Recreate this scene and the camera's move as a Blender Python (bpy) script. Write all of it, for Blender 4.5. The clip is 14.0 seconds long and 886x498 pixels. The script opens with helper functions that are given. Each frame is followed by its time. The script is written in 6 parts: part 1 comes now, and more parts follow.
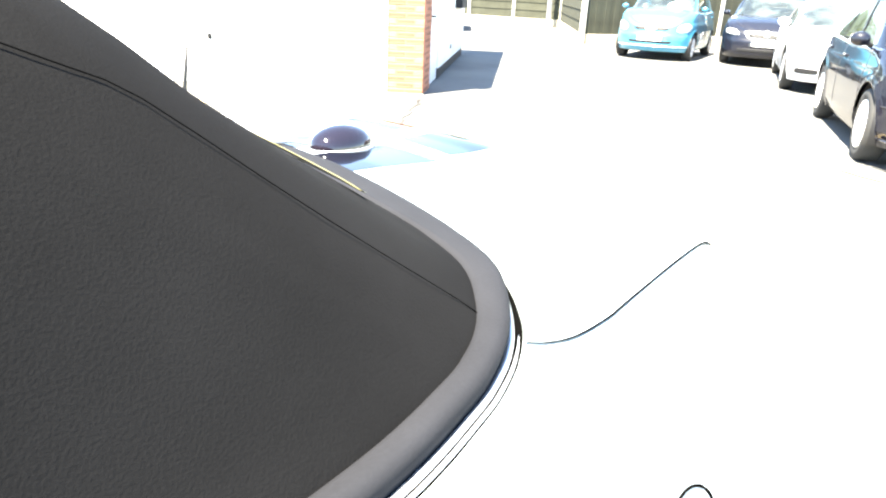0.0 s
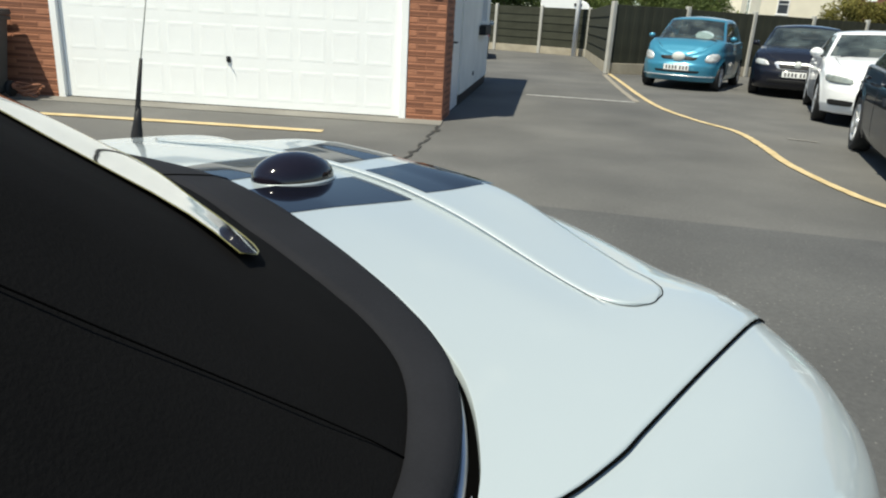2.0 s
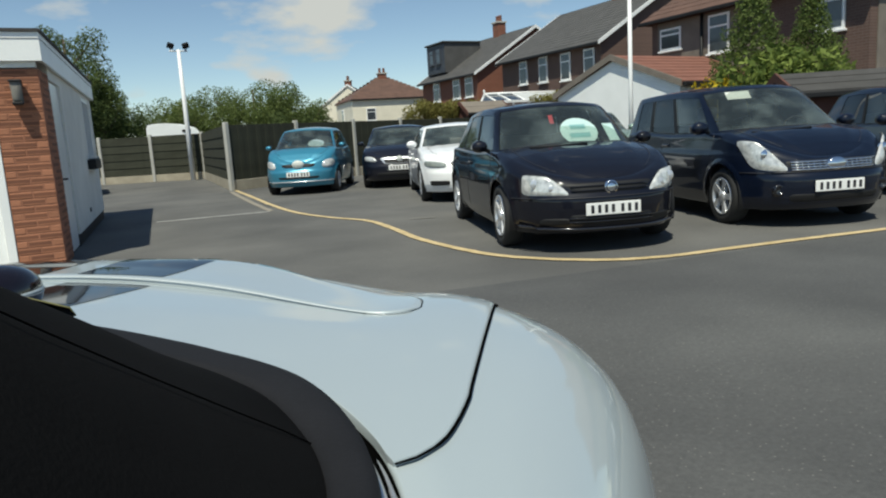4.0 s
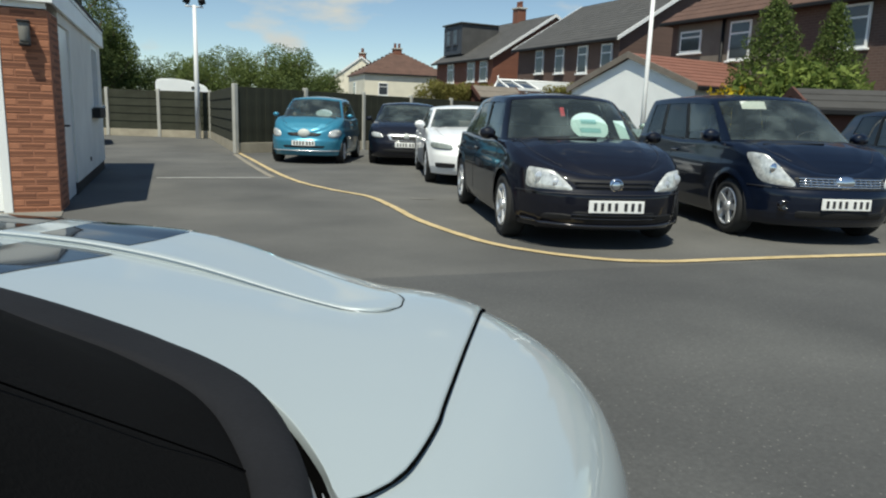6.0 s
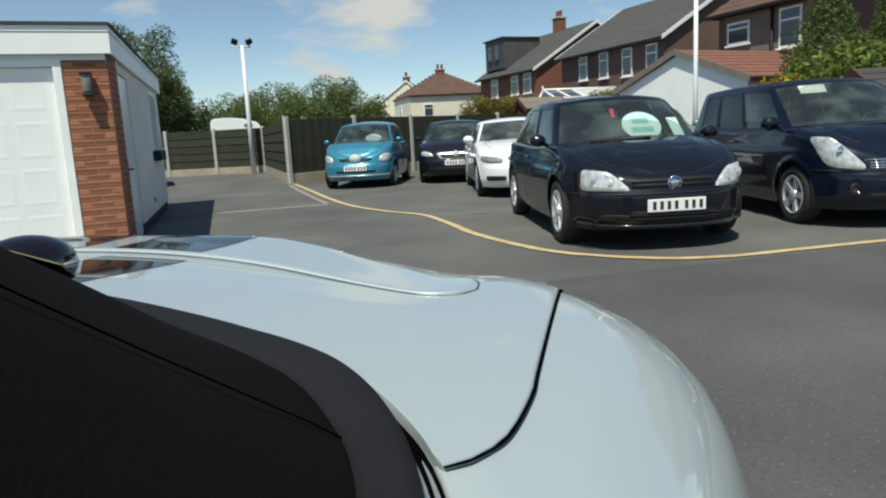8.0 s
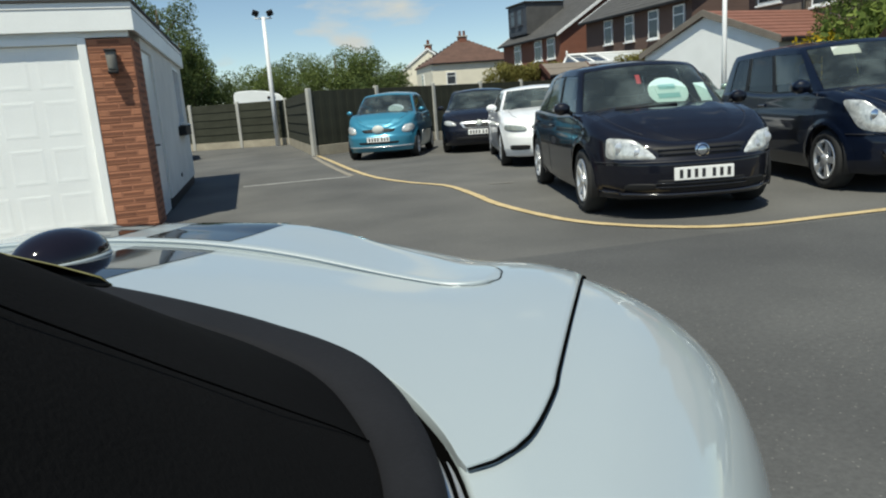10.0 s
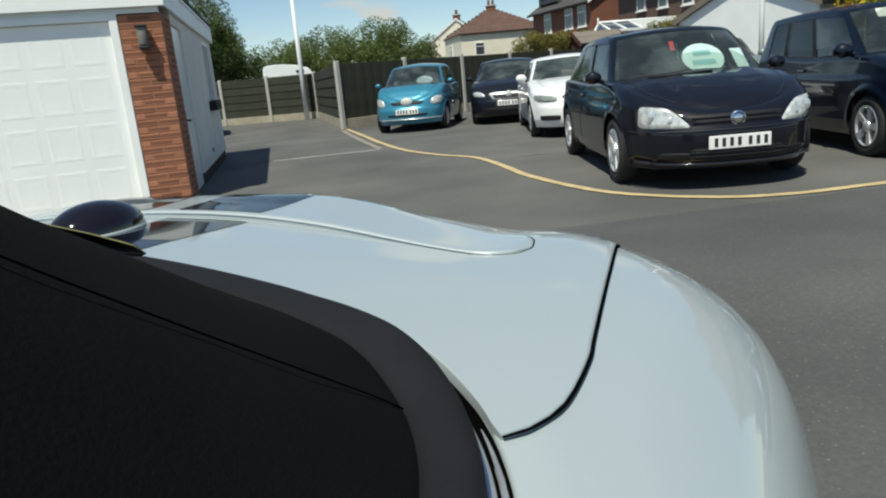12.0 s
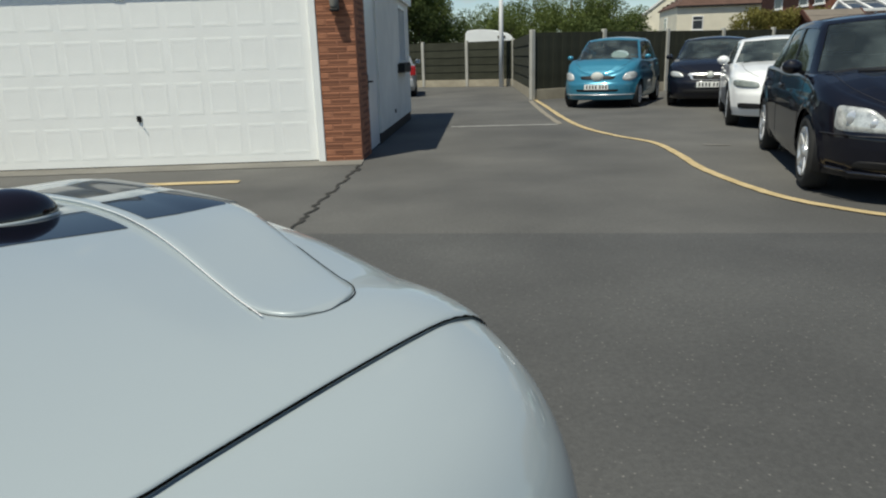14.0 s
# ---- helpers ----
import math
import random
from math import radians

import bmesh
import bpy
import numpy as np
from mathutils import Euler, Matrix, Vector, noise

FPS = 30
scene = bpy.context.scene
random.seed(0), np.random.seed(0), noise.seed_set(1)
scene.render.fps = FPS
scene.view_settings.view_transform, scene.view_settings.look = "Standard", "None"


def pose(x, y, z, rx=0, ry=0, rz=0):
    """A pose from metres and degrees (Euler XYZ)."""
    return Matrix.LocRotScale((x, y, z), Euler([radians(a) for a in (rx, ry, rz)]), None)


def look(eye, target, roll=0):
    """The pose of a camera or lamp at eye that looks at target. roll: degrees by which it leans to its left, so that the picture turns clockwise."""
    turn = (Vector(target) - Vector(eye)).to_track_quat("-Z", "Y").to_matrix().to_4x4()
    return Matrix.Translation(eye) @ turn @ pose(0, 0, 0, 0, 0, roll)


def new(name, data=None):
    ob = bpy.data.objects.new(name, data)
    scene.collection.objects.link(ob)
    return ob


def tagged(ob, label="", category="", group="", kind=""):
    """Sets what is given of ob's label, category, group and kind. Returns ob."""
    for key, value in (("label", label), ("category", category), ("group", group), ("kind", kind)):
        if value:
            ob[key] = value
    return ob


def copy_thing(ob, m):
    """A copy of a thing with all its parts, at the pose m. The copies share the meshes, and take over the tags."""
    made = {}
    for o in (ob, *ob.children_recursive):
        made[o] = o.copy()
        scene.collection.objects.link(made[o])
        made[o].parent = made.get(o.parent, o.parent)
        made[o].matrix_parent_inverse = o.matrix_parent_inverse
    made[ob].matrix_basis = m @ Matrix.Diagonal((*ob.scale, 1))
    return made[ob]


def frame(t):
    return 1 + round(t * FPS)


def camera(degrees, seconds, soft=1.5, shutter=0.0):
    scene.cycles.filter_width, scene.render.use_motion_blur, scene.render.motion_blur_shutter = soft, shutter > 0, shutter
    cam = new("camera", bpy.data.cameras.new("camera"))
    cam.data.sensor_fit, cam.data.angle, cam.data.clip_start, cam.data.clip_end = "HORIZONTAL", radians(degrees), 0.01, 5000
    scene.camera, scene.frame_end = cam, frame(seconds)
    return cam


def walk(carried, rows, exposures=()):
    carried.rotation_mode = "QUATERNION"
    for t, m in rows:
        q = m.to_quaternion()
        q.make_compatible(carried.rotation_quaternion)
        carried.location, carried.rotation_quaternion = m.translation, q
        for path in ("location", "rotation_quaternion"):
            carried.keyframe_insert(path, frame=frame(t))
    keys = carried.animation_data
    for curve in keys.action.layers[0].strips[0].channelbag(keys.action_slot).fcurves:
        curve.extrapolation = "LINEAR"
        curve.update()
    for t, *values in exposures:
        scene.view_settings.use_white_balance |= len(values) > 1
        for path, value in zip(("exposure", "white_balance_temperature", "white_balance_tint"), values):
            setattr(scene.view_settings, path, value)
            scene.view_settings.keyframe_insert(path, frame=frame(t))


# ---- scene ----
# ---- camera ----
cam = camera(65.2, 14.0, soft=2.1)
PATH = [
    (0, (-0.05, -0.397, 1.276), (-0.066, 1.474, 0.57), 2.8),
    (0.5, (0.047, -0.186, 1.244), (0.090, 1.670, 0.522), 5.28),
    (1, (0.137, -0.110, 1.250), (0.040, 1.776, 0.524), 8.23),
    (1.5, (0.111, -0.080, 1.260), (-0.049, 1.821, 0.605), 5.32),
    (2, (0.014, -0.139, 1.236), (-0.072, 1.762, 0.595), 3.29),
    (2.5, (-0.116, -0.201, 1.224), (0.170, 1.643, 0.539), 0.10),
    (3, (-0.146, -0.174, 1.209), (0.363, 1.694, 0.705), 0.66),
    (3.5, (-0.138, -0.179, 1.196), (0.667, 1.58, 0.687), -0.6),
    (4, (-0.123, -0.197, 1.169), (0.754, 1.571, 0.842), -3.5),
    (4.2, (-0.122, -0.194, 1.154), (0.774, 1.578, 0.911), -3.8),
    (6.3, (-0.08, -0.135, 1.176), (0.776, 1.63, 0.786), 2.7),
    (6.5, (-0.083, -0.132, 1.173), (0.744, 1.647, 0.781), 2.9),
    (7, (-0.09, -0.13, 1.182), (0.613, 1.705, 0.809), 3.2),
    (7.5, (-0.094, -0.121, 1.157), (0.625, 1.707, 0.797), 0.31),
    (8, (-0.092, -0.119, 1.132), (0.641, 1.713, 0.805), -3.1),
    (8.5, (-0.109, -0.112, 1.112), (0.547, 1.734, 0.730), -2.86),
    (8.7, (-0.107, -0.112, 1.115), (0.551, 1.739, 0.732), -3.9),
    (10.8, (-0.071, -0.131, 1.168), (0.585, 1.707, 0.73), -4.6),
    (11, (-0.066, -0.131, 1.165), (0.598, 1.696, 0.717), -5.33),
    (11.5, (-0.085, -0.123, 1.156), (0.528, 1.723, 0.689), -4.8),
    (12, (-0.091, -0.118, 1.15), (0.473, 1.74, 0.671), -5.2),
    (12.5, (-0.092, -0.124, 1.153), (0.475, 1.731, 0.661), -4.95),
    (13, (-0.021, -0.166, 1.142), (0.430, 1.702, 0.620), -5.60),
    (13.5, (0.137, -0.186, 1.169), (0.361, 1.726, 0.677), 0.07),
    (14, (0.294, -0.059, 1.185), (0.332, 1.884, 0.648), -1.78),
]
EXPOSE = [(0.0, 3.65, 7500, 7), (0.3, 3.06, 7500, 7), (0.5, 2.70, 7500, 7), (0.6, 2.50, 7500, 7), (0.9, 2.05, 7500, 6), (1.2, 1.5, 7500, 5), (1.5, 0.84, 7500, 5),
          (2.0, 0.5, 7100, 3), (2.5, 0.2, 6780, 1.5), (3.0, 0.15, 6850, 1.5), (4.0, 0.1, 6850, 1.5), (6.5, 0.15, 6850, 1.5), (8.5, 0.15, 6850, 1.5),
          (12.5, 0.15, 6850, 1.5), (13.5, 0.05, 6980, 2.5), (14.0, -0.1, 6990, 3.3)]
BASE_STOPS = 0.15
walk(cam, [(t, look(eye, target, roll)) for t, eye, target, roll in PATH], [(t, s + BASE_STOPS, k, g) for t, s, k, g in EXPOSE])

# ---- sky and sun ----
SUN_FROM = Vector((-0.62, -0.72, 1.85)).normalized()
world = bpy.data.worlds.new("sky")
scene.world = world
world.use_nodes = True
wn, wl = world.node_tree.nodes, world.node_tree.links
wn.clear()
w_out = wn.new("ShaderNodeOutputWorld")
w_bg = wn.new("ShaderNodeBackground")
w_bg.inputs["Strength"].default_value = 0.095
w_sky = wn.new("ShaderNodeTexSky")
w_sky.sky_type = "NISHITA"
w_sky.sun_disc = False
w_sky.sun_elevation = math.asin(SUN_FROM.z)
w_sky.sun_rotation = math.atan2(SUN_FROM.x, SUN_FROM.y)
w_sky.air_density, w_sky.dust_density, w_sky.ozone_density = 0.8, 0.05, 1.6
# fair-weather cumulus, spread over the whole dome
w_tc = wn.new("ShaderNodeTexCoord")
w_map = wn.new("ShaderNodeMapping")
w_map.inputs["Location"].default_value = (3.1, 1.7, 0.42)
w_map.inputs["Scale"].default_value = (1.0, 1.0, 2.6)
w_no = wn.new("ShaderNodeTexNoise")
w_no.inputs["Scale"].default_value = 11.0
w_no.inputs["Detail"].default_value = 9
w_no.inputs["Roughness"].default_value = 0.5
w_cr = wn.new("ShaderNodeValToRGB")
w_cr.color_ramp.elements[0].position, w_cr.color_ramp.elements[0].color = 0.63, (0, 0, 0, 1)
w_cr.color_ramp.elements[1].position, w_cr.color_ramp.elements[1].color = 0.84, (1, 1, 1, 1)
w_mix = wn.new("ShaderNodeMix")
w_mix.data_type = "RGBA"
w_mix.inputs[7].default_value = (5.3, 5.4, 5.55, 1)
wl.new(w_tc.outputs["Generated"], w_map.inputs[0])
wl.new(w_map.outputs[0], w_no.inputs["Vector"])
w_base = w_no.outputs["Fac"]
# banks of cloud low over the houses: (direction, reach)
for d, reach, gain in (((0.33, 0.927, 0.19), 0.105, 0.29), ((0.25, 0.955, 0.165), 0.09, 0.265), ((0.20, 0.97, 0.125), 0.08, 0.25), ((0.60, 0.785, 0.185), 0.11, 0.27), ((0.70, 0.695, 0.19), 0.09, 0.27), ((0.02, 0.982, 0.26), 0.25, 0.06)):
    far, rng, plus = wn.new("ShaderNodeVectorMath"), wn.new("ShaderNodeMapRange"), wn.new("ShaderNodeMath")
    far.operation, plus.operation = "DISTANCE", "ADD"
    far.inputs[1].default_value = (d[0], d[1], d[2])
    rng.inputs["From Min"].default_value, rng.inputs["From Max"].default_value = 0.0, reach
    rng.inputs["To Min"].default_value, rng.inputs["To Max"].default_value = gain, 0.0
    wl.new(w_tc.outputs["Generated"], far.inputs[0])
    wl.new(far.outputs["Value"], rng.inputs["Value"])
    wl.new(w_base, plus.inputs[0])
    wl.new(rng.outputs[0], plus.inputs[1])
    w_base = plus.outputs[0]
wl.new(w_base, w_cr.inputs[0])
wl.new(w_cr.outputs[0], w_mix.inputs[0])
wl.new(w_sky.outputs[0], w_mix.inputs[6])
wl.new(w_mix.outputs[2], w_bg.inputs[0])
wl.new(w_bg.outputs[0], w_out.inputs[0])
sun_data = bpy.data.lights.new("sun", "SUN")
sun_data.energy, sun_data.angle, sun_data.color = 4.2, radians(0.55), (1.0, 0.96, 0.89)
sun = new("sun", sun_data)
sun.matrix_world = look(SUN_FROM * 60, (0, 0, 0))


# ---- materials ----
def mat(name, col, rough=0.6, metal=0.0, var=0.18, scale=3.0, bump=0.15, fine=70.0, coat=0.0, second=None, spec=0.5, own=0.0, dist=0.004):
    """A surface with two scales of change: broad patches and fine grain, the grain also as relief."""
    m = bpy.data.materials.new(name)
    m.use_nodes = True
    n, l = m.node_tree.nodes, m.node_tree.links
    p = n["Principled BSDF"]
    tc = n.new("ShaderNodeTexCoord")
    big, small = n.new("ShaderNodeTexNoise"), n.new("ShaderNodeTexNoise")
    big.inputs["Scale"].default_value, big.inputs["Detail"].default_value = scale, 5
    small.inputs["Scale"].default_value, small.inputs["Detail"].default_value = fine, 3
    l.new(tc.outputs["Object"], big.inputs["Vector"])
    l.new(tc.outputs["Object"], small.inputs["Vector"])
    add = n.new("ShaderNodeMath")
    add.operation = "MULTIPLY_ADD"
    l.new(small.outputs["Fac"], add.inputs[0])
    add.inputs[1].default_value = 0.5
    l.new(big.outputs["Fac"], add.inputs[2])
    if own:
        info, ad2 = n.new("ShaderNodeObjectInfo"), n.new("ShaderNodeMath")
        ad2.operation = "MULTIPLY_ADD"
        l.new(info.outputs["Random"], ad2.inputs[0])
        ad2.inputs[1].default_value = own
        l.new(add.outputs[0], ad2.inputs[2])
        add = ad2
    ramp = n.new("ShaderNodeValToRGB")
    lo = [c * (1 - var) for c in col]
    hi = list(second) if second else [min(1, c * (1 + var)) for c in col]
    ramp.color_ramp.elements[0].position, ramp.color_ramp.elements[1].position = 0.45 + own * 0.15, 1.05 if not own else min(1.0, 1.0 + own)
    ramp.color_ramp.elements[1].position = 1.0
    ramp.color_ramp.elements[0].color, ramp.color_ramp.elements[1].color = (*lo, 1), (*hi, 1)
    l.new(add.outputs[0], ramp.inputs[0])
    l.new(ramp.outputs[0], p.inputs["Base Color"])
    p.inputs["Roughness"].default_value, p.inputs["Metallic"].default_value = rough, metal
    p.inputs["Specular IOR Level"].default_value = spec
    p.inputs["Coat Weight"].default_value, p.inputs["Coat Roughness"].default_value = coat, 0.04
    if bump:
        b = n.new("ShaderNodeBump")
        b.inputs["Strength"].default_value, b.inputs["Distance"].default_value = bump, dist
        l.new(small.outputs["Fac"], b.inputs["Height"])
        l.new(b.outputs[0], p.inputs["Normal"])
    return m


def glass(name, tint=(0.55, 0.6, 0.6), rough=0.02, dust_glare=0.16, ior=1.75):
    """A thin tinted pane: mostly clear, mirror-like at a slant."""
    m = bpy.data.materials.new(name)
    m.use_nodes = True
    n, l = m.node_tree.nodes, m.node_tree.links
    n.clear()
    out, mix, tr, gl, fr = (n.new("ShaderNode" + k) for k in ("OutputMaterial", "MixShader", "BsdfTransparent", "BsdfGlossy", "Fresnel"))
    tr.inputs[0].default_value = (*tint, 1)
    gl.inputs["Roughness"].default_value = rough
    fr.inputs[0].default_value = ior
    l.new(fr.outputs[0], mix.inputs[0])
    l.new(tr.outputs[0], mix.inputs[1])
    l.new(gl.outputs[0], mix.inputs[2])
    # pale mottled film: dust, together with reflections painted into the pane
    dust_glare_bsdf, film = n.new("ShaderNodeBsdfDiffuse"), n.new("ShaderNodeMixShader")
    dust_glare_bsdf.inputs[0].default_value = (0.40, 0.50, 0.49, 1)
    tc, mottle, amount = n.new("ShaderNodeTexCoord"), n.new("ShaderNodeTexNoise"), n.new("ShaderNodeMapRange")
    mottle.inputs["Scale"].default_value, mottle.inputs["Detail"].default_value = 2.6, 4
    amount.inputs["From Min"].default_value, amount.inputs["From Max"].default_value = 0.42, 0.68
    amount.inputs["To Min"].default_value, amount.inputs["To Max"].default_value = dust_glare * 0.25, dust_glare
    l.new(tc.outputs["Object"], mottle.inputs["Vector"])
    l.new(mottle.outputs["Fac"], amount.inputs["Value"])
    l.new(amount.outputs[0], film.inputs[0])
    l.new(mix.outputs[0], film.inputs[1])
    l.new(dust_glare_bsdf.outputs[0], film.inputs[2])
    l.new(film.outputs[0], out.inputs[0])
    return m


def asphalt(name, col, light):
    """Tarmac with aggregate, pale chippings, broad stains and tyre polish."""
    m = mat(name, col, rough=0.88, var=0.22, scale=0.7, bump=0.42, fine=130, dist=0.006)
    n, l = m.node_tree.nodes, m.node_tree.links
    p = n["Principled BSDF"]
    tc = n.new("ShaderNodeTexCoord")
    vor, cr, mix = n.new("ShaderNodeTexVoronoi"), n.new("ShaderNodeValToRGB"), n.new("ShaderNodeMix")
    vor.inputs["Scale"].default_value = 30
    l.new(tc.outputs["Object"], vor.inputs["Vector"])
    cr.color_ramp.elements[0].position, cr.color_ramp.elements[0].color = 0.05, (1, 1, 1, 1)
    cr.color_ramp.elements[1].position, cr.color_ramp.elements[1].color = 0.16, (0, 0, 0, 1)
    l.new(vor.outputs["Distance"], cr.inputs[0])
    mix.data_type = "RGBA"
    mix.inputs[7].default_value = (*light, 1)
    src = p.inputs["Base Color"].links[0].from_socket
    l.new(cr.outputs[0], mix.inputs[0])
    l.new(src, mix.inputs[6])
    pat, cr2, mx2 = n.new("ShaderNodeTexNoise"), n.new("ShaderNodeValToRGB"), n.new("ShaderNodeMix")
    pat.inputs["Scale"].default_value, pat.inputs["Detail"].default_value = 0.35, 6
    l.new(tc.outputs["Object"], pat.inputs["Vector"])
    cr2.color_ramp.elements[0].position, cr2.color_ramp.elements[0].color = 0.35, (0.82, 0.82, 0.83, 1)
    cr2.color_ramp.elements[1].position, cr2.color_ramp.elements[1].color = 0.7, (1.14, 1.13, 1.10, 1)
    l.new(pat.outputs["Fac"], cr2.inputs[0])
    mx2.data_type, mx2.blend_type = "RGBA", "MULTIPLY"
    mx2.inputs[0].default_value = 1.0
    l.new(mix.outputs[2], mx2.inputs[6])
    l.new(cr2.outputs[0], mx2.inputs[7])
    # coarse aggregate, lighter and darker stones
    agg, cr3, mx3 = n.new("ShaderNodeTexNoise"), n.new("ShaderNodeValToRGB"), n.new("ShaderNodeMix")
    agg.inputs["Scale"].default_value, agg.inputs["Detail"].default_value, agg.inputs["Roughness"].default_value = 42, 5, 0.7
    l.new(tc.outputs["Object"], agg.inputs["Vector"])
    cr3.color_ramp.elements[0].position, cr3.color_ramp.elements[0].color = 0.34, (0.85, 0.85, 0.85, 1)
    cr3.color_ramp.elements[1].position, cr3.color_ramp.elements[1].color = 0.68, (1.15, 1.15, 1.14, 1)
    l.new(agg.outputs["Fac"], cr3.inputs[0])
    mx3.data_type, mx3.blend_type = "RGBA", "MULTIPLY"
    mx3.inputs[0].default_value = 1.0
    l.new(mx2.outputs[2], mx3.inputs[6])
    l.new(cr3.outputs[0], mx3.inputs[7])
    l.new(mx3.outputs[2], p.inputs["Base Color"])
    return m


M = {}
M["tarmac_old"] = asphalt("tarmac_old", (0.101, 0.100, 0.096), (0.2, 0.195, 0.185))
M["tarmac_new"] = asphalt("tarmac_new", (0.076, 0.077, 0.077), (0.19, 0.185, 0.175))
M["concrete"] = mat("concrete", (0.17, 0.163, 0.145), 0.9, var=0.25, scale=1.6, bump=0.4)
M["crack"] = mat("crack", (0.03, 0.029, 0.027), 0.95)
M["yellow"] = mat("yellow_paint", (0.5, 0.375, 0.18), 0.75, var=0.25, scale=5, second=(0.62, 0.49, 0.28), bump=0.3)
M["faded_yellow"] = mat("faded_yellow_line", (0.36, 0.31, 0.22), 0.85, var=0.35, scale=6, second=(0.27, 0.25, 0.22))
M["faded"] = mat("faded_line", (0.2, 0.19, 0.175), 0.85, var=0.3, scale=6)
M["white_line"] = mat("white_line", (0.4, 0.4, 0.385), 0.8, var=0.3, scale=7)
M["brick"] = mat("brick", (0.34, 0.15, 0.085), 0.9, var=0.3, scale=6, bump=0.5, fine=90, own=0.4, second=(0.40, 0.17, 0.095))
M["brick_dark"] = mat("brick_banded", (0.30, 0.128, 0.074), 0.9, var=0.3, scale=6, bump=0.5, fine=90, own=0.4, second=(0.39, 0.165, 0.09))
# a darker band along the middle of the face of the stretchers
bn, bl = M["brick_dark"].node_tree.nodes, M["brick_dark"].node_tree.links
b_tc, b_sep, b_abs, b_rng, b_mix = (bn.new("ShaderNode" + k) for k in ("TexCoord", "SeparateXYZ", "Math", "MapRange", "Mix"))
b_abs.operation, b_mix.data_type = "ABSOLUTE", "RGBA"
b_rng.inputs["From Min"].default_value, b_rng.inputs["From Max"].default_value = 0.013, 0.021
b_rng.inputs["To Min"].default_value, b_rng.inputs["To Max"].default_value = 0.6, 0.0
b_mix.inputs[7].default_value = (0.085, 0.03, 0.02, 1)
bl.new(b_tc.outputs["Object"], b_sep.inputs[0])
bl.new(b_sep.outputs["Z"], b_abs.inputs[0])
bl.new(b_abs.outputs[0], b_rng.inputs["Value"])
bl.new(b_rng.outputs[0], b_mix.inputs[0])
bl.new(bn["Principled BSDF"].inputs["Base Color"].links[0].from_socket, b_mix.inputs[6])
bl.new(b_mix.outputs[2], bn["Principled BSDF"].inputs["Base Color"])
M["mortar"] = mat("mortar", (0.31, 0.135, 0.08), 0.95, var=0.2, scale=8, bump=0.5)
M["white_paint"] = mat("white_paint", (0.87, 0.88, 0.86), 0.42, var=0.05, scale=2, bump=0.06)
M["render"] = mat("white_render", (0.76, 0.74, 0.68), 0.85, var=0.09, scale=1.8, bump=0.35, fine=110)
M["upvc"] = mat("white_plastic", (0.8, 0.8, 0.79), 0.3, var=0.04, bump=0.03)
M["felt"] = mat("roof_felt", (0.05, 0.048, 0.046), 0.9, var=0.25)
M["black"] = mat("black_plastic", (0.014, 0.014, 0.015), 0.55, var=0.2, bump=0.1, spec=0.25)
M["gloss_black"] = mat("gloss_black", (0.01, 0.01, 0.014), 0.12, var=0.1, bump=0, coat=1.0)
M["rubber"] = mat("rubber", (0.02, 0.02, 0.02), 0.8, var=0.25, bump=0.3)
M["alloy"] = mat("alloy", (0.68, 0.69, 0.70), 0.3, metal=0.6, var=0.1, bump=0.02)
M["chrome"] = mat("chrome", (0.75, 0.76, 0.78), 0.12, metal=1.0, var=0.05, bump=0)
M["lamp"] = mat("headlamp", (0.46, 0.48, 0.47), 0.2, metal=0.25, var=0.35, scale=18, bump=0, coat=1.0, second=(0.85, 0.86, 0.83))
M["red_lens"] = mat("red_lens", (0.35, 0.01, 0.012), 0.15, bump=0, coat=1.0)
M["plate"] = mat("plate_white", (0.8, 0.8, 0.78), 0.4, var=0.04, bump=0)
M["ink"] = mat("ink", (0.02, 0.02, 0.025), 0.5, bump=0)
M["sticker"] = mat("sticker", (0.46, 0.62, 0.60), 0.45, var=0.05, bump=0)
M["pale_card"] = mat("pale_card", (0.55, 0.57, 0.54), 0.5, var=0.05, bump=0)
M["red_card"] = mat("red_card", (0.4, 0.03, 0.04), 0.5, bump=0)
M["cabin"] = mat("cabin_trim", (0.075, 0.074, 0.072), 0.8, var=0.25, scale=5)
M["seat"] = mat("seat_cloth", (0.16, 0.155, 0.145), 0.9, var=0.25, scale=6)
M["post"] = mat("concrete_post", (0.42, 0.41, 0.37), 0.9, var=0.18, scale=2, bump=0.4)
M["fence"] = mat("fence_board", (0.034, 0.036, 0.025), 0.9, var=0.3, scale=2.5, bump=0.4, own=0.2, second=(0.048, 0.050, 0.036), spec=0.2)
M["gravel_board"] = mat("gravel_board", (0.35, 0.31, 0.235), 0.9, var=0.2)
M["glass"] = glass("car_glass", (0.62, 0.68, 0.66))
M["dark_glass"] = glass("privacy_glass", (0.12, 0.135, 0.145), dust_glare=0.03, ior=1.5)
M["side_glass"] = glass("side_glass", (0.60, 0.66, 0.64), dust_glare=0.12, ior=1.7)
M["pane"] = mat("window_pane", (0.05, 0.06, 0.07), 0.06, var=0.3, scale=2, bump=0, spec=0.8)


# ---- mesh helpers ----
def mesh_part(name, verts, faces, material, parent=None, label="", smooth=True):
    me = bpy.data.meshes.new(name)
    me.from_pydata([tuple(v) for v in verts], [], faces)
    me.materials.append(material)
    if smooth:
        me.polygons.foreach_set("use_smooth", [True] * len(me.polygons))
    me.update()
    ob = new(name, me)
    ob.parent = parent
    return tagged(ob, label)


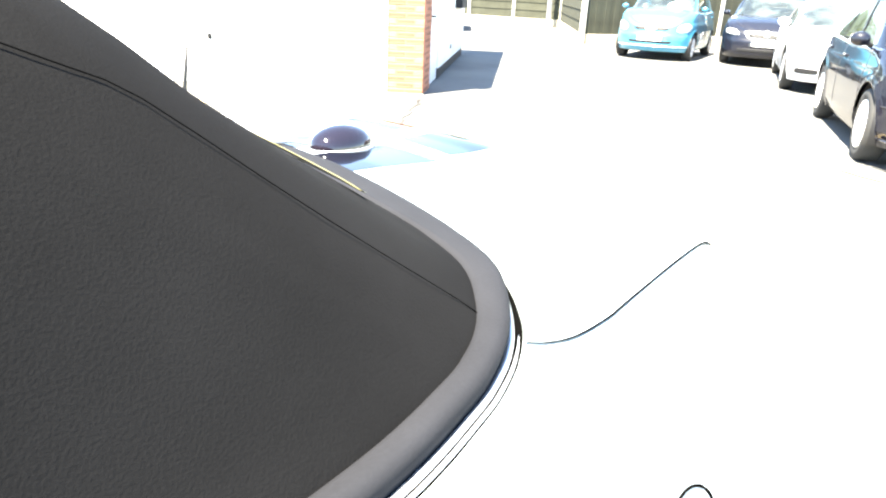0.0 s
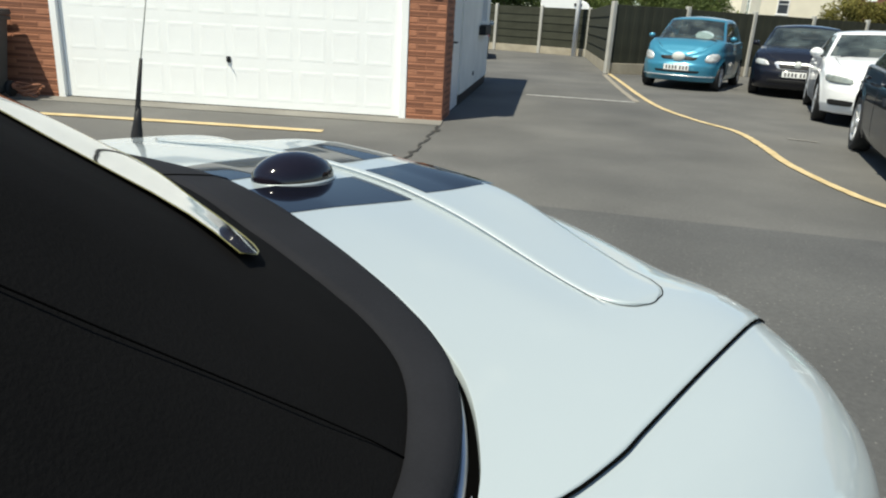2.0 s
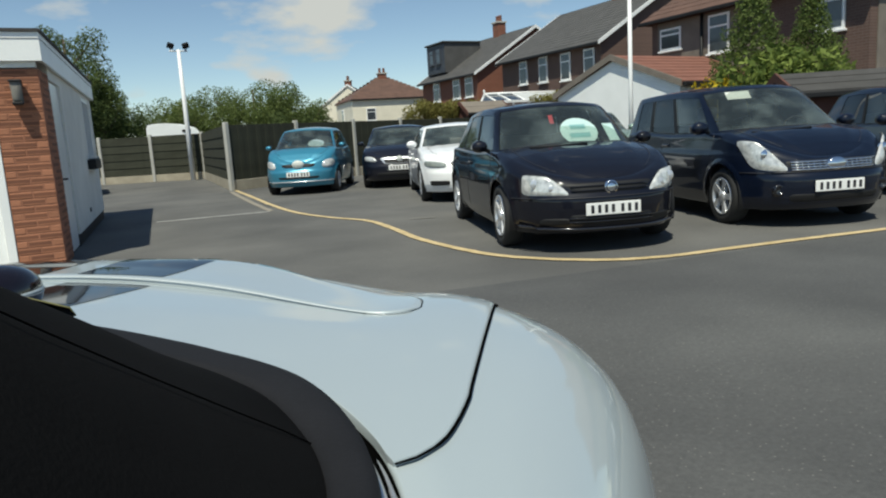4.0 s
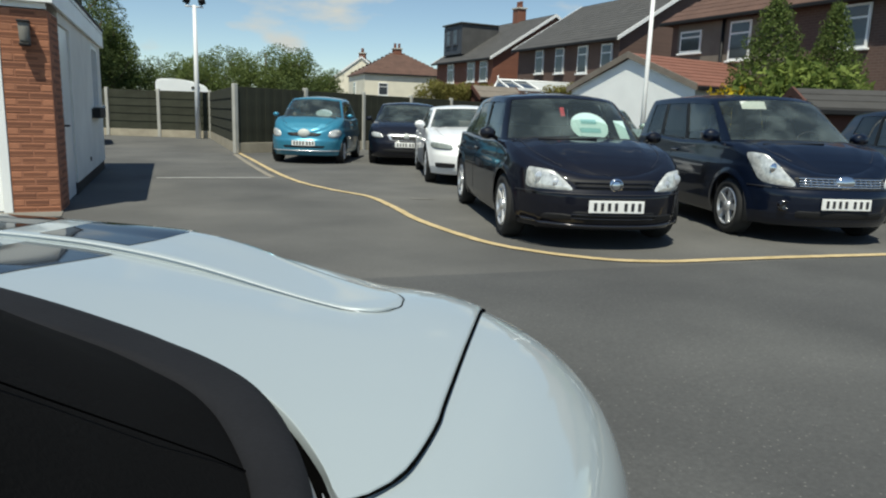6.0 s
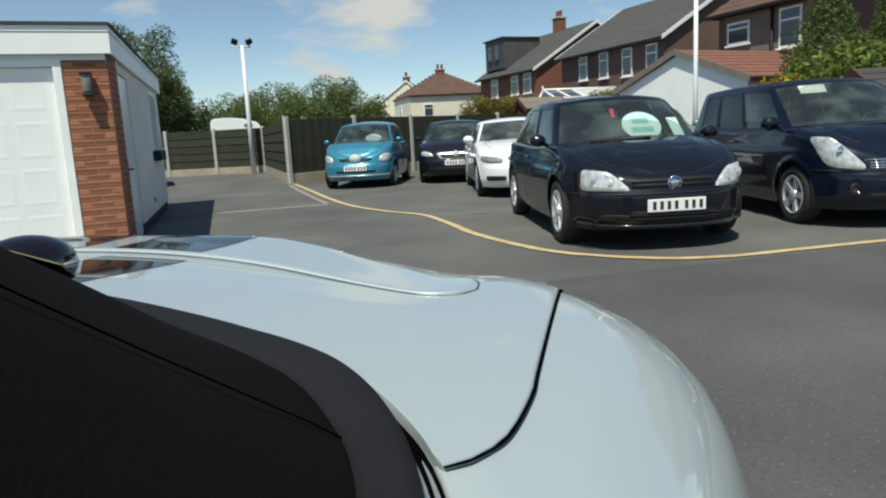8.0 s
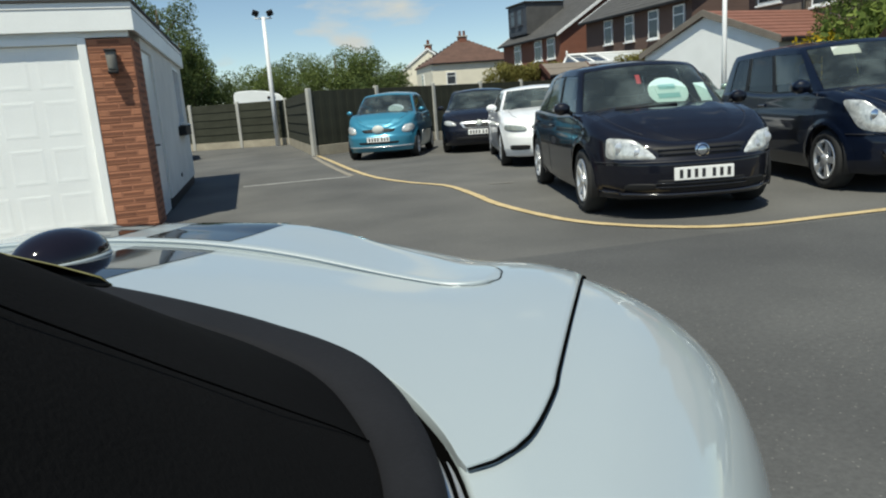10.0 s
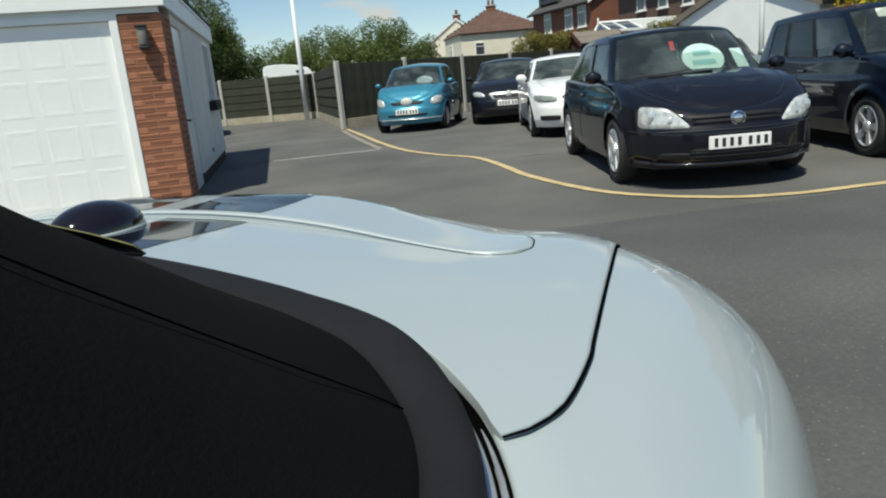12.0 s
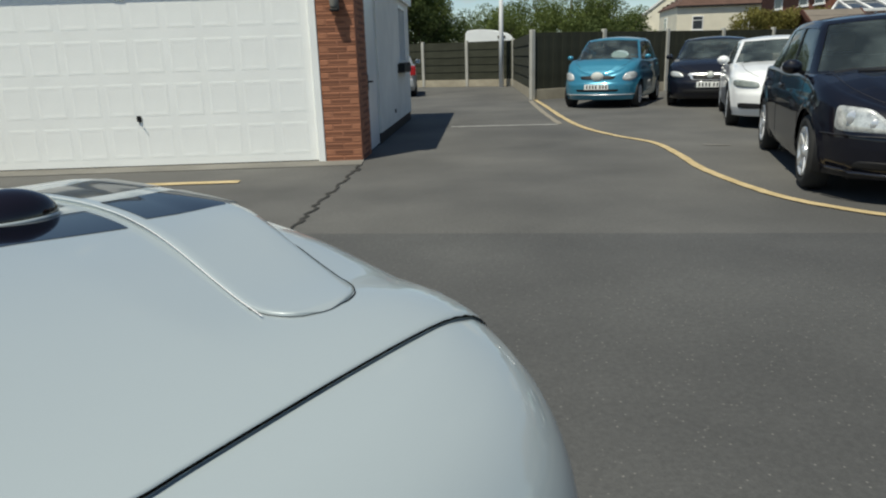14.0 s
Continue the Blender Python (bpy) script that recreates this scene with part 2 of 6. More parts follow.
def part(name, bm, material, parent=None, label="", smooth=False):
    bmesh.ops.recalc_face_normals(bm, faces=bm.faces)
    me = bpy.data.meshes.new(name)
    bm.to_mesh(me)
    bm.free()
    me.materials.append(material)
    if smooth:
        me.polygons.foreach_set("use_smooth", [True] * len(me.polygons))
    ob = new(name, me)
    ob.parent = parent
    return tagged(ob, label)


def thing(name, label, category, m=None, group="", kind=""):
    ob = new(name)
    if m is not None:
        ob.matrix_world = m
    return tagged(ob, label, category, group, kind)


def box_bm(x0, x1, y0, y1, z0, z1, bevel=0.0, seg=1):
    bm = bmesh.new()
    bmesh.ops.create_cube(bm, size=1, matrix=Matrix.Translation(((x0 + x1) / 2, (y0 + y1) / 2, (z0 + z1) / 2)) @ Matrix.Diagonal((x1 - x0, y1 - y0, z1 - z0, 1)))
    if bevel:
        bmesh.ops.bevel(bm, geom=bm.edges[:], offset=bevel, segments=seg, profile=0.6, affect="EDGES", clamp_overlap=True)
    return bm


def box(name, dims, material, parent=None, bevel=0.006, label="", m=None, seg=1):
    bm = box_bm(*dims, bevel, seg)
    if m is not None:
        bmesh.ops.transform(bm, matrix=m, verts=bm.verts[:])
    return part(name, bm, material, parent, label)


def tube_bm(bm, pts, radii, sides=8):
    """A round bar along points, closed at both ends."""
    rings = []
    for i, p in enumerate(pts):
        p = Vector(p)
        d = (Vector(pts[min(i + 1, len(pts) - 1)]) - Vector(pts[max(i - 1, 0)])).normalized()
        a = d.orthogonal().normalized() if abs(d.z) < 0.95 else Vector((1, 0, 0)).cross(d).normalized()
        b = d.cross(a)
        r = radii[i] if isinstance(radii, (list, tuple)) else radii
        rings.append([bm.verts.new(p + (a * math.cos(k) + b * math.sin(k)) * r) for k in (j * math.tau / sides for j in range(sides))])
    for q, w in zip(rings, rings[1:]):
        for j in range(sides):
            bm.faces.new((q[j], q[(j + 1) % sides], w[(j + 1) % sides], w[j]))
    bm.faces.new(rings[0][::-1])
    bm.faces.new(rings[-1])
    return bm


def tube(name, pts, radii, material, parent=None, sides=10, label=""):
    return part(name, tube_bm(bmesh.new(), pts, radii, sides), material, parent, label, smooth=True)


def lathe(name, profile, material, parent=None, seg=32, axis="X", m=None, label="", squash=1.0):
    """Turns (radius, along) pairs about an axis."""
    verts, faces, k = [], [], len(profile)
    for i in range(seg):
        c, s = math.cos(i * math.tau / seg), math.sin(i * math.tau / seg)
        for r, h in profile:
            verts.append((h, r * c, r * s) if axis == "X" else (r * c, r * s * squash, h))
    for i in range(seg):
        for j in range(k - 1):
            a, b = i * k + j, ((i + 1) % seg) * k + j
            faces.append((a, a + 1, b + 1, b))
    if m is not None:
        verts = [m @ Vector(v) for v in verts]
    return mesh_part(name, verts, faces, material, parent, label)


def grid_faces(rows, cols, flip=False, keep=None):
    out = []
    for i in range(rows - 1):
        for j in range(cols - 1):
            if keep is None or keep(i, j):
                f = (i * cols + j, i * cols + j + 1, (i + 1) * cols + j + 1, (i + 1) * cols + j)
                out.append(f[::-1] if flip else f)
    return out


def spline(points, n):
    """A smooth curve through points, n steps, even in index."""
    p = np.array(points, float)
    t = np.arange(len(p))
    m = np.gradient(p, axis=0)
    out = []
    for s in np.linspace(0, len(p) - 1, n):
        i = min(int(s), len(p) - 2)
        u = s - i
        out.append((2 * u**3 - 3 * u**2 + 1) * p[i] + (u**3 - 2 * u**2 + u) * m[i] + (3 * u**2 - 2 * u**3) * p[i + 1] + (u**3 - u**2) * m[i + 1])
    return np.array(out)


def ribbon(name, pts, width, z, material, label, kind="structure", thick=0.004, jitter=0.0, parent=None):
    """A flat painted or worn band on the ground, along a curve."""
    rng = random.Random(len(pts))
    p = np.array(pts, float)
    d = np.gradient(p, axis=0)
    d /= np.linalg.norm(d, axis=1)[:, None]
    nrm = np.stack([-d[:, 1], d[:, 0]], 1)
    verts = []
    for q, k in zip(p, nrm):
        w0, w1 = width / 2 * (1 + jitter * rng.uniform(-1, 1)), width / 2 * (1 + jitter * rng.uniform(-1, 1))
        verts += [(*(q + k * w0), z), (*(q - k * w1), z)]
    faces = [(2 * i, 2 * i + 1, 2 * i + 3, 2 * i + 2) for i in range(len(p) - 1)]
    return tagged(mesh_part(name, verts, faces, material, parent, smooth=False), label, kind=kind)

# ---- ground ----
tagged(mesh_part("ground", [(-1500, -1500, 0), (1500, -1500, 0), (1500, 1500, 0), (-1500, 1500, 0)], [(0, 1, 2, 3)], M["tarmac_old"], smooth=False),
       "weathered grey tarmac yard with chippings", "ground", kind="structure")
tagged(mesh_part("road", [(-30, -30, 0.004), (34, -30, 0.004), (34, 0.1, 0.004), (3.3, 4.21, 0.004), (1.2, 4.51, 0.004), (-0.6, 4.76, 0.004), (-30, 8.6, 0.004)],
                 [(0, 1, 2, 3, 4, 5, 6)], M["tarmac_new"], smooth=False), "darker newer tarmac with a straight joint", "road", kind="structure")
tagged(part("pavement", box_bm(-12, -0.47, 8.03, 8.5, 0.0, 0.012), M["concrete"]), "narrow concrete strip along the garage door", "pavement", kind="structure")
YELLOW = spline([(3.30, 19.2), (3.12, 16.2), (2.93, 13.2), (2.90, 11.4), (3.08, 10.1), (3.33, 9.2), (3.27, 8.1), (3.12, 6.9), (3.16, 5.6), (3.40, 4.93), (3.80, 4.45),
                 (4.25, 4.23), (4.85, 4.13), (5.65, 4.00), (6.7, 3.80), (9.0, 3.35), (14.0, 2.3)], 150)
ribbon("bay_line", YELLOW, 0.098, 0.009, M["yellow"], "winding yellow painted line around the parking bays", jitter=0.12)
ribbon("inner_line", spline([(3.10, 18.6), (2.84, 15.4), (2.64, 12.15)], 20), 0.11, 0.008, M["faded_yellow"], "faded second line inside the yellow one", jitter=0.15)
ribbon("door_line", spline([(-12, 6.4), (-5.4, 7.02), (-3.6, 7.11), (-1.66, 7.12)], 40), 0.15, 0.009, M["yellow"], "yellow painted line before the garage door", jitter=0.1)
ribbon("bay_mark", spline([(0.75, 12.25), (1.7, 12.16), (2.6, 12.06)], 14), 0.1, 0.008, M["white_line"], "worn white cross line on the tarmac", jitter=0.2)
ribbon("worn_mark", spline([(3.85, 8.80), (4.0, 8.73), (4.16, 8.66)], 6), 0.07, 0.008, M["faded"], "short worn pale mark on the tarmac", jitter=0.4)
rng = random.Random(4)
crack_line = spline([(-0.47, 8.05), (-0.52, 7.4), (-0.6, 6.5), (-0.68, 5.5), (-0.74, 4.7)], 46)
crack_line[:, 0] += [rng.uniform(-0.03, 0.03) for _ in crack_line]
ribbon("crack", crack_line, 0.035, 0.008, M["crack"], "jagged dark crack in the tarmac", jitter=0.7)

# ---- garage ----
GY, GX0, GX1 = 8.41, -5.3, -0.93          # front plane, door opening
CORNER, REAR = Vector((-0.48, 8.41)), Vector((0.02, 14.35))
side_dir = (REAR - CORNER).normalized()
side_n = Vector((side_dir.y, -side_dir.x))
garage = thing("garage", "single-storey garage with brick piers and white boarding", "garage")


def prism(name, outline, z0, z1, material, parent, label="", bevel=0.0):
    bm = bmesh.new()
    lo = [bm.verts.new((x, y, z0)) for x, y in outline]
    hi = [bm.verts.new((x, y, z1)) for x, y in outline]
    n = len(outline)
    for i in range(n):
        bm.faces.new((lo[i], lo[(i + 1) % n], hi[(i + 1) % n], hi[i]))
    bm.faces.new(lo[::-1])
    bm.faces.new(hi)
    if bevel:
        bmesh.ops.bevel(bm, geom=bm.edges[:], offset=bevel, segments=1, affect="EDGES")
    return part(name, bm, material, parent, label)


def along(s, out=0.0):
    p = CORNER + side_dir * s + side_n * out
    return (p.x, p.y)


SIDE_L = (REAR - CORNER).length
# side wall in pieces round the door and the window
def side_piece(name, s0, s1, z0, z1, material, out0=-0.2, out1=0.0, label="", parent=None):
    return prism(name, [along(s0, out0), along(s1, out0), along(s1, out1), along(s0, out1)], z0, z1, material, parent or garage, label)


side_piece("side_wall", 1.66, 4.3, 0.16, 2.24, M["render"])
side_piece("side_wall", 0.70, 1.66, 2.06, 2.24, M["render"])
side_piece("side_wall", 4.3, 5.3, 0.16, 1.12, M["render"])
side_piece("side_wall", 4.3, 5.3, 2.1, 2.24, M["render"])
side_piece("side_wall", 5.3, SIDE_L, 0.16, 2.24, M["render"])
side_piece("plinth", 1.66, SIDE_L, 0.0, 0.16, M["black"], out1=-0.02, label="black painted plinth")
sdoor = side_piece("side_door", 0.72, 1.65, 0.02, 2.05, M["upvc"], -0.07, -0.03, "white side door")
side_piece("door_handle", 0.82, 0.94, 0.90, 0.92, M["black"], -0.03, 0.03, "black lever handle", sdoor)
side_piece("lock_plate", 0.80, 0.845, 0.80, 1.0, M["black"], -0.03, -0.018, "", sdoor)
swin = side_piece("window_pane", 4.34, 5.26, 1.16, 2.06, M["pane"], -0.13, -0.115, "dark window pane")
for a, b, c, d in ((4.3, 5.3, 2.05, 2.1), (4.3, 5.3, 1.12, 1.17), (4.3, 4.35, 1.17, 2.05), (5.25, 5.3, 1.17, 2.05), (4.78, 4.82, 1.17, 2.05)):
    side_piece("frame", a, b, c, d, M["upvc"], -0.05, 0.004, "", swin)
side_piece("window_sill", 4.25, 5.35, 1.12, 1.165, M["upvc"], -0.05, 0.03, "", swin)
# planter under the window
planter = thing("window_box", "dark window box under the garage window", "planter")
side_piece("trough", 3.95, 5.05, 0.95, 1.1, M["black"], 0.0, 0.12, "", planter)
side_piece("soil", 3.98, 5.02, 1.101, 1.118, M["cabin"], 0.02, 0.10, "", planter)
side_piece("vent", 3.3, 3.42, 0.32, 0.38, M["black"], 0.0, 0.012, "small black wall vent")
# front: lintel, door, frame
prism("lintel", [(-7.0, GY + 0.02), (CORNER.x - 0.02, GY + 0.02), (CORNER.x - 0.02, GY + 0.24), (-7.0, GY + 0.24)], 2.12, 2.24, M["white_paint"], garage)
prism("back_wall", [(-7.0, 14.2), (REAR.x - 0.1, 14.35), (REAR.x - 0.1, 14.5), (-7.0, 14.5)], 0, 2.24, M["render"], garage)
prism("left_wall", [(-7.2, GY + 0.2), (-7.0, GY + 0.2), (-7.0, 14.5), (-7.2, 14.5)], 0, 2.24, M["render"], garage)
prism("front_wall", [(-7.2, GY), (-5.98, GY), (-5.98, GY + 0.2), (-7.2, GY + 0.2)], 0, 2.24, M["render"], garage)
# white fascia all round, with a lip, and the felt roof
F = 0.06
fo = [(-7.3, GY - F), (CORNER.x + 0.05, GY - F), (REAR.x + 0.07, REAR.y + 0.2), (-7.3, REAR.y + 0.2)]
for a, b in ((0, 1), (1, 2), (2, 3)):
    p, q = Vector(fo[a]), Vector(fo[b])
    d = (q - p).normalized()
    nn = Vector((d.y, -d.x))
    prism("fascia", [tuple(p), tuple(q), tuple(q - nn * 0.03), tuple(p - nn * 0.03)], 2.18, 2.47, M["white_paint"], garage, "white boarded fascia")
    prism("fascia_joint", [tuple(p + nn * 0.006), tuple(q + nn * 0.006), tuple(q), tuple(p)], 2.405, 2.409, M["concrete"], garage)
    prism("edge_trim", [tuple(p + nn * 0.02), tuple(q + nn * 0.02), tuple(q - nn * 0.04), tuple(p - nn * 0.04)], 2.472, 2.505, M["felt"], garage, "dark felt edge trim")
prism("soffit", [(fo[0][0], fo[0][1] + 0.035), (fo[1][0] - 0.035, fo[1][1] + 0.035), (fo[2][0] - 0.035, fo[2][1] - 0.04), (fo[3][0], fo[3][1] - 0.04)], 2.245, 2.27, M["white_paint"], garage)
prism("roof", [(fo[0][0], fo[0][1] + 0.045), (fo[1][0] - 0.045, fo[1][1] + 0.045), (fo[2][0] - 0.045, fo[2][1] - 0.05), (fo[3][0], fo[3][1] - 0.05)], 2.43, 2.465, M["felt"], garage)

# up-and-over door with pressed panels
gdoor = thing("garage_door", "wide white up-and-over garage door with pressed panels", "garage door")
box("leaf", (GX0 + 0.09, GX1 - 0.09, GY + 0.05, GY + 0.09, 0.02, 2.05), M["white_paint"], gdoor, 0.004)
cols, rows = 10, 4
pw, ph = (GX1 - GX0 - 0.3) / cols, 2.0 / rows
pm = None
for i in range(cols):
    for j in range(rows):
        x, z = GX0 + 0.15 + (i + 0.5) * pw, 0.05 + (j + 0.5) * ph
        if pm is None:
            bm = bmesh.new()
            ring = []
            for ox, oz, oy in ((0.0, 0.0, 0.0), (0.02, 0.02, -0.0016), (0.035, 0.035, -0.0016), (0.06, 0.06, -0.0005)):
                hx, hz = pw / 2 - 0.035 - ox, ph / 2 - 0.055 - oz
                ring.append([bm.verts.new((sx * hx, oy, sz * hz)) for sx, sz in ((-1, -1), (1, -1), (1, 1), (-1, 1))])
            for a, b in zip(ring, ring[1:]):
                for k in range(4):
                    bm.faces.new((a[k], a[(k + 1) % 4], b[(k + 1) % 4], b[k]))
            bm.faces.new(ring[-1])
            pan = part("panel", bm, M["white_paint"], gdoor)
            pm = pan.data
        else:
            pan = new("panel", pm)
            pan.parent = gdoor
        pan.location = (x, GY + 0.05, z)
hx = -3.13
box("handle_plate", (hx - 0.025, hx + 0.025, GY + 0.03, GY + 0.049, 0.55, 0.62), M["black"], gdoor, 0.004)
tube("door_handle", [(hx - 0.015, GY + 0.02, 0.59), (hx + 0.008, GY - 0.005, 0.585), (hx + 0.03, GY - 0.01, 0.545)], [0.009, 0.008, 0.006], M["black"], gdoor, 8, "black T-handle")
box("lock_box", (hx - 0.1, hx + 0.02, GY + 0.03, GY + 0.049, 1.93, 1.98), M["chrome"], gdoor, 0.004, "small grey lock plate")
for nm, d in (("jamb", (GX0, GX0 + 0.085, GY - 0.01, GY + 0.12, 0, 2.12)), ("jamb", (GX1 - 0.085, GX1, GY - 0.01, GY + 0.12, 0, 2.12)), ("head", (GX0 + 0.085, GX1 - 0.085, GY - 0.01, GY + 0.12, 2.055, 2.12))):
    box(nm, d, M["white_paint"], gdoor, 0.004)

# lantern on the pier
lantern = thing("wall_lantern", "weathered square lantern on the brick pier", "wall lamp", pose(-0.70, GY, 1.86))
box("back_plate", (-0.05, 0.05, -0.02, -0.001, -0.12, 0.12), M["concrete"], lantern, 0.005)
lathe("lantern_shade", [(0.0, 0.13), (0.06, 0.12), (0.07, 0.10), (0.06, -0.07), (0.055, -0.09), (0.0, -0.095)], M["concrete"], lantern, 4, "Z", pose(0, -0.085, 0, 0, 0, 45))
box("cap", (-0.06, 0.06, -0.15, -0.02, 0.1, 0.125), M["black"], lantern, 0.008)
box("base", (-0.05, 0.05, -0.14, -0.03, -0.13, -0.1), M["black"], lantern, 0.008)


# wheeled bins beside the door
def wheeled_bin(m):
    b = thing("wheeled_bin", "dark grey plastic wheeled bin with a lid", "bin", m, "bins beside the garage")
    bm = bmesh.new()
    for z, hw, hd in ((0.05, 0.21, 0.24), (0.95, 0.28, 0.33)):
        for sx, sy in ((-1, -1), (1, -1), (1, 1), (-1, 1)):
            bm.verts.new((sx * hw, sy * hd, z))
    bm.verts.ensure_lookup_table()
    v = bm.verts
    for k in range(4):
        bm.faces.new((v[k], v[(k + 1) % 4], v[4 + (k + 1) % 4], v[4 + k]))
    bm.faces.new((v[3], v[2], v[1], v[0]))
    bm.faces.new((v[4], v[5], v[6], v[7]))
    bmesh.ops.bevel(bm, geom=bm.edges[:], offset=0.03, segments=2, affect="EDGES")
    part("body", bm, M["bin"], b)
    box("lid", (-0.3, 0.3, -0.36, 0.36, 0.955, 1.03), M["bin"], b, 0.025, seg=2)
    box("rim", (-0.295, 0.295, -0.35, 0.35, 0.9, 0.95), M["bin"], b, 0.01)
    tube("handle_bar", [(-0.24, 0.4, 0.98), (0.24, 0.4, 0.98)], 0.016, M["black"], b)
    for sx in (-1, 1):
        lathe("wheel", [(0.0, -0.025), (0.09, -0.025), (0.1, -0.015), (0.1, 0.015), (0.09, 0.025), (0.0, 0.025)], M["rubber"], b, 18, "X", pose(sx * 0.25, 0.22, 0.1))
    return b


M["bin"] = mat("bin_plastic", (0.05, 0.055, 0.055), 0.55, var=0.15, scale=3, bump=0.12)
bin_one = wheeled_bin(pose(-5.99, 7.93, 0, 0, 0, 4))
copy_thing(bin_one, pose(-6.69, 7.9, 0, 0, 0, -5))
pipe = thing("hose_coil", "brown hose heaped at the foot of the pier", "hose", pose(-5.5, 8.12, 0.012))
for k in range(4):
    r = 0.1 + 0.02 * k
    tube("loop", [(r * math.cos(a) * 1.2, r * math.sin(a) * 0.5, 0.05 + 0.03 * k + 0.03 * math.sin(2 * a + k)) for a in np.linspace(0, 6.1, 26)], 0.013, M["mortar"], pipe, 6)


# ---- brick piers, laid brick by brick ----
BR, CO = 0.2225, 0.0752


def brick_pier(x0, width, y0, depth, courses, side_right):
    pier = thing("brick_pier", "red brick pier with recessed joints beside the garage door", "pier", group="garage piers")
    inner = along(depth, -0.004) if side_right else (x0 + width - 0.004, y0 + depth)
    prism("core", [(x0 + 0.004, y0 + 0.0035), (x0 + width - 0.004, y0 + 0.0035), inner, (x0 + 0.004, y0 + depth)], 0.0, courses * CO, M["mortar"], pier)
    shared = {}

    def lay(cx, cy, cz, length, turn):
        key = round(length, 3)
        if key not in shared:
            bm = box_bm(-length / 2 + 0.007, length / 2 - 0.007, 0, 0.1, -CO / 2 + 0.0075, CO / 2 - 0.0075, 0.004)
            bk = part("brick", bm, M["brick_dark"] if length > 0.2 else M["brick"], pier)
            shared[key] = bk.data
        else:
            bk = new("brick", shared[key])
            bk.parent = pier
        bk.matrix_local = pose(cx, cy, cz, 0, 0, turn)

    for c in range(courses):
        z = (c + 0.5) * CO
        cuts = [0, width / 2, width] if c % 2 == 0 else [0, width / 4, 3 * width / 4, width]
        for a, b in zip(cuts, cuts[1:]):
            lay(x0 + (a + b) / 2, y0 + random.uniform(-0.0015, 0.0015), z, b - a, 0)
        if side_right:
            start = 0.102 if c % 2 == 0 else 0.112
            flank = [start, start + BR, start + 2 * BR, depth] if c % 2 == 0 else [start, start + BR / 2, start + 1.5 * BR, depth]
            for a, b in zip(flank, flank[1:]):
                px, py = along((a + b) / 2)
                lay(px, py, z, b - a, math.degrees(math.atan2(side_dir.y, side_dir.x)))
    return pier


brick_pier(GX1, 0.45, GY, 0.69, 28, True)
brick_pier(GX0 - 0.675, 0.675, GY, 0.24, 28, False)

# ---- the convertible beside the camera ----
M["ice_paint"] = mat("ice_silver_paint", (0.40, 0.455, 0.475), 0.4, metal=0.12, var=0.03, scale=1.5, bump=0.008, fine=900, coat=1.0)
M["soft_top"] = mat("soft_top_cloth", (0.0062, 0.0062, 0.0066), 0.95, var=0.25, scale=5, bump=0.3, fine=420, spec=0.04, dist=0.0015)
M["hem"] = mat("soft_top_hem", (0.0118, 0.0124, 0.0152), 0.85, var=0.2, scale=9, bump=0.25, fine=300, spec=0.16, dist=0.0015)
M["seam"] = mat("line_black", (0.002, 0.002, 0.002), 1.0, bump=0, spec=0.0)
M["stripe"] = mat("stripe_decal", (0.004, 0.0045, 0.008), 0.08, var=0.1, bump=0, coat=1.0, spec=0.0)
M["smoke_lens"] = mat("smoked_lens", (0.008, 0.006, 0.010), 0.08, var=0.1, bump=0, coat=0.6, spec=0.3)
M["seal"] = mat("bright_seal", (0.60, 0.61, 0.63), 0.3, metal=0.75, var=0.12, scale=20, bump=0)
M["edge_seal"] = mat("window_seal", (0.13, 0.125, 0.05), 0.55, bump=0)
M["rear_pane"] = mat("rear_screen", (0.03, 0.035, 0.04), 0.03, var=0.2, scale=2, bump=0, spec=1.0, coat=1.0)
TURN = -41.0
CAR_M = Matrix.Rotation(radians(TURN), 4, "Z") @ Matrix.Translation((-0.735, 0, 0))
near = thing("convertible_car", "pale ice-silver convertible with black soft top and two dark stripes", "car", CAR_M)
FALL = 0.035  # how steeply the middle of the boot falls towards the back
BW, BC, BL, BN, BMX, BD = 0.813, 0.288, 0.471, 4.05, 13.66, 1.02


def rho_of(a, b):
    x = abs(a) / BW
    y = max(0.0, (b - BC) / BL)
    return (x**BN + y**BN) ** (1 / BN)


def middle(a):
    """1 along the middle of the boot, fading to 0 towards the quarters."""
    t = min(1.0, max(0.0, (0.46 - abs(a)) / 0.24))
    return t * t * (3 - 2 * t)


def deck(a, b):
    r = min(rho_of(a, b), 0.99999)
    lift = 0.006 * math.exp(-((b - 0.70 + 0.35 * a * a) / 0.11) ** 2) * max(0.0, 1 - (abs(a) / 0.62) ** 4)
    dip = 0.018 * math.exp(-((abs(a) - 0.46) / (0.14 if abs(a) < 0.46 else 0.08)) ** 2) * min(1.0, max(0.0, (b - 0.42) / 0.22))
    return 0.998 - dip - 0.10 * a * a - BD * (1 - (1 - r**BMX) ** (1 / BMX)) + lift - FALL * max(0.0, min(b, 0.70) - 0.42) * middle(a)


def shell_point(q, phi):
    """q 0..1 out from the middle line to the widest line, phi across the back from one side to the other."""
    c, s = math.cos(phi), math.sin(phi)
    a = BW * q * math.copysign(abs(s) ** (2 / BN), s)
    b = BC + BL * q * abs(c) ** (2 / BN)
    return a, b


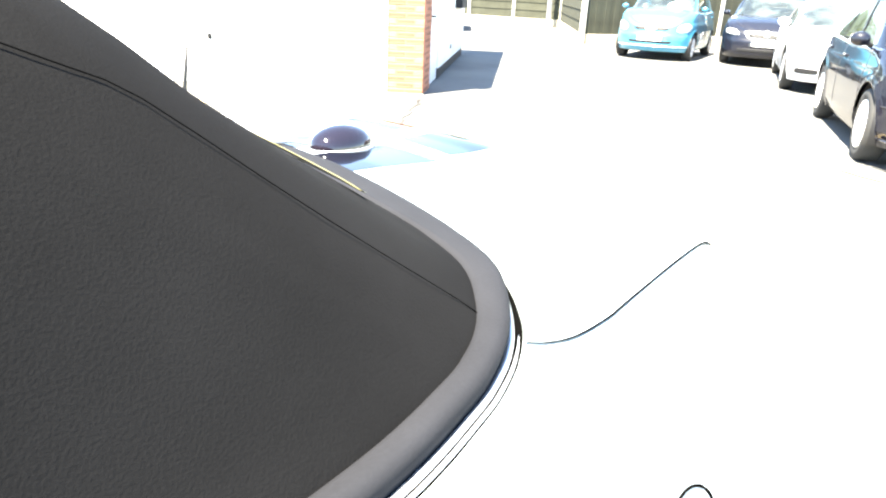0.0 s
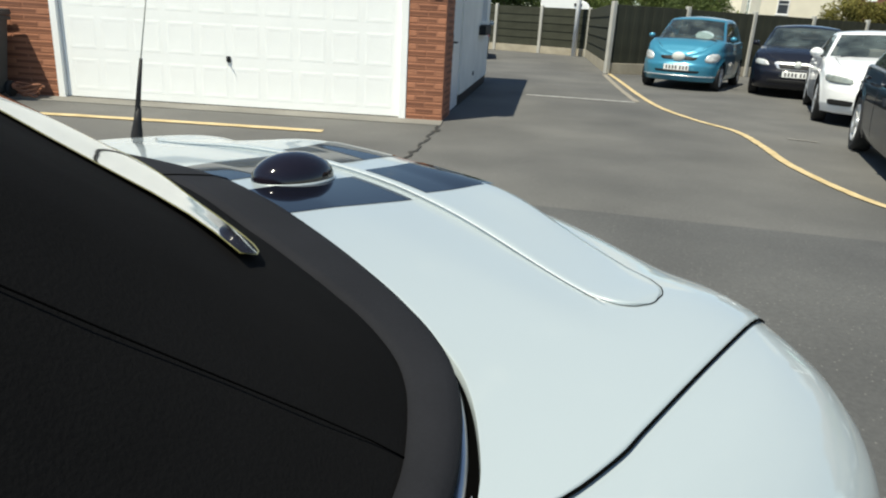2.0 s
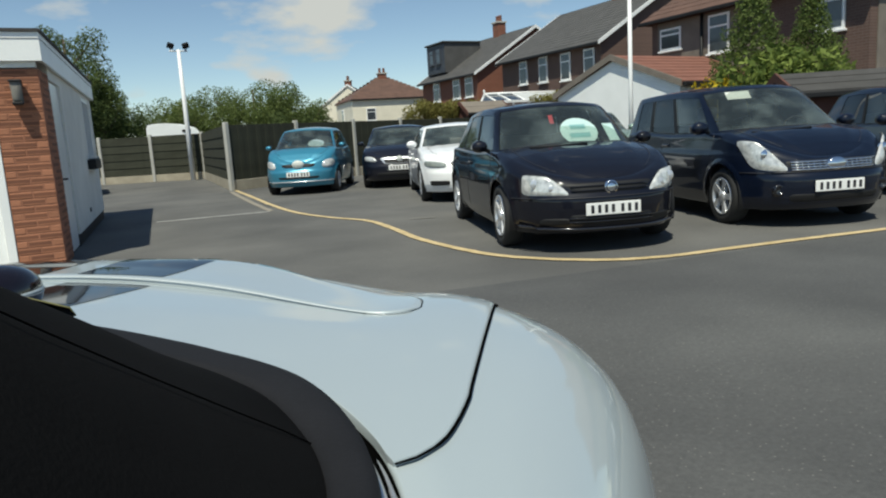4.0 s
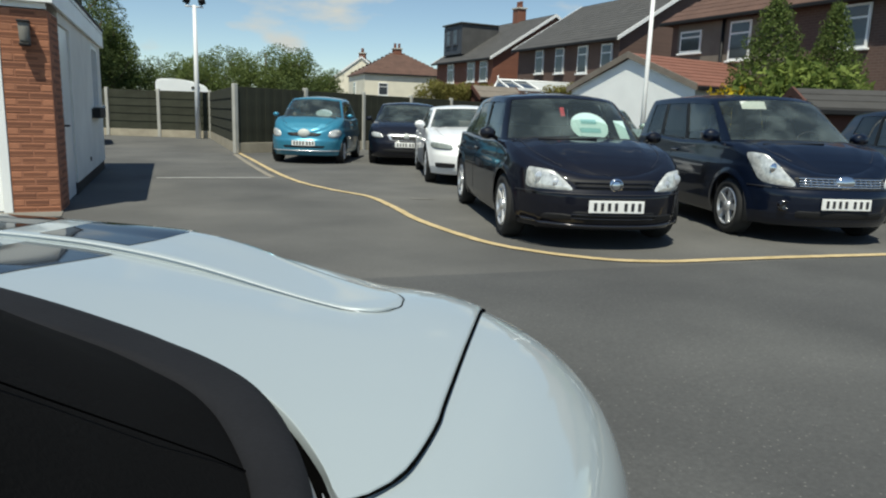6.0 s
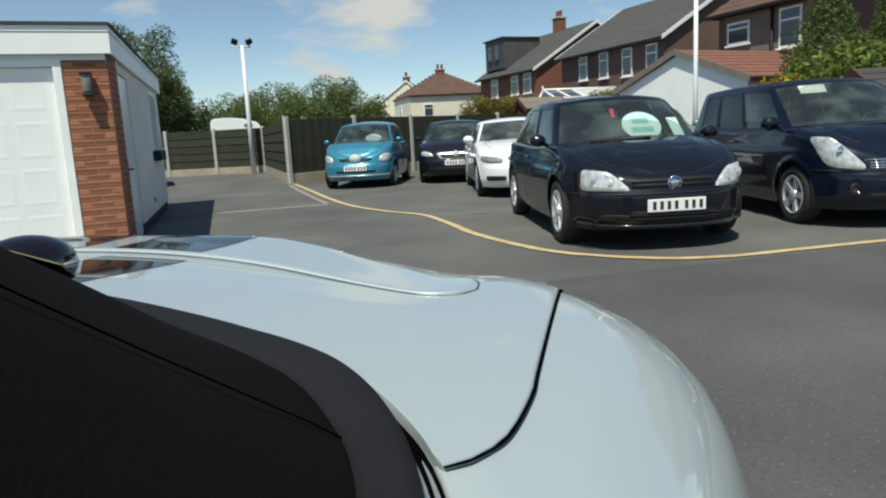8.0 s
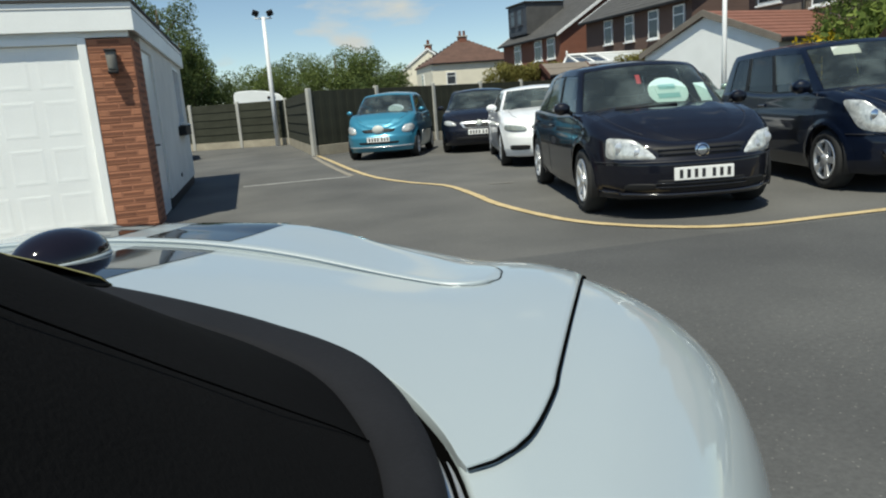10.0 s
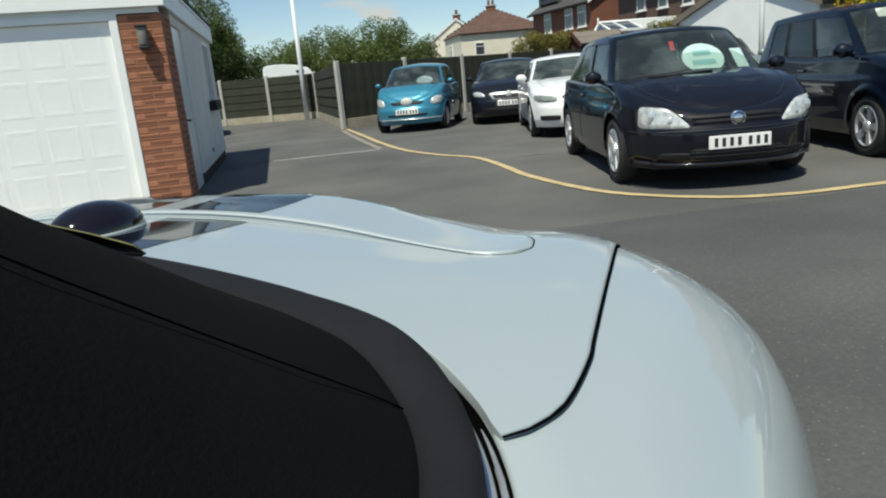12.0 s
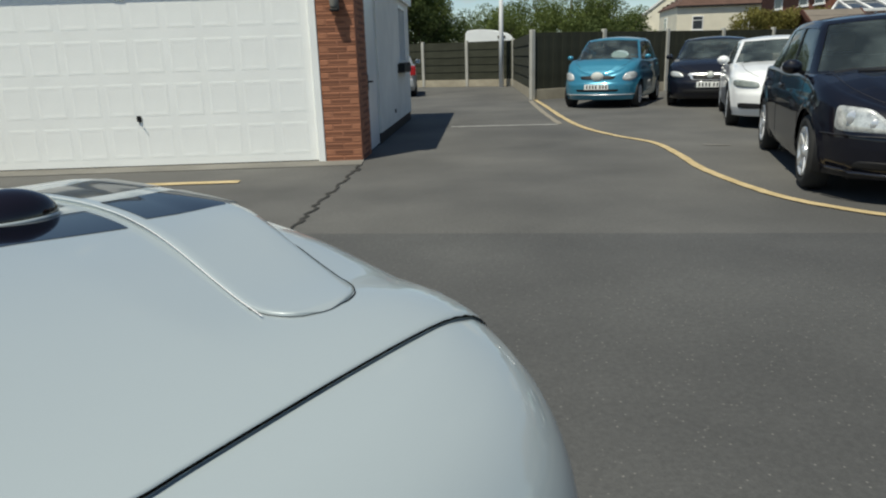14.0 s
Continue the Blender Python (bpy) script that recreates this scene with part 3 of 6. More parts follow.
# plan line of the soft top's hem, from the middle of the back to the door
HEM = spline([(0.0, 0.360), (0.12, 0.350), (0.24, 0.332), (0.34, 0.314), (0.43, 0.293), (0.50, 0.264), (0.545, 0.232), (0.59, 0.184), (0.617, 0.145), (0.636, 0.105),
              (0.652, 0.055), (0.675, -0.06), (0.69, -0.25), (0.70, -0.55), (0.695, -0.95)], 90)

# rear shell: top rolls over to the widest line, then down to the bumper and under
verts, cols = [], 97
TAUS = [0.35, 0.5, 0.65, 0.8, 0.92, 1.04, 1.15, 1.25, 1.33, 1.40, 1.45, 1.49, 1.515, 1.535, 1.548, 1.556]
roll = [math.sin(t) ** (2 / BMX) for t in TAUS]
qs = [0.3, 0.4, 0.5, 0.6, 0.7, 0.78, 0.84] + roll
low = [(0.54, 1.0), (0.51, 1.0), (0.495, 1.006), (0.44, 1.012), (0.36, 1.010), (0.28, 1.0), (0.22, 0.96), (0.19, 0.90)]
phis = np.linspace(-math.pi / 2, math.pi / 2, cols)
for q in qs:
    for ph in phis:
        a, b = shell_point(q, ph)
        verts.append((a, b, deck(a, b) - (0.015 if q < 0.62 else 0.0)))
for z, k in low:
    for ph in phis:
        a, b = shell_point(1.0, ph)
        verts.append((a * k, BC + (b - BC) * k, z))
mesh_part("rear_body", verts, grid_faces(len(qs) + len(low), cols, True), M["ice_paint"], near)
# flanks forward of the rear shell, with wheel wells
for sx in (-1, 1):
    verts, ys = [], np.r_[np.linspace(BC, 0.0, 22), np.linspace(-0.03, -3.05, 84)]
    prof = [(q, None) for q in [0.72, 0.78, 0.84] + roll] + [(k, z) for z, k in low]
    dense = []
    for (k0, z0), (k1, z1) in zip(prof, prof[1:]):
        dense.append((k0, z0))
        if z0 is not None:
            dense += [((k0 * 2 + k1) / 3, (z0 * 2 + z1) / 3), ((k0 + 2 * k1) / 3, (z0 + 2 * z1) / 3)]
    dense.append(prof[-1])
    tail = HEM[::-1]
    lean = np.gradient(tail, axis=0)
    lean = tail[:, 0] + 0.0185 / np.maximum(0.55, np.abs(lean[:, 1]) / np.linalg.norm(lean, axis=1))
    for y in ys:
        nose = max(0.0, (-2.2 - y) / 0.85)
        taper = 1 - 0.32 * nose**2.5
        # sunken channel beside the hem, where the waist rails lie
        edge = 0.585 + max(0.0, float(np.interp(y, tail[:, 1], lean)) - 0.585) * float(np.interp(y, [-1.1, -0.8], [0, 1]))
        sunk = 0.015 * float(np.interp(y, [-0.9, -0.6, 0.21, 0.25], [0, 1, 1, 0]))
        ease = float(np.interp(y, [0.20, 0.27], [1, 0]))
        for da, dz in ((-0.05, 1.0), (-0.002, 1.0), (-0.0012, 0.25), (0.0, 0.08)):
            verts.append((sx * (edge + da * ease) * taper, y, deck(edge + da * ease, BC) - sunk * dz - 0.16 * nose))
        for k, z in dense:
            if z is None and k < 0.95:
                k += ease * (edge / BW + 0.003 + (k - 0.72) / 0.23 * (0.95 - edge / BW - 0.003) - k)
            a = BW * k * taper
            zz = (deck(BW * k, BC) if z is None else z) - (0.16 * nose if z is None or z > 0.5 else 0)
            for wy in (-0.22, -2.55):
                d = math.hypot(y - wy, zz - 0.3)
                if d < 0.345:
                    a -= 0.2
                elif d < 0.375 and zz < 0.66:
                    a += 0.012
            verts.append((sx * a, y, zz))
    mesh_part("flank", verts, grid_faces(len(ys), len(dense) + 4, sx < 0), M["ice_paint"], near)
# bonnet and nose
verts = []
for y in np.linspace(-1.55, -3.05, 24):
    nose = max(0.0, (-2.2 - y) / 0.85)
    for t in np.linspace(-1, 1, 25):
        w = BW * 0.72 * (1 - 0.32 * nose**2.5)
        verts.append((t * w, y, deck(BW * 0.72, BC) - 0.16 * nose + 0.05 * (1 - t * t) * (1 - 0.6 * min(1, nose))))
mesh_part("bonnet", verts, grid_faces(24, 25), M["ice_paint"], near)
box("front_bumper", (-0.58, 0.58, -3.12, -3.0, 0.22, 0.72), M["ice_paint"], near, 0.05, seg=3)
for sx in (-1, 1):
    lathe("headlamp", [(0.0, -0.03), (0.1, -0.03), (0.13, 0.0), (0.12, 0.03), (0.0, 0.04)], M["lamp"], near, 20, "Z", pose(sx * 0.45, -3.08, 0.62, 70, 0, sx * 25))
box("floor_pan", (-0.6, 0.6, -2.9, 0.6, 0.2, 0.3), M["black"], near, 0.02)

# boot lid: its own skin over the shell, ending at the shut line
SHUT = spline([(0.6252, 0.1700), (0.6375, 0.1890), (0.6475, 0.2250), (0.6480, 0.2900), (0.6438, 0.3300), (0.6332, 0.4340), (0.6180, 0.5820), (0.6039, 0.6800), (0.5709, 0.7280), (0.4600, 0.7490), (0.2200, 0.7550), (0.0000, 0.7560)], 60)
hem_t = np.gradient(HEM, axis=0)
hem_t /= np.linalg.norm(hem_t, axis=1)[:, None]
hem_front = []
for (a, b), (ta, tb) in zip(HEM, hem_t):
    if a < 0.603:
        off = 0.006 + 0.012 * min(1.0, max(0.0, (a - 0.47) / 0.12))
        hem_front.append((a - tb * off, b + ta * off))


def even(line, n):
    p = np.array(line, float)
    d = np.r_[0, np.cumsum(np.linalg.norm(np.diff(p, axis=0), axis=1))]
    s = np.linspace(0, d[-1], n)
    return [(float(np.interp(v, d, p[:, 0])), float(np.interp(v, d, p[:, 1]))) for v in s]


corner = tuple(SHUT[0])
front, side = even(hem_front + [corner], 60), even([tuple(p) for p in SHUT[::-1]], 60)
across = [0.0, 0.004, 0.012, 0.04] + list(np.linspace(0.08, 0.92, 22)) + [0.96, 0.988, 1.0]
pairs = [((-f[0], f[1]), (-g[0], g[1])) for f, g in list(zip(front, side))[:0:-1]] + list(zip(front, side))
verts = []
for f, g in pairs:
    verts.append((*f, deck(*f) - 0.010))
    for k, w in enumerate(across):
        p = (f[0] + (g[0] - f[0]) * w, f[1] + (g[1] - f[1]) * w)
        verts.append((*p, deck(*p) + 0.004 - (0.0018 if k == len(across) - 1 else 0.0008 if k == 0 else 0)))
    verts.append((*g, deck(*g) - 0.012))
boot = mesh_part("boot_lid", verts, grid_faces(len(pairs), len(across) + 2, True), M["ice_paint"], near)


def surface_strip(name, line, width, lift, material, parent, label="", down=0.0, ride=0.0):
    """A thin band lying on the deck along a plan curve."""
    p = np.array(line, float)
    d = np.gradient(p, axis=0)
    d /= np.linalg.norm(d, axis=1)[:, None] + 1e-9
    nr = np.stack([-d[:, 1], d[:, 0]], 1)
    verts = []
    for q, k in zip(p, nr):
        for s in (-1, -0.5, 0.5, 1):
            a, b = q + k * width / 2 * s
            verts.append((a, b, deck(a, b) + lift + ride * middle(a) - (down if abs(s) == 1 else 0)))
    return mesh_part(name, verts, grid_faces(len(p), 4), material, parent, label)


for sx in (1, -1):
    gap = [(sx * (a + 0.0004), b) for a, b in SHUT[: int(len(SHUT) * 0.88)]]
    surface_strip("shut_gap", gap if sx > 0 else gap[::-1], 0.0041, 0.0025, M["seam"], near, "dark gap beside the boot lid")
    # black strip that paints the shade deep between hem and lid
    wedge = [(sx * (a - tb * 0.014), b + ta * 0.014) for (a, b), (ta, tb) in zip(HEM, hem_t) if 0.47 < a < 0.618]
    surface_strip("corner_gap", wedge if sx > 0 else wedge[::-1], 0.010, -0.0045, M["seam"], near, "black strip painting the shade between hem and boot lid")

# raised lip panel across the lid, with round ends
LIP_X = [0, 0.004, 0.011, 0.026, 0.1, 0.25, 0.4, 0.55, 0.75, 0.9, 0.965, 0.988, 1.0]
LIP_Z = [0, 0.45, 0.85, 1, 1, 1, 1, 1, 1, 1, 0.85, 0.45, 0]
LIP_HALF = [(0.541, 0.471), (0.512, 0.479), (0.44, 0.494), (0.36, 0.511), (0.29, 0.525), (0.22, 0.538), (0.15, 0.549), (0.09, 0.556)]
LIP_F = spline([(-a, b) for a, b in LIP_HALF] + [(0.0, 0.560)] + LIP_HALF[::-1], 71)
LIP_UP = 0.0045


def lip_rise(a, f):
    """The lip kicks up towards its rear edge; f 0 at its front edge, 1 at its rear."""
    return 0.0085 * max(0.0, min(1.0, (f - 0.42) / 0.58)) ** 1.6 * middle(a) ** 2.5


def lip_depth(a):
    return 0.116 + 0.024 * max(0.0, 1 - (a / 0.5) ** 2)


rows = []
for i, (a, b) in enumerate(LIP_F):
    e = min(1.0, (0.5412 - abs(a)) / 0.056)
    e = math.sqrt(max(0.0, 1 - (1 - e) ** 2))
    b1 = b + lip_depth(a)
    mid = (b + b1) / 2
    rows.append([(a, mid + (b + (b1 - b) * f - mid) * e) for f in LIP_X])
verts = []
for i, r in enumerate(rows):
    for j, (a, b) in enumerate(r):
        endd = min(1.0, min(i, len(rows) - 1 - i) / 1.0)
        verts.append((a, b, deck(a, b) + 0.0042 + (0.0030 + LIP_UP * middle(a)) * LIP_Z[j] * endd + lip_rise(a, LIP_X[j]) * (1.0 if j < 11 else 0.5)))
mesh_part("lip_panel", verts, grid_faces(len(rows), 13, True), M["ice_paint"], boot, "raised lip with rounded ends")
# white strip in place of the highlight on the lip's raised front edge
surface_strip("lip_bead", [(a, b - 0.0012) for a, b in LIP_F[4:-4]], 0.0016, 0.0066, M["upvc"], boot, "thin white strip painting the highlight on the lip's raised edge", ride=LIP_UP)
for sx in (1, -1):
    half = [r for r in rows if r[0][0] * sx >= -0.001]
    half = sorted(half, key=lambda r: abs(r[0][0]))
    loop = [r[0] for r in half if abs(r[0][0]) > 0.485] + [r[-1] for r in half[::-1] if abs(r[0][0]) > 0.36]
    loop = [(a + sx * 0.0016 * (abs(a) > 0.52), b + (-0.0016 if i < 30 else 0.0012)) for i, (a, b) in enumerate(even(loop, 90))]
    surface_strip("lip_joint", loop if sx > 0 else loop[::-1], 0.0013, 0.0047, M["seam"], boot, "fine dark joint round the lip")

# two dark stripes along the car
for sx in (1, -1):
    for on_lip, lift in ((False, 0.0047), (True, 0.0079)):
        verts, na, nb = [], 9, 22
        for i in range(na):
            a = sx * (0.030 + (0.157 - 0.030) * i / (na - 1))
            flare = 0.145 * i / (na - 1)
            lipb = float(np.interp(a, LIP_F[:, 0], LIP_F[:, 1]))
            hemb = float(np.interp(abs(a), HEM[:20, 0], HEM[:20, 1])) + 0.009
            lo_b, hi_b = (lipb + 0.010, lipb + 0.133) if on_lip else (hemb, lipb - 0.012)
            for j in range(nb):
                b = lo_b + (hi_b - lo_b) * j / (nb - 1)
                a_here = a + sx * (0.0037 * i / (na - 1) + flare * (b - 0.45))
                verts.append((a_here, b, deck(a_here, b) + lift + (LIP_UP + lip_rise(a_here, (b - lipb) / lip_depth(a_here)) if on_lip else 0.0)))
        mesh_part("stripe", verts, grid_faces(na, nb, sx < 0), M["stripe"], boot, "glossy near-black stripe decal")

# round filler flap on the flank, marked by its joint
flap_k = np.linspace(0.90, 0.99999, 400)
flap_z = np.array([deck(BW * k, BC) for k in flap_k])
ring = []
for t in np.linspace(0, math.tau, 49):
    z = 0.800 + 0.058 * math.sin(t)
    k = float(np.interp(-z, -flap_z, flap_k))
    ring.append((BW * k + 0.0004, 0.205 + 0.058 * math.cos(t), z))
tube("filler_flap_joint", ring, 0.0016, M["seam"], near, 5, "fine dark joint of the round filler flap")

# smoked brake lamp dome on a pale base
dz = deck(0, 0.46)
lathe("lamp_base", [(0.0, 0.004), (0.0645, 0.001), (0.0648, 0.0025), (0.063, 0.005), (0.0, 0.012)], M["ice_paint"], near, 40, "Z",
      pose(0, 0.461, dz + 0.002) @ Matrix.Diagonal((0.74, 1.0, 1.0, 1)))
prof = [(0.0640 * math.cos(t), 0.004 + 0.037 * math.sin(t)) for t in np.linspace(0, math.pi / 2, 14)]
lathe("brake_lamp", prof, M["smoke_lens"], near, 40, "Z", pose(0, 0.461, dz + 0.002) @ Matrix.Diagonal((0.72, 1.0, 1.0, 1)), "smoked dark brake lamp dome")
# aerial on the far wing
az = deck(-0.64, 0.497)
lathe("aerial_foot", [(0.013, -0.012), (0.0115, 0.012), (0.0085, 0.035), (0.006, 0.065), (0.0, 0.066)], M["black"], near, 16, "Z", pose(-0.64, 0.499, az, -8))
tube("aerial", [(-0.64, 0.502, az + 0.03), (-0.64, 0.512, az + 0.10), (-0.64, 0.522, az + 0.165)], [0.0062, 0.0052, 0.0036], M["black"], near, 8)
tube("whip", [(-0.64, 0.521, az + 0.16), (-0.642, 0.546, az + 0.30), (-0.645, 0.585, az + 0.52)], [0.0015, 0.0013, 0.0011], M["post"], near, 6)

# ---- soft top: hem, cloth, fold lines, rear window ----
full = [(a, b) for a, b in HEM[::-1]] + [(-a, b) for a, b in HEM[1:]]
nrm = np.gradient(np.array(full), axis=0)
nrm /= np.linalg.norm(nrm, axis=1)[:, None]
out_n = np.stack([-nrm[:, 1], nrm[:, 0]], 1)
if out_n[len(full) // 2][1] < 0:
    out_n = -out_n
hem_w = [float(np.interp(abs(a), [0, 0.25, 0.41, 0.5, 0.55, 0.6, 0.65, 0.7], [1.02, 0.90, 0.69, 0.50, 0.41, 0.345, 0.29, 0.28])) for a, b in full]


def hem_z(a, b):
    return deck(a, max(b, BC)) + 0.004


def hem_ring(off, up, pad=0.0, out=0.0):
    """One line along the hem; pad, out: how much the roll rises and stands out at the quarters."""
    line = []
    for (a, b), k, w in zip(full, out_n, hem_w):
        round_here = float(np.interp(abs(a), [0.43, 0.57], [0, 1]))
        d = off * w - out * round_here
        line.append((a - k[0] * d, b - k[1] * d, hem_z(a, b) + up * min(1.0, 0.35 + 0.65 * w) + pad * round_here))
    return line


HEM_IN = 0.083
hem_rows = [hem_ring(-0.0005, -0.024), hem_ring(-0.003, 0.003, 0.004, 0.0035), hem_ring(0.002, 0.010, 0.0075, 0.003), hem_ring(0.018, 0.0155, 0.0085), hem_ring(0.042, 0.019, 0.006), hem_ring(0.066, 0.022, 0.003), hem_ring(HEM_IN, 0.0235), hem_ring(HEM_IN + 0.006, 0.014)]
mesh_part("top_hem", [p for r in hem_rows for p in r], grid_faces(len(hem_rows), len(full), False), M["hem"], near, "dark grey hem of the soft top")
foot = hem_ring(HEM_IN - 0.002, 0.017)


def tuck(a, dz):
    """How far the cloth is drawn in above the hem at the quarters."""
    return float(np.interp(dz, [0.0, 0.03, 0.125, 0.19, 0.24], [0.0, 1.0, 1.0, 0.25, 0.0])) * float(np.interp(abs(a), [0.30, 0.42, 0.48, 0.56, 0.62], [0.0, 0.006, 0.011, 0.011, 0.006]))


def cloth(i, dz, sh, sc):
    a, b, z = foot[i]
    k = float(np.interp(abs(a), [0.0, 0.3, 0.45, 0.57, 0.65], [1.25, 1.25, 1.15, 1.03, 1.0]))
    d = tuck(a, dz)
    return ((a - out_n[i][0] * d) * sc, b - out_n[i][1] * d + sh * k, z + dz)


LEVELS = [(0.0, 0.0, 1.0), (0.012, -0.010, 0.994), (0.04, -0.044, 0.980), (0.08, -0.095, 0.962), (0.12, -0.147, 0.944), (0.16, -0.198, 0.926), (0.20, -0.25, 0.906),
          (0.242, -0.295, 0.884), (0.284, -0.343, 0.855), (0.320, -0.405, 0.80), (0.345, -0.49, 0.70), (0.362, -0.60, 0.53), (0.372, -0.72, 0.30), (0.376, -0.85, 0.0)]
nf = len(full)
verts = []
for dz, sh, sc in LEVELS:
    for i in range(nf):
        x, y, z = cloth(i, dz, sh, sc)
        verts.append((x, max(y, -1.05 - 0.3 * (0.376 - dz)), z))
top = mesh_part("soft_top", verts, grid_faces(len(LEVELS), nf, False), M["soft_top"], near, "black cloth soft top")
# rear window set in the cloth
mid = nf // 2
foot_a, foot_b, foot_z = (np.array([f[q] for f in foot])[np.argsort([f[0] for f in foot])] for q in range(3))
tab = np.array(LEVELS)


def on_cloth(a, dz):
    sh, sc = float(np.interp(dz, tab[:, 0], tab[:, 1])), float(np.interp(dz, tab[:, 0], tab[:, 2]))
    k = float(np.interp(abs(a), [0.0, 0.3, 0.45, 0.57, 0.65], [1.25, 1.25, 1.15, 1.03, 1.0]))
    return Vector((a * sc, float(np.interp(a, foot_a, foot_b)) + sh * k + 0.0018, float(np.interp(a, foot_a, foot_z)) + dz + 0.002))


levels, span = np.linspace(0.046, 0.20, 11), np.linspace(-1, 1, 41)
wl_rows = []
for dzv in levels:
    reach = 0.44 - 2.1 * (dzv - 0.046)
    wl_rows.append([on_cloth(reach * s, dzv + (0.085 - dzv) * 0.8 * abs(s) ** 12 * (1 if dzv < 0.085 else 0)) for s in span])
mesh_part("rear_window", [p for r in wl_rows for p in r], grid_faces(len(levels), len(span), False), M["rear_pane"], top, "rear window reflecting the sky")
edge_line = wl_rows[0] + [r[-1] for r in wl_rows[1:-1]] + wl_rows[-1][::-1] + [r[0] for r in wl_rows[1:-1]][::-1]
edge_line.append(edge_line[0])
tube("window_seal", edge_line, 0.0006, M["edge_seal"], top, 6, "yellowed edge of the rear window")
# black lines painting the quarter folds' shade, from the hem up and then along the roof rail
for side in (1, -1):
    k = min(range(nf), key=lambda i: abs(foot[i][0] - side * 0.574) + abs(foot[i][1] - 0.154))
    pts = []
    for dz, sh, sc in LEVELS[:8]:
        p = Vector(cloth(k, dz, sh, sc))
        pts.append(p + Vector((side * 0.0006, 0.0006, 0.0004)))
    ahead = 1 if full[min(k + 3, nf - 1)][1] < full[k][1] else -1
    for n, i in enumerate(range(k + 2 * ahead, (nf if ahead > 0 else -1), 2 * ahead)):
        dz = min(0.285, 0.235 + 0.012 * n)
        sh, sc = (float(np.interp(dz, [v[0] for v in LEVELS], [v[q] for v in LEVELS])) for q in (1, 2))
        pts.append(Vector(cloth(i, dz, sh, sc)) + Vector((side * 0.001, 0, 0.001)))
    for _ in range(2):
        pts = [pts[0]] + [(p + q * 2 + r) / 4 + Vector((side * 0.0003, 0.0002, 0.0005)) for p, q, r in zip(pts, pts[1:], pts[2:])] + [pts[-1]]
    tube("seam", pts, 0.0005, M["seam"], top, 6, "dark line painting the shade of a fold in the cloth")
# two bright rails in the gap outside the hem, with thin dark strips between and beyond them
for sx in (1, -1):
    for off, zz, rad, mt, reach in ((0.0056, -0.003, 0.0042, "seal", 0.16), (0.0104, -0.004, 0.0014, "seam", 0.50), (0.0136, -0.004, 0.0026, "seal", 0.55), (0.0168, -0.004, 0.0015, "seam", 0.56)):
        verts, count = [], 0
        for (a, b), k in zip(full, out_n):
            if a * sx > reach and b > -0.9:
                w = min(1.0, max(0.0, (abs(a) - reach) / 0.10)) if b > 0.0 else 1.0
                broad = min(1.0, max(0.0, (abs(a) - 0.42) / 0.16)) ** 1.5
                d, r = 0.0030 + (off - 0.0030) * broad, rad * (0.1 + 0.9 * w) * (0.30 + 0.70 * broad)
                zc = hem_z(a, b) + zz - 0.002 * (1 - broad) - 0.0075 * broad
                for t in np.linspace(0, math.pi, 9):
                    verts.append((a + k[0] * (d - r * math.cos(t)), b + k[1] * (d - r * math.cos(t)), zc + r * math.sin(t)))
                count += 1
        mesh_part("waist_rail", verts, grid_faces(count, 9, True), M[mt], near)
# joint across the middle of the hem
tube("hem_joint", [(r[len(full) // 2][0] - 0.012 * i / 5, r[len(full) // 2][1], r[len(full) // 2][2] + 0.0004) for i, r in enumerate(hem_rows[1:7])], 0.0011, M["seam"], near, 6, "sewn joint across the hem")
# windscreen and door glass
mesh_part("windscreen", [(-0.62, -1.62, 0.97), (0.62, -1.62, 0.97), (0.5, -1.12, 1.31), (-0.5, -1.12, 1.31)], [(0, 1, 2, 3)], M["glass"], near, smooth=False)
for sx in (1, -1):
    tube("screen_pillar", [(sx * 0.63, -1.64, 0.96), (sx * 0.51, -1.11, 1.32)], 0.02, M["black"], near)
    mesh_part("door_glass", [(sx * 0.66, -1.5, 0.96), (sx * 0.66, -0.98, 0.96), (sx * 0.55, -1.04, 1.2), (sx * 0.53, -1.14, 1.28)], [(0, 1, 2, 3)], M["dark_glass"], near, smooth=False)
tube("screen_rail", [(-0.51, -1.11, 1.32), (0.0, -1.13, 1.345), (0.51, -1.11, 1.32)], 0.02, M["black"], near)
# tail lamps and bumper joint
for sx in (1, -1):
    verts = []
    for i, ph in enumerate(np.linspace(0.55, 0.80, 9)):
        for z, k in ((0.80, 0.996), (0.74, 1.002), (0.66, 1.004), (0.60, 1.004)):
            a, b = shell_point(1.0, sx * ph)
            verts.append((a * k, BC + (b - BC) * k + 0.002, z - 0.06))
    mesh_part("tail_lamp", verts, grid_faces(9, 4, sx > 0), M["red_lens"], near, "red tail lamp")


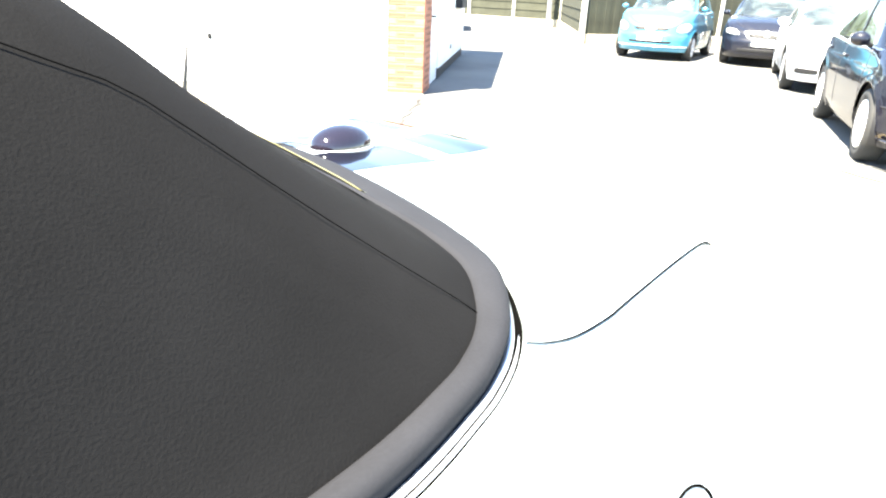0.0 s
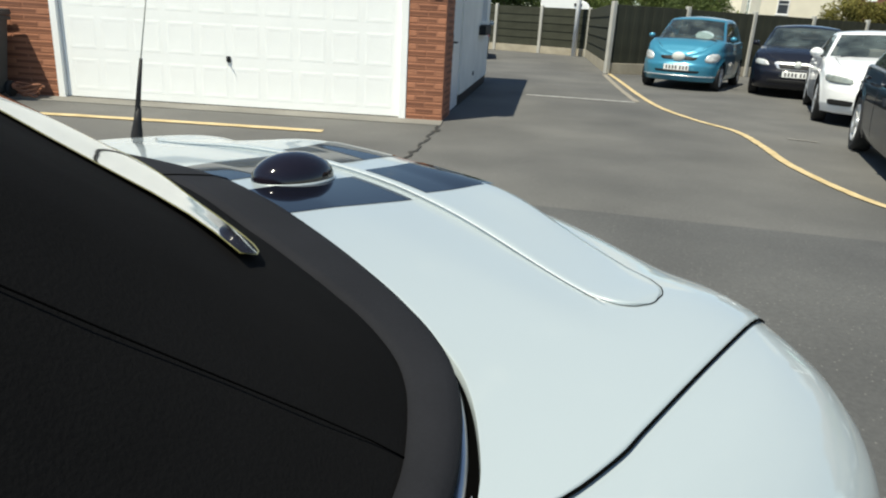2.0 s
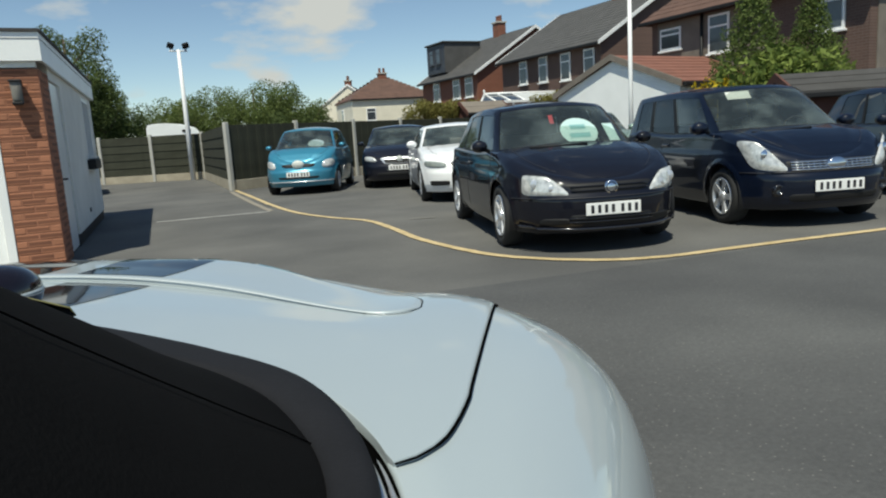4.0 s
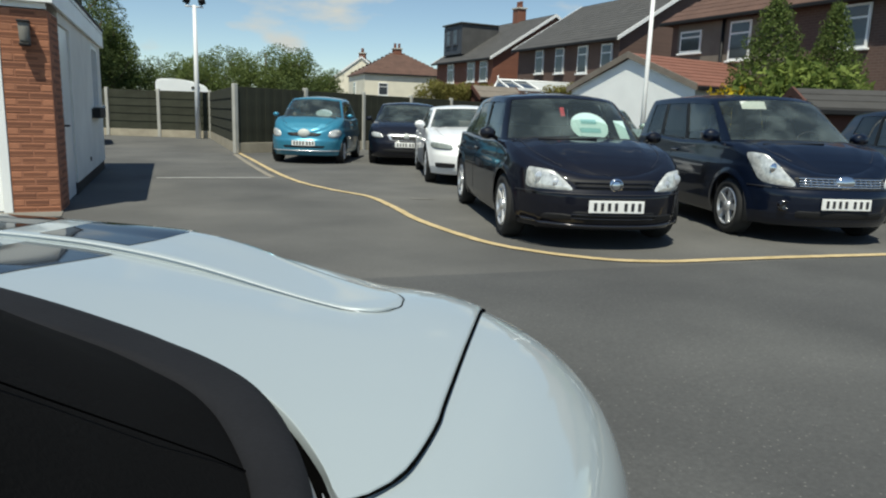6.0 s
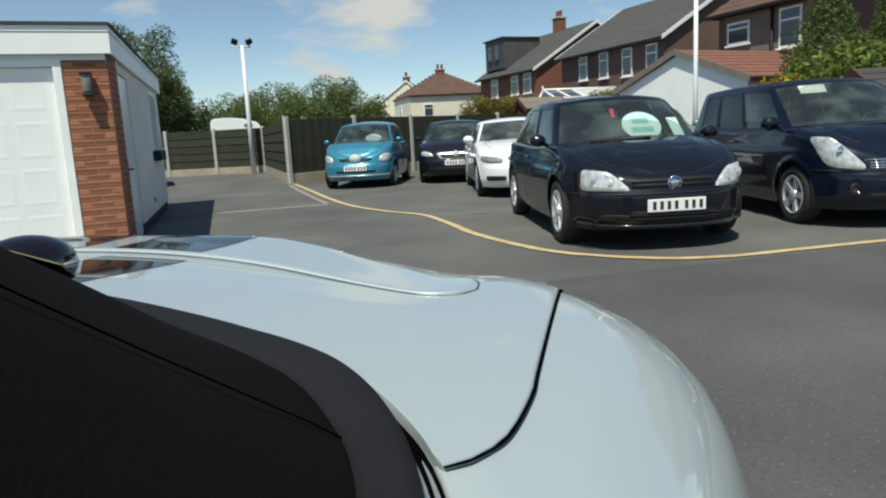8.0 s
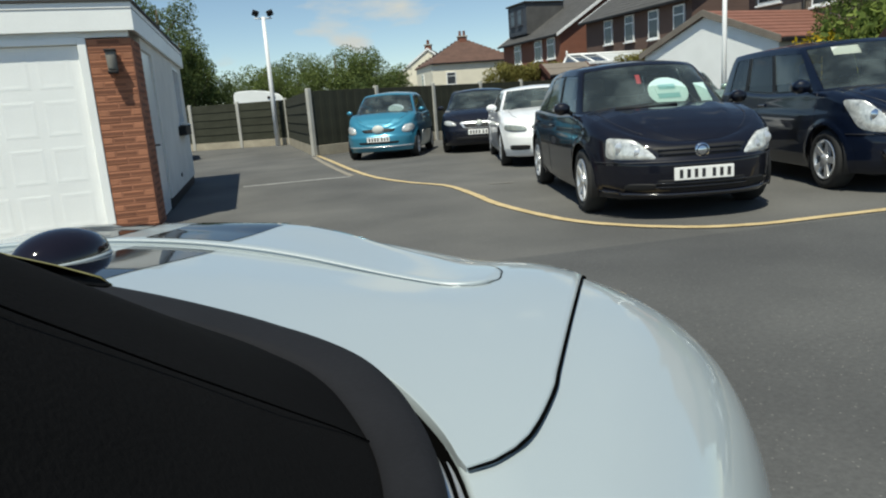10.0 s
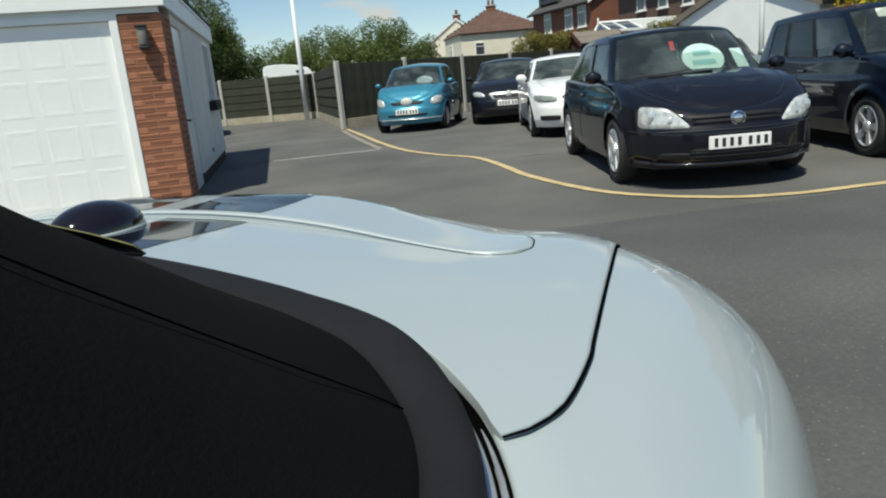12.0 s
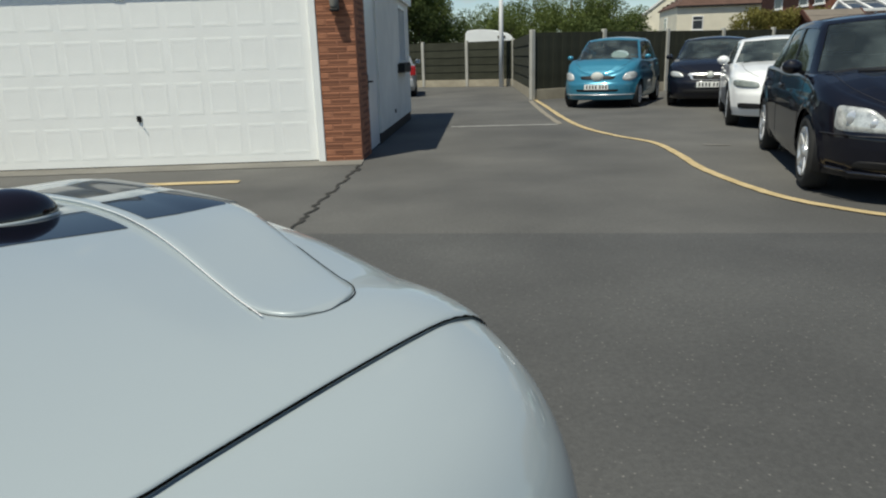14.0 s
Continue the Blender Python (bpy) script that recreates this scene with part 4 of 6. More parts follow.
def wheel_at(parent, x, y, r, w, sx, rim="alloy", spokes=5):
    tyre = lathe("tyre", [(r * 0.66, -w * 0.42), (r * 0.8, -w * 0.5), (r * 0.94, -w * 0.46), (r, -w * 0.3), (r, w * 0.3), (r * 0.94, w * 0.46), (r * 0.8, w * 0.5), (r * 0.66, w * 0.42)],
                 M["rubber"], parent, 36, "X", pose(x, y, r))
    bm = bmesh.new()
    hub_x = x + sx * w * 0.36
    for k in range(spokes):
        a = k * math.tau / spokes + 0.3
        m = pose(hub_x, y, r) @ Matrix.Rotation(a, 4, "X")
        pts = [(-0.012, -0.024, 0.03), (-0.012, 0.024, 0.03), (0.002, 0.034 if spokes < 8 else 0.016, r * 0.62), (0.002, -0.034 if spokes < 8 else -0.016, r * 0.62)]
        v0 = [bm.verts.new(m @ Vector((sx * (px + 0.022), py, pz))) for px, py, pz in pts]
        v1 = [bm.verts.new(m @ Vector((sx * (px - 0.02), py * 1.25, pz))) for px, py, pz in pts]
        bm.faces.new(v0)
        for j in range(4):
            bm.faces.new((v0[j], v0[(j + 1) % 4], v1[(j + 1) % 4], v1[j]))
    part("rim", bm, M[rim], parent)
    lathe("rim_ring", [(r * 0.61, -0.02), (r * 0.62, 0.022), (r * 0.655, 0.026), (r * 0.675, 0.0), (r * 0.66, -0.05)], M[rim], parent, 36, "X", Matrix.Translation((hub_x, y, r)) @ Matrix.Diagonal((sx, 1, 1, 1)))
    lathe("hub", [(0.0, 0.03), (0.05, 0.028), (0.06, 0.01), (0.062, -0.02)], M[rim], parent, 16, "X", Matrix.Translation((hub_x, y, r)) @ Matrix.Diagonal((sx, 1, 1, 1)))
    lathe("brake_disc", [(0.0, 0.0), (r * 0.6, 0.0)], M["black"], parent, 24, "X", pose(x + sx * w * 0.1, y, r))
    return tyre


for sx in (1, -1):
    for wy in (-0.22, -2.55):
        wheel_at(near, sx * 0.755, wy, 0.3, 0.19, sx)

# ---- parked cars ----
def paint(name, col, metal=0.3, rough=0.3):
    return mat(name, col, rough, metal=metal, var=0.05, scale=2, bump=0.01, fine=800, coat=0.8, spec=0.12 if max(col) < 0.1 else 0.4)


M["navy_black"] = paint("navy_black_paint", (0.0035, 0.004, 0.009), 0.0, 0.5)
M["deep_blue"] = paint("deep_blue_paint", (0.003, 0.006, 0.016), 0.0, 0.4)
M["sky_blue"] = paint("bright_blue_paint", (0.045, 0.235, 0.35))
M["car_white"] = paint("car_white_paint", (0.85, 0.86, 0.86), 0.0)
M["slate"] = paint("slate_paint", (0.006, 0.007, 0.013), 0.0, 0.5)
M["leaf_green_car"] = paint("pale_green_paint", (0.22, 0.3, 0.26))


def build_car(m, label, L, W, H, wb, fo, body, zt, screen, roof, wheel_r=0.315, rear_glass="glass", front=None, spokes=5, cuts=(1.42,), ends=(0.93, 1.86), group="parked cars",
              nose=(0.85, 2.7), tail=(0.6, 3.2), tumble=0.19, nose_in=None, rim="alloy", peak=0.45, crown=0.05, drop=0.085, ear=1.05):
    """A parked car, nose towards -y. zt: (y, z) along the wall top; screen: base and top y of the windscreen; roof: end and rear-glass base y.
    nose, tail: how deep and how square the ends are in plan; cuts: pillars between the side windows; ends: first and last edge of the side glass."""
    car = thing("car", label, "car", m, group)
    zy, zz = [p[0] for p in zt], [p[1] for p in zt]
    top_z = lambda y: float(np.interp(y, zy, zz))
    hw = W / 2
    axles = (fo, fo + wb)
    y_sb, y_st, y_re, y_rb = screen[0], screen[1], roof[0], roof[1]
    side_in = ([0.16, 0.20, 0.26, 0.32, 0.45, 0.60, 0.70, 0.76, 0.80, 0.90, 1.1], [0.09, 0.055, 0.035, 0.016, 0.006, 0.0, 0.004, 0.012, 0.024, 0.038, 0.06])
    nose_in = nose_in or ([0.16, 0.20, 0.25, 0.32, 0.42, 0.50, 0.53, 0.56, 0.66, 0.76, 0.9, 1.1], [0.14, 0.07, 0.03, 0.008, 0.0, 0.004, 0.014, 0.035, 0.075, 0.12, 0.18, 0.24])

    def ellipse(f, depth, square):
        """Quarter of a rounded corner: f 0 on the middle line, 1 on the flank; gives (share of half width, depth)."""
        a = f * math.pi / 2
        return math.sin(a) ** (2 / square), depth * (1 - math.cos(a) ** (2 / square))

    def outline(f):
        """f 0 nose to 1 flank begins, 2 flank ends, 3 tail."""
        if f < 1:
            x, d = ellipse(max(f, 0.0), *nose)
            y = d
        elif f <= 2:
            x, y = 1.0, nose[0] + (L - tail[0] - nose[0]) * (f - 1)
        else:
            x, d = ellipse(max(3 - f, 0.0), *tail)
            y = L - d
        return hw * x * (1 - 0.018 * ((y - L / 2) / (L / 2)) ** 2), y

    fs = np.linspace(0.0, 3.0, 1500)
    op = np.array([outline(f) for f in fs])
    arc = np.r_[0, np.cumsum(np.linalg.norm(np.diff(op, axis=0), axis=1))]
    steps = np.interp(np.linspace(0, arc[-1], 250), arc, fs)

    def wall(f, z, extra=0.0):
        x, y = outline(f)
        x2, y2 = outline(min(3.0, f + 0.003))
        x1, y1 = outline(max(0.0, f - 0.003))
        tx, ty = x2 - x1, y2 - y1
        ln = math.hypot(tx, ty) + 1e-9
        nx, ny = ty / ln, -tx / ln
        k = ny * ny
        d = float(np.interp(z, *side_in)) * (1 - k) + float(np.interp(z, *nose_in)) * k + extra
        return max(0.0, x - nx * d), y - ny * d

    nose_f = np.linspace(0, 1, 160)
    nose_x = np.array([outline(f)[0] for f in nose_f])

    def nose_y(x, z):
        return wall(float(np.interp(min(abs(x), hw * 0.98), nose_x, nose_f)), z)[1]

    def rim_of(y0):
        """Radius of the rolled edge: broad along the bonnet, tight along the doors."""
        return float(np.interp(y0, [0, 0.3, y_sb, y_sb + 0.5, y_rb - 0.3, L], [0.085, 0.115, 0.085, 0.035, 0.035, 0.06]))

    nz, n_roll, z_low = 40, 8, 0.19
    rr = wheel_r + 0.048
    tops = [wall(f, top_z(outline(f)[1]), rim_of(outline(f)[1])) for f in steps]
    for sx in (1, -1):
        verts, state = [], []
        for f in steps:
            y0 = outline(f)[1]
            zt_here, r = top_z(y0), rim_of(y0)
            for j in range(nz + n_roll):
                if j < nz:
                    z = z_low + (zt_here - r - z_low) * j / (nz - 1)
                    x, y = wall(f, z)
                else:
                    a = (j - nz + 1) / n_roll * math.pi / 2
                    z = zt_here - r + r * math.sin(a)
                    x, y = wall(f, z, r * (1 - math.cos(a)))
                st = 0
                if x > hw * 0.7:
                    for ay in axles:
                        d = math.hypot(y - ay, z - wheel_r)
                        if d < rr - 0.032:
                            st = 2
                        elif d < rr:
                            st = 1
                            y, z = ay + (y - ay) * rr / d, wheel_r + (z - wheel_r) * rr / d
                            x += 0.010
                        elif d < rr + 0.06:
                            x += 0.012 * (1 - ((d - rr) / 0.06) ** 2) * (1 if z < zt_here - r else 0)
                verts.append((sx * x, y, z))
                state.append(st)
        rows_n = nz + n_roll

        def keep(i, j):
            q = [state[i * rows_n + j], state[i * rows_n + j + 1], state[(i + 1) * rows_n + j], state[(i + 1) * rows_n + j + 1]]
            return 2 not in q and q.count(1) < 4

        mesh_part("side_body", verts, grid_faces(len(steps), rows_n, sx > 0, keep), body, car)
        for ay in axles:
            well = []
            for a in np.linspace(-0.35, math.pi + 0.35, 30):
                for xx, k in ((hw - 0.03, 1.0), (hw - 0.20, 1.0), (hw - 0.34, 1.0), (hw - 0.345, 0.2)):
                    well.append((sx * xx, ay + math.cos(a) * rr * k, wheel_r + math.sin(a) * rr * k))
            mesh_part("wheel_well", well, grid_faces(30, 4), M["black"], car, "black wheel-arch liner")

    def lid_z(x, x_edge, y0):
        t = min(1.0, abs(x) / max(x_edge, 0.05))
        k = min(1.0, x_edge / hw)
        return top_z(y0) + crown * k * (1 - t * t) + 0.010 * k * math.exp(-((t - 0.66) / 0.09) ** 2)

    across = np.linspace(-1, 1, 41)
    for nm, mt, cond, reach in (("bonnet", body, lambda y: y < y_sb + 0.03, (0.0, 1.0)), ("scuttle", M["black"], lambda y: y_sb < y < y_sb + 0.34, (0.0, 0.87)),
                                ("tailgate", body, lambda y: y > y_rb - 0.1, (0.0, 1.0))):
        rows = []
        for f, (ex, ey) in zip(steps, tops):
            y0 = outline(f)[1]
            if cond(y0):
                rows.append([(t * reach[1] * ex, ey, lid_z(t * reach[1] * ex, ex, y0)) for t in across])
        if len(rows) > 1:
            mesh_part(nm, [p for r in rows for p in r], grid_faces(len(rows), 41), mt, car)
    for sx in (1, -1):
        rows = []
        for f, (ex, ey) in zip(steps, tops):
            y0 = outline(f)[1]
            if y_sb - 0.02 < y0 < y_sb + 0.36:
                rows.append([(sx * t * ex, ey, lid_z(t * ex, ex, y0)) for t in (0.86, 0.9, 0.95, 1.0)])
        mesh_part("wing_top", [p for r in rows for p in r], grid_faces(len(rows), 4, sx < 0), body, car)
    # shut line of the bonnet, along both wings and over the nose
    for sx in (1, -1):
        pts = [(sx * ex * 0.90, ey, lid_z(ex * 0.90, ex, outline(f)[1]) + 0.0005) for f, (ex, ey) in zip(steps, tops) if 0.16 < outline(f)[1] < y_sb + 0.1]
        tube("bonnet_gap", pts, 0.0035, M["ink"], car, 4)

    # glasshouse: base plan, top plan, and the curve of its sides
    hwb, hwt = hw - 0.088, hw - 0.088 - tumble
    mid_y = y_st + (y_re - y_st) * peak

    def roof_z(x, y):
        half = max(mid_y - y_st, y_re - mid_y) + 0.1
        return H - drop * abs((y - mid_y) / half) ** 2.2 - 0.055 * min(1.0, (x / hwt) ** 2)

    def plan(seg, half, y0, y1, d0, d1):
        if seg < 1:
            x, d = ellipse(seg, d0, 3.0)
            return half * x, y0 + d
        if seg <= 2:
            return half, y0 + d0 + (y1 - d1 - y0 - d0) * (seg - 1)
        x, d = ellipse(3 - seg, d1, 3.0)
        return half * x, y1 - d

    HK = [0.0, 0.60, 0.78, 0.87, 0.94, 1.0]

    def shell(seg, sx, h, inside=0.0):
        xb, yb = plan(seg, hwb, y_sb, y_rb, 0.62, 0.45)
        xt, yt = plan(seg, hwt, y_st, y_re, 0.36, 0.30)
        flank = max(0.0, 1 - abs(seg - 1.5) / 0.75) ** 0.6 if 0.75 < seg < 2.25 else 0.0
        u = float(np.interp(h, HK, [0, 0.44, 0.60, 0.72, 0.85, 1])) * flank + float(np.interp(h, HK, [0, 0.56, 0.745, 0.845, 0.92, 1])) * (1 - flank)
        v = float(np.interp(h, HK, [0, 0.63, 0.82, 0.915, 0.972, 1])) * flank + float(np.interp(h, HK, [0, 0.60, 0.79, 0.89, 0.955, 1])) * (1 - flank)
        zb = top_z(min(max(yb, y_sb), y_rb)) - 0.012 + (0.03 * (1 - (xb / hwb) ** 2) if seg < 1 else 0.0)
        zq = zb + (roof_z(xt, yt) - zb) * v
        x, y = xb + (xt - xb) * u, yb + (yt - yb) * u
        return (sx * (x - inside * (1 if seg > 0.6 else 0.2)), y + inside * (1 - min(1.0, seg)) * 1.0 - inside * max(0.0, seg - 2), zq)

    def on_screen(x, h):
        """A place on the windscreen: x from -1 to 1 across, h from 0 to 1 up."""
        return shell(math.asin(min(1.0, abs(x)) ** 1.5) / (math.pi / 2), math.copysign(1.0, x), h)

    marks = [0.0, 0.74, ends[0]] + [c + d for c in cuts for d in (-0.022, 0.022)] + [ends[1], 2.3, 3.0]
    segs = []
    for a, b in zip(marks, marks[1:]):
        k = max(2, int((b - a) / 0.045))
        segs += list(np.linspace(a, b, k + 1)[:-1])
    segs.append(3.0)
    hs = [0.0, 0.05, 0.10, 0.2, 0.3, 0.4, 0.5, 0.6, 0.68, 0.76, 0.82, 0.87, 0.90, 0.94, 0.97, 1.0]

    def kind(seg, h):
        if seg < 0.74:
            return "windscreen" if 0.05 < h < 0.90 else "shell"
        if seg > 2.3:
            return "rear_window" if 0.10 < h < 0.90 else "shell"
        if ends[0] < seg < ends[1] and 0.05 < h < 0.82:
            for k, c in enumerate(cuts):
                if abs(seg - c) < 0.022:
                    return "trim%d" % k
            return "side%d" % sum(seg > c for c in cuts)
        return "shell"

    for sx in (1, -1):
        groups = {}
        for i in range(len(hs) - 1):
            for j in range(len(segs) - 1):
                groups.setdefault(kind((segs[j] + segs[j + 1]) / 2, (hs[i] + hs[i + 1]) / 2), []).append((i, j))
        for g, cells in groups.items():
            glazed = g != "shell" and not g.startswith("trim")
            verts, faces, index = [], [], {}
            for i, j in cells:
                f = []
                for a, b in ((i, j), (i, j + 1), (i + 1, j + 1), (i + 1, j)):
                    if (a, b) not in index:
                        index[a, b] = len(verts)
                        verts.append(shell(segs[b], sx, hs[a], 0.007 if glazed else 0.0))
                    f.append(index[a, b])
                faces.append(tuple(f if sx > 0 else f[::-1]))
            if g == "shell":
                mesh_part("pillar_frame", verts, faces, body, car)
            elif g.startswith("trim"):
                mesh_part("pillar_trim", verts, faces, M["black"], car)
            else:
                nm = g if not g.startswith("side") else "side_window"
                pane = mesh_part(nm, verts, faces, M["glass"] if nm == "windscreen" else M["side_glass"] if g == "side0" or rear_glass == "glass" else M[rear_glass], car)
                pane.visible_shadow = False
                if nm == "side_window":
                    js = sorted({j for _, j in cells})
                    low_i = min(i for i, _ in cells)
                    ring = [shell(segs[j], sx, hs[low_i], -0.001) for j in js + [js[-1] + 1]]
                    tube("window_trim", ring, 0.006, M["black"], car, 5)
        rows = []
        for q in (1.0, 0.985, 0.95, 0.88, 0.75, 0.6, 0.4, 0.2, 0.0):
            line = []
            for sg in segs:
                xt, yt = plan(sg, hwt, y_st, y_re, 0.36, 0.30)
                x, y = xt * q, mid_y + (yt - mid_y) * q
                line.append((sx * x, y, roof_z(x, y)))
            rows.append(line)
        mesh_part("roof", [p for r in rows for p in r], grid_faces(len(rows), len(segs), sx < 0), body, car)
    # cabin
    box("cabin_floor", (-hw + 0.15, hw - 0.15, y_sb - 0.05, y_rb + 0.05, 0.3, 0.42), M["cabin"], car, 0.02)
    belt = top_z((y_sb + y_rb) / 2)
    box("dashboard", (-hw + 0.14, hw - 0.14, y_sb + 0.1, y_sb + 0.5, belt - 0.3, belt - 0.02), M["cabin"], car, 0.05, seg=2)
    for sx in (1, -1):
        box("door_trim", (sx * (hw - 0.12) - 0.02, sx * (hw - 0.12) + 0.02, y_sb, y_rb, 0.35, belt - 0.03), M["cabin"], car, 0.01)
        sy = y_sb + 1.0
        box("seat", (sx * 0.37 - 0.25, sx * 0.37 + 0.25, sy - 0.3, sy + 0.25, 0.45, 0.62), M["seat"], car, 0.05, seg=2)
        box("seat_back", (sx * 0.37 - 0.24, sx * 0.37 + 0.24, sy + 0.2, sy + 0.34, 0.55, 1.1), M["seat"], car, 0.05, seg=2, m=Matrix.Translation((0, 0, 0)))
        box("head_rest", (sx * 0.37 - 0.12, sx * 0.37 + 0.12, sy + 0.24, sy + 0.34, 1.13, 1.3), M["seat"], car, 0.04, seg=2)
    box("rear_bench", (-hw + 0.2, hw - 0.2, y_rb - 0.75, y_rb - 0.6, 0.5, 1.08), M["seat"], car, 0.05, seg=2)
    tube("steering_wheel", [(0.37 + 0.18 * math.cos(a), y_sb + 0.52 + 0.06 * math.sin(a), belt - 0.03 + 0.17 * math.sin(a)) for a in np.linspace(0, math.tau, 22)], 0.016, M["black"], car, 6)
    box("rear_mirror", (-0.11, 0.11, y_st - 0.02 + 0.12, y_st + 0.02 + 0.12, H - 0.2, H - 0.14), M["black"], car, 0.012)
    # wheels
    for ay in axles:
        for sx in (1, -1):
            wheel_at(car, sx * (hw - 0.11), ay, wheel_r, 0.2, sx, rim, spokes)
    box("underbody", (-hw + 0.22, hw - 0.22, 0.3, L - 0.3, 0.17, 0.34), M["black"], car, 0.03)
    # door mirrors, door gaps, handles
    for sx in (1, -1):
        my = y_sb + 0.42
        mm = pose(sx * (hw + 0.05), my, top_z(my) + 0.06, 0, 0, sx * 8) @ Matrix.Diagonal((1.35 * ear, 1.25 * ear, 1.3 * ear, 1))
        lathe("mirror", [(0.0, -0.055), (0.04, -0.05), (0.058, -0.02), (0.062, 0.03), (0.0, 0.035)], body, car, 20, "Z", mm @ pose(0, 0, 0, -90) @ Matrix.Diagonal((1.15, 0.9, 1, 1)))
        lathe("mirror_glass", [(0.0, 0.037), (0.056, 0.037)], M["chrome"], car, 20, "Z", mm @ pose(0, 0, 0, -90) @ Matrix.Diagonal((1.15, 0.9, 1, 1)))
        tube("mirror_stalk", [(sx * (hw - 0.06), my, top_z(my) + 0.0), (sx * (hw + 0.03), my, top_z(my) + 0.05)], 0.022, M["black"], car)
        for gy in (y_sb + 0.28, (y_sb + y_rb) / 2 + 0.02, y_rb - 0.42):
            pts = []
            for z in np.linspace(0.28, top_z(gy) - 0.02, 12):
                th = float(np.interp(gy, op[:, 1], fs))
                x, y = wall(th, z)
                pts.append((sx * (x - 0.001), y, z))
            tube("door_gap", pts, 0.004, M["ink"], car, 4)
        for hy in ((y_sb + y_rb) / 2 - 0.1, y_rb - 0.55):
            x, y = wall(float(np.interp(hy, op[:, 1], fs)), top_z(hy) - 0.13)
            box("door_handle", (sx * x - 0.022, sx * x + 0.022, y - 0.09, y + 0.09, top_z(hy) - 0.145, top_z(hy) - 0.115), body, car, 0.01)

    def patch(name, quad, material, off=0.006, pw=4.0, label="", depth=0.03, parent=None, nu=13, nv=9):
        """A shape let into the nose: four (x, z) corners, rounded; it follows the nose's curve."""
        verts = []
        for i in range(nv):
            for j in range(nu):
                u, v = 2 * j / (nu - 1) - 1, 2 * i / (nv - 1) - 1
                # square to rounded square
                r = max(abs(u), abs(v)) + 1e-9
                k = r / ((abs(u) ** pw + abs(v) ** pw) ** (1 / pw) + 1e-9) * 1.0
                uu, vv = u * k, v * k
                s, t = (uu + 1) / 2, (vv + 1) / 2
                x = (quad[0][0] * (1 - s) + quad[1][0] * s) * (1 - t) + (quad[3][0] * (1 - s) + quad[2][0] * s) * t
                z = (quad[0][1] * (1 - s) + quad[1][1] * s) * (1 - t) + (quad[3][1] * (1 - s) + quad[2][1] * s) * t
                o = off if 0 < i < nv - 1 and 0 < j < nu - 1 else -0.01
                verts.append((x, nose_y(x, z) - o, z))
        return mesh_part(name, verts, grid_faces(nv, nu), material, parent or car, label)

    def plate(z, w=0.52, y_off=0.012):
        y = nose_y(0.2, z) - y_off
        p = box("number_plate", (-w / 2, w / 2, y - 0.012, y, z - 0.056, z + 0.056), M["plate"], car, 0.004, "white number plate")
        for k, bx in enumerate((-0.2, -0.135, -0.07, -0.005, 0.085, 0.15, 0.215)):
            box("character_bar", (bx - 0.015, bx + 0.015, y - 0.0145, y - 0.0115, z - 0.036, z + 0.036), M["ink"], p, 0)
        return p

    if front:
        front(car, patch, plate, nose_y, top_z, on_screen)
    return car


def grille_bars(car, x0, x1, zs, nose_y, material, rad=0.006, off=0.012):
    for z in zs:
        tube("grille_bar", [(x, nose_y(x, z) - off, z) for x in np.linspace(x0, x1, 13)], rad, material, car, 6)


def sticker_on(car, house, name, d0, d1, h0, h1, material, oval=True, bars=0, label="", out=0.012):
    """A card behind the windscreen, following its slope."""
    xm, hm = (d0 + d1) / 2, (h0 + h1) / 2
    mid = Vector(house(xm, hm))
    up = Vector(house(xm, hm + 0.1)) - Vector(house(xm, hm - 0.1))
    up.normalize()
    side = (Vector(house(xm + 0.05, hm)) - Vector(house(xm - 0.05, hm))).normalized() * 0.35 + Vector((0.65, 0, 0))
    side.normalize()
    up = (up * 0.75 + Vector((0, 0, 0.25))).normalized()
    half_w = abs(house(d1, hm)[0] - house(d0, hm)[0]) / 2
    half_h = (Vector(house(xm, h1)) - Vector(house(xm, h0))).length / 2
    back = side.cross(up)
    mid -= back * out * 2.0

    def spot(u, v, lift=0.0):
        return mid + side * half_w * u + up * half_h * v + back * lift

    verts = []
    nu, nv = 17, 11
    for i in range(nv):
        for j in range(nu):
            u, v = 2 * j / (nu - 1) - 1, 2 * i / (nv - 1) - 1
            if oval:
                k = max(abs(u), abs(v)) / (math.hypot(u, v) + 1e-9)
                u, v = u * k, v * k
            verts.append(spot(u, v))
    c = mesh_part(name, verts, grid_faces(nv, nu), material, car, label)
    for k in range(bars):
        v0, w = 0.50 - 0.62 * k, (0.42, 0.55)[k % 2]
        mesh_part("print_bar", [spot(u, v, 0.003) for v in (v0, v0 - 0.34) for u in (-w, w)], grid_faces(2, 2), M["bar_green"], c, smooth=False)
    return c


# dull pale tone for a reflection painted in the small car's windscreen
M["screen_glare"] = mat("screen_glare", (0.2, 0.28, 0.3), 0.5, var=0.2, scale=9, bump=0)
M["bar_green"] = mat("print_green", (0.2, 0.42, 0.42), 0.5, bump=0)


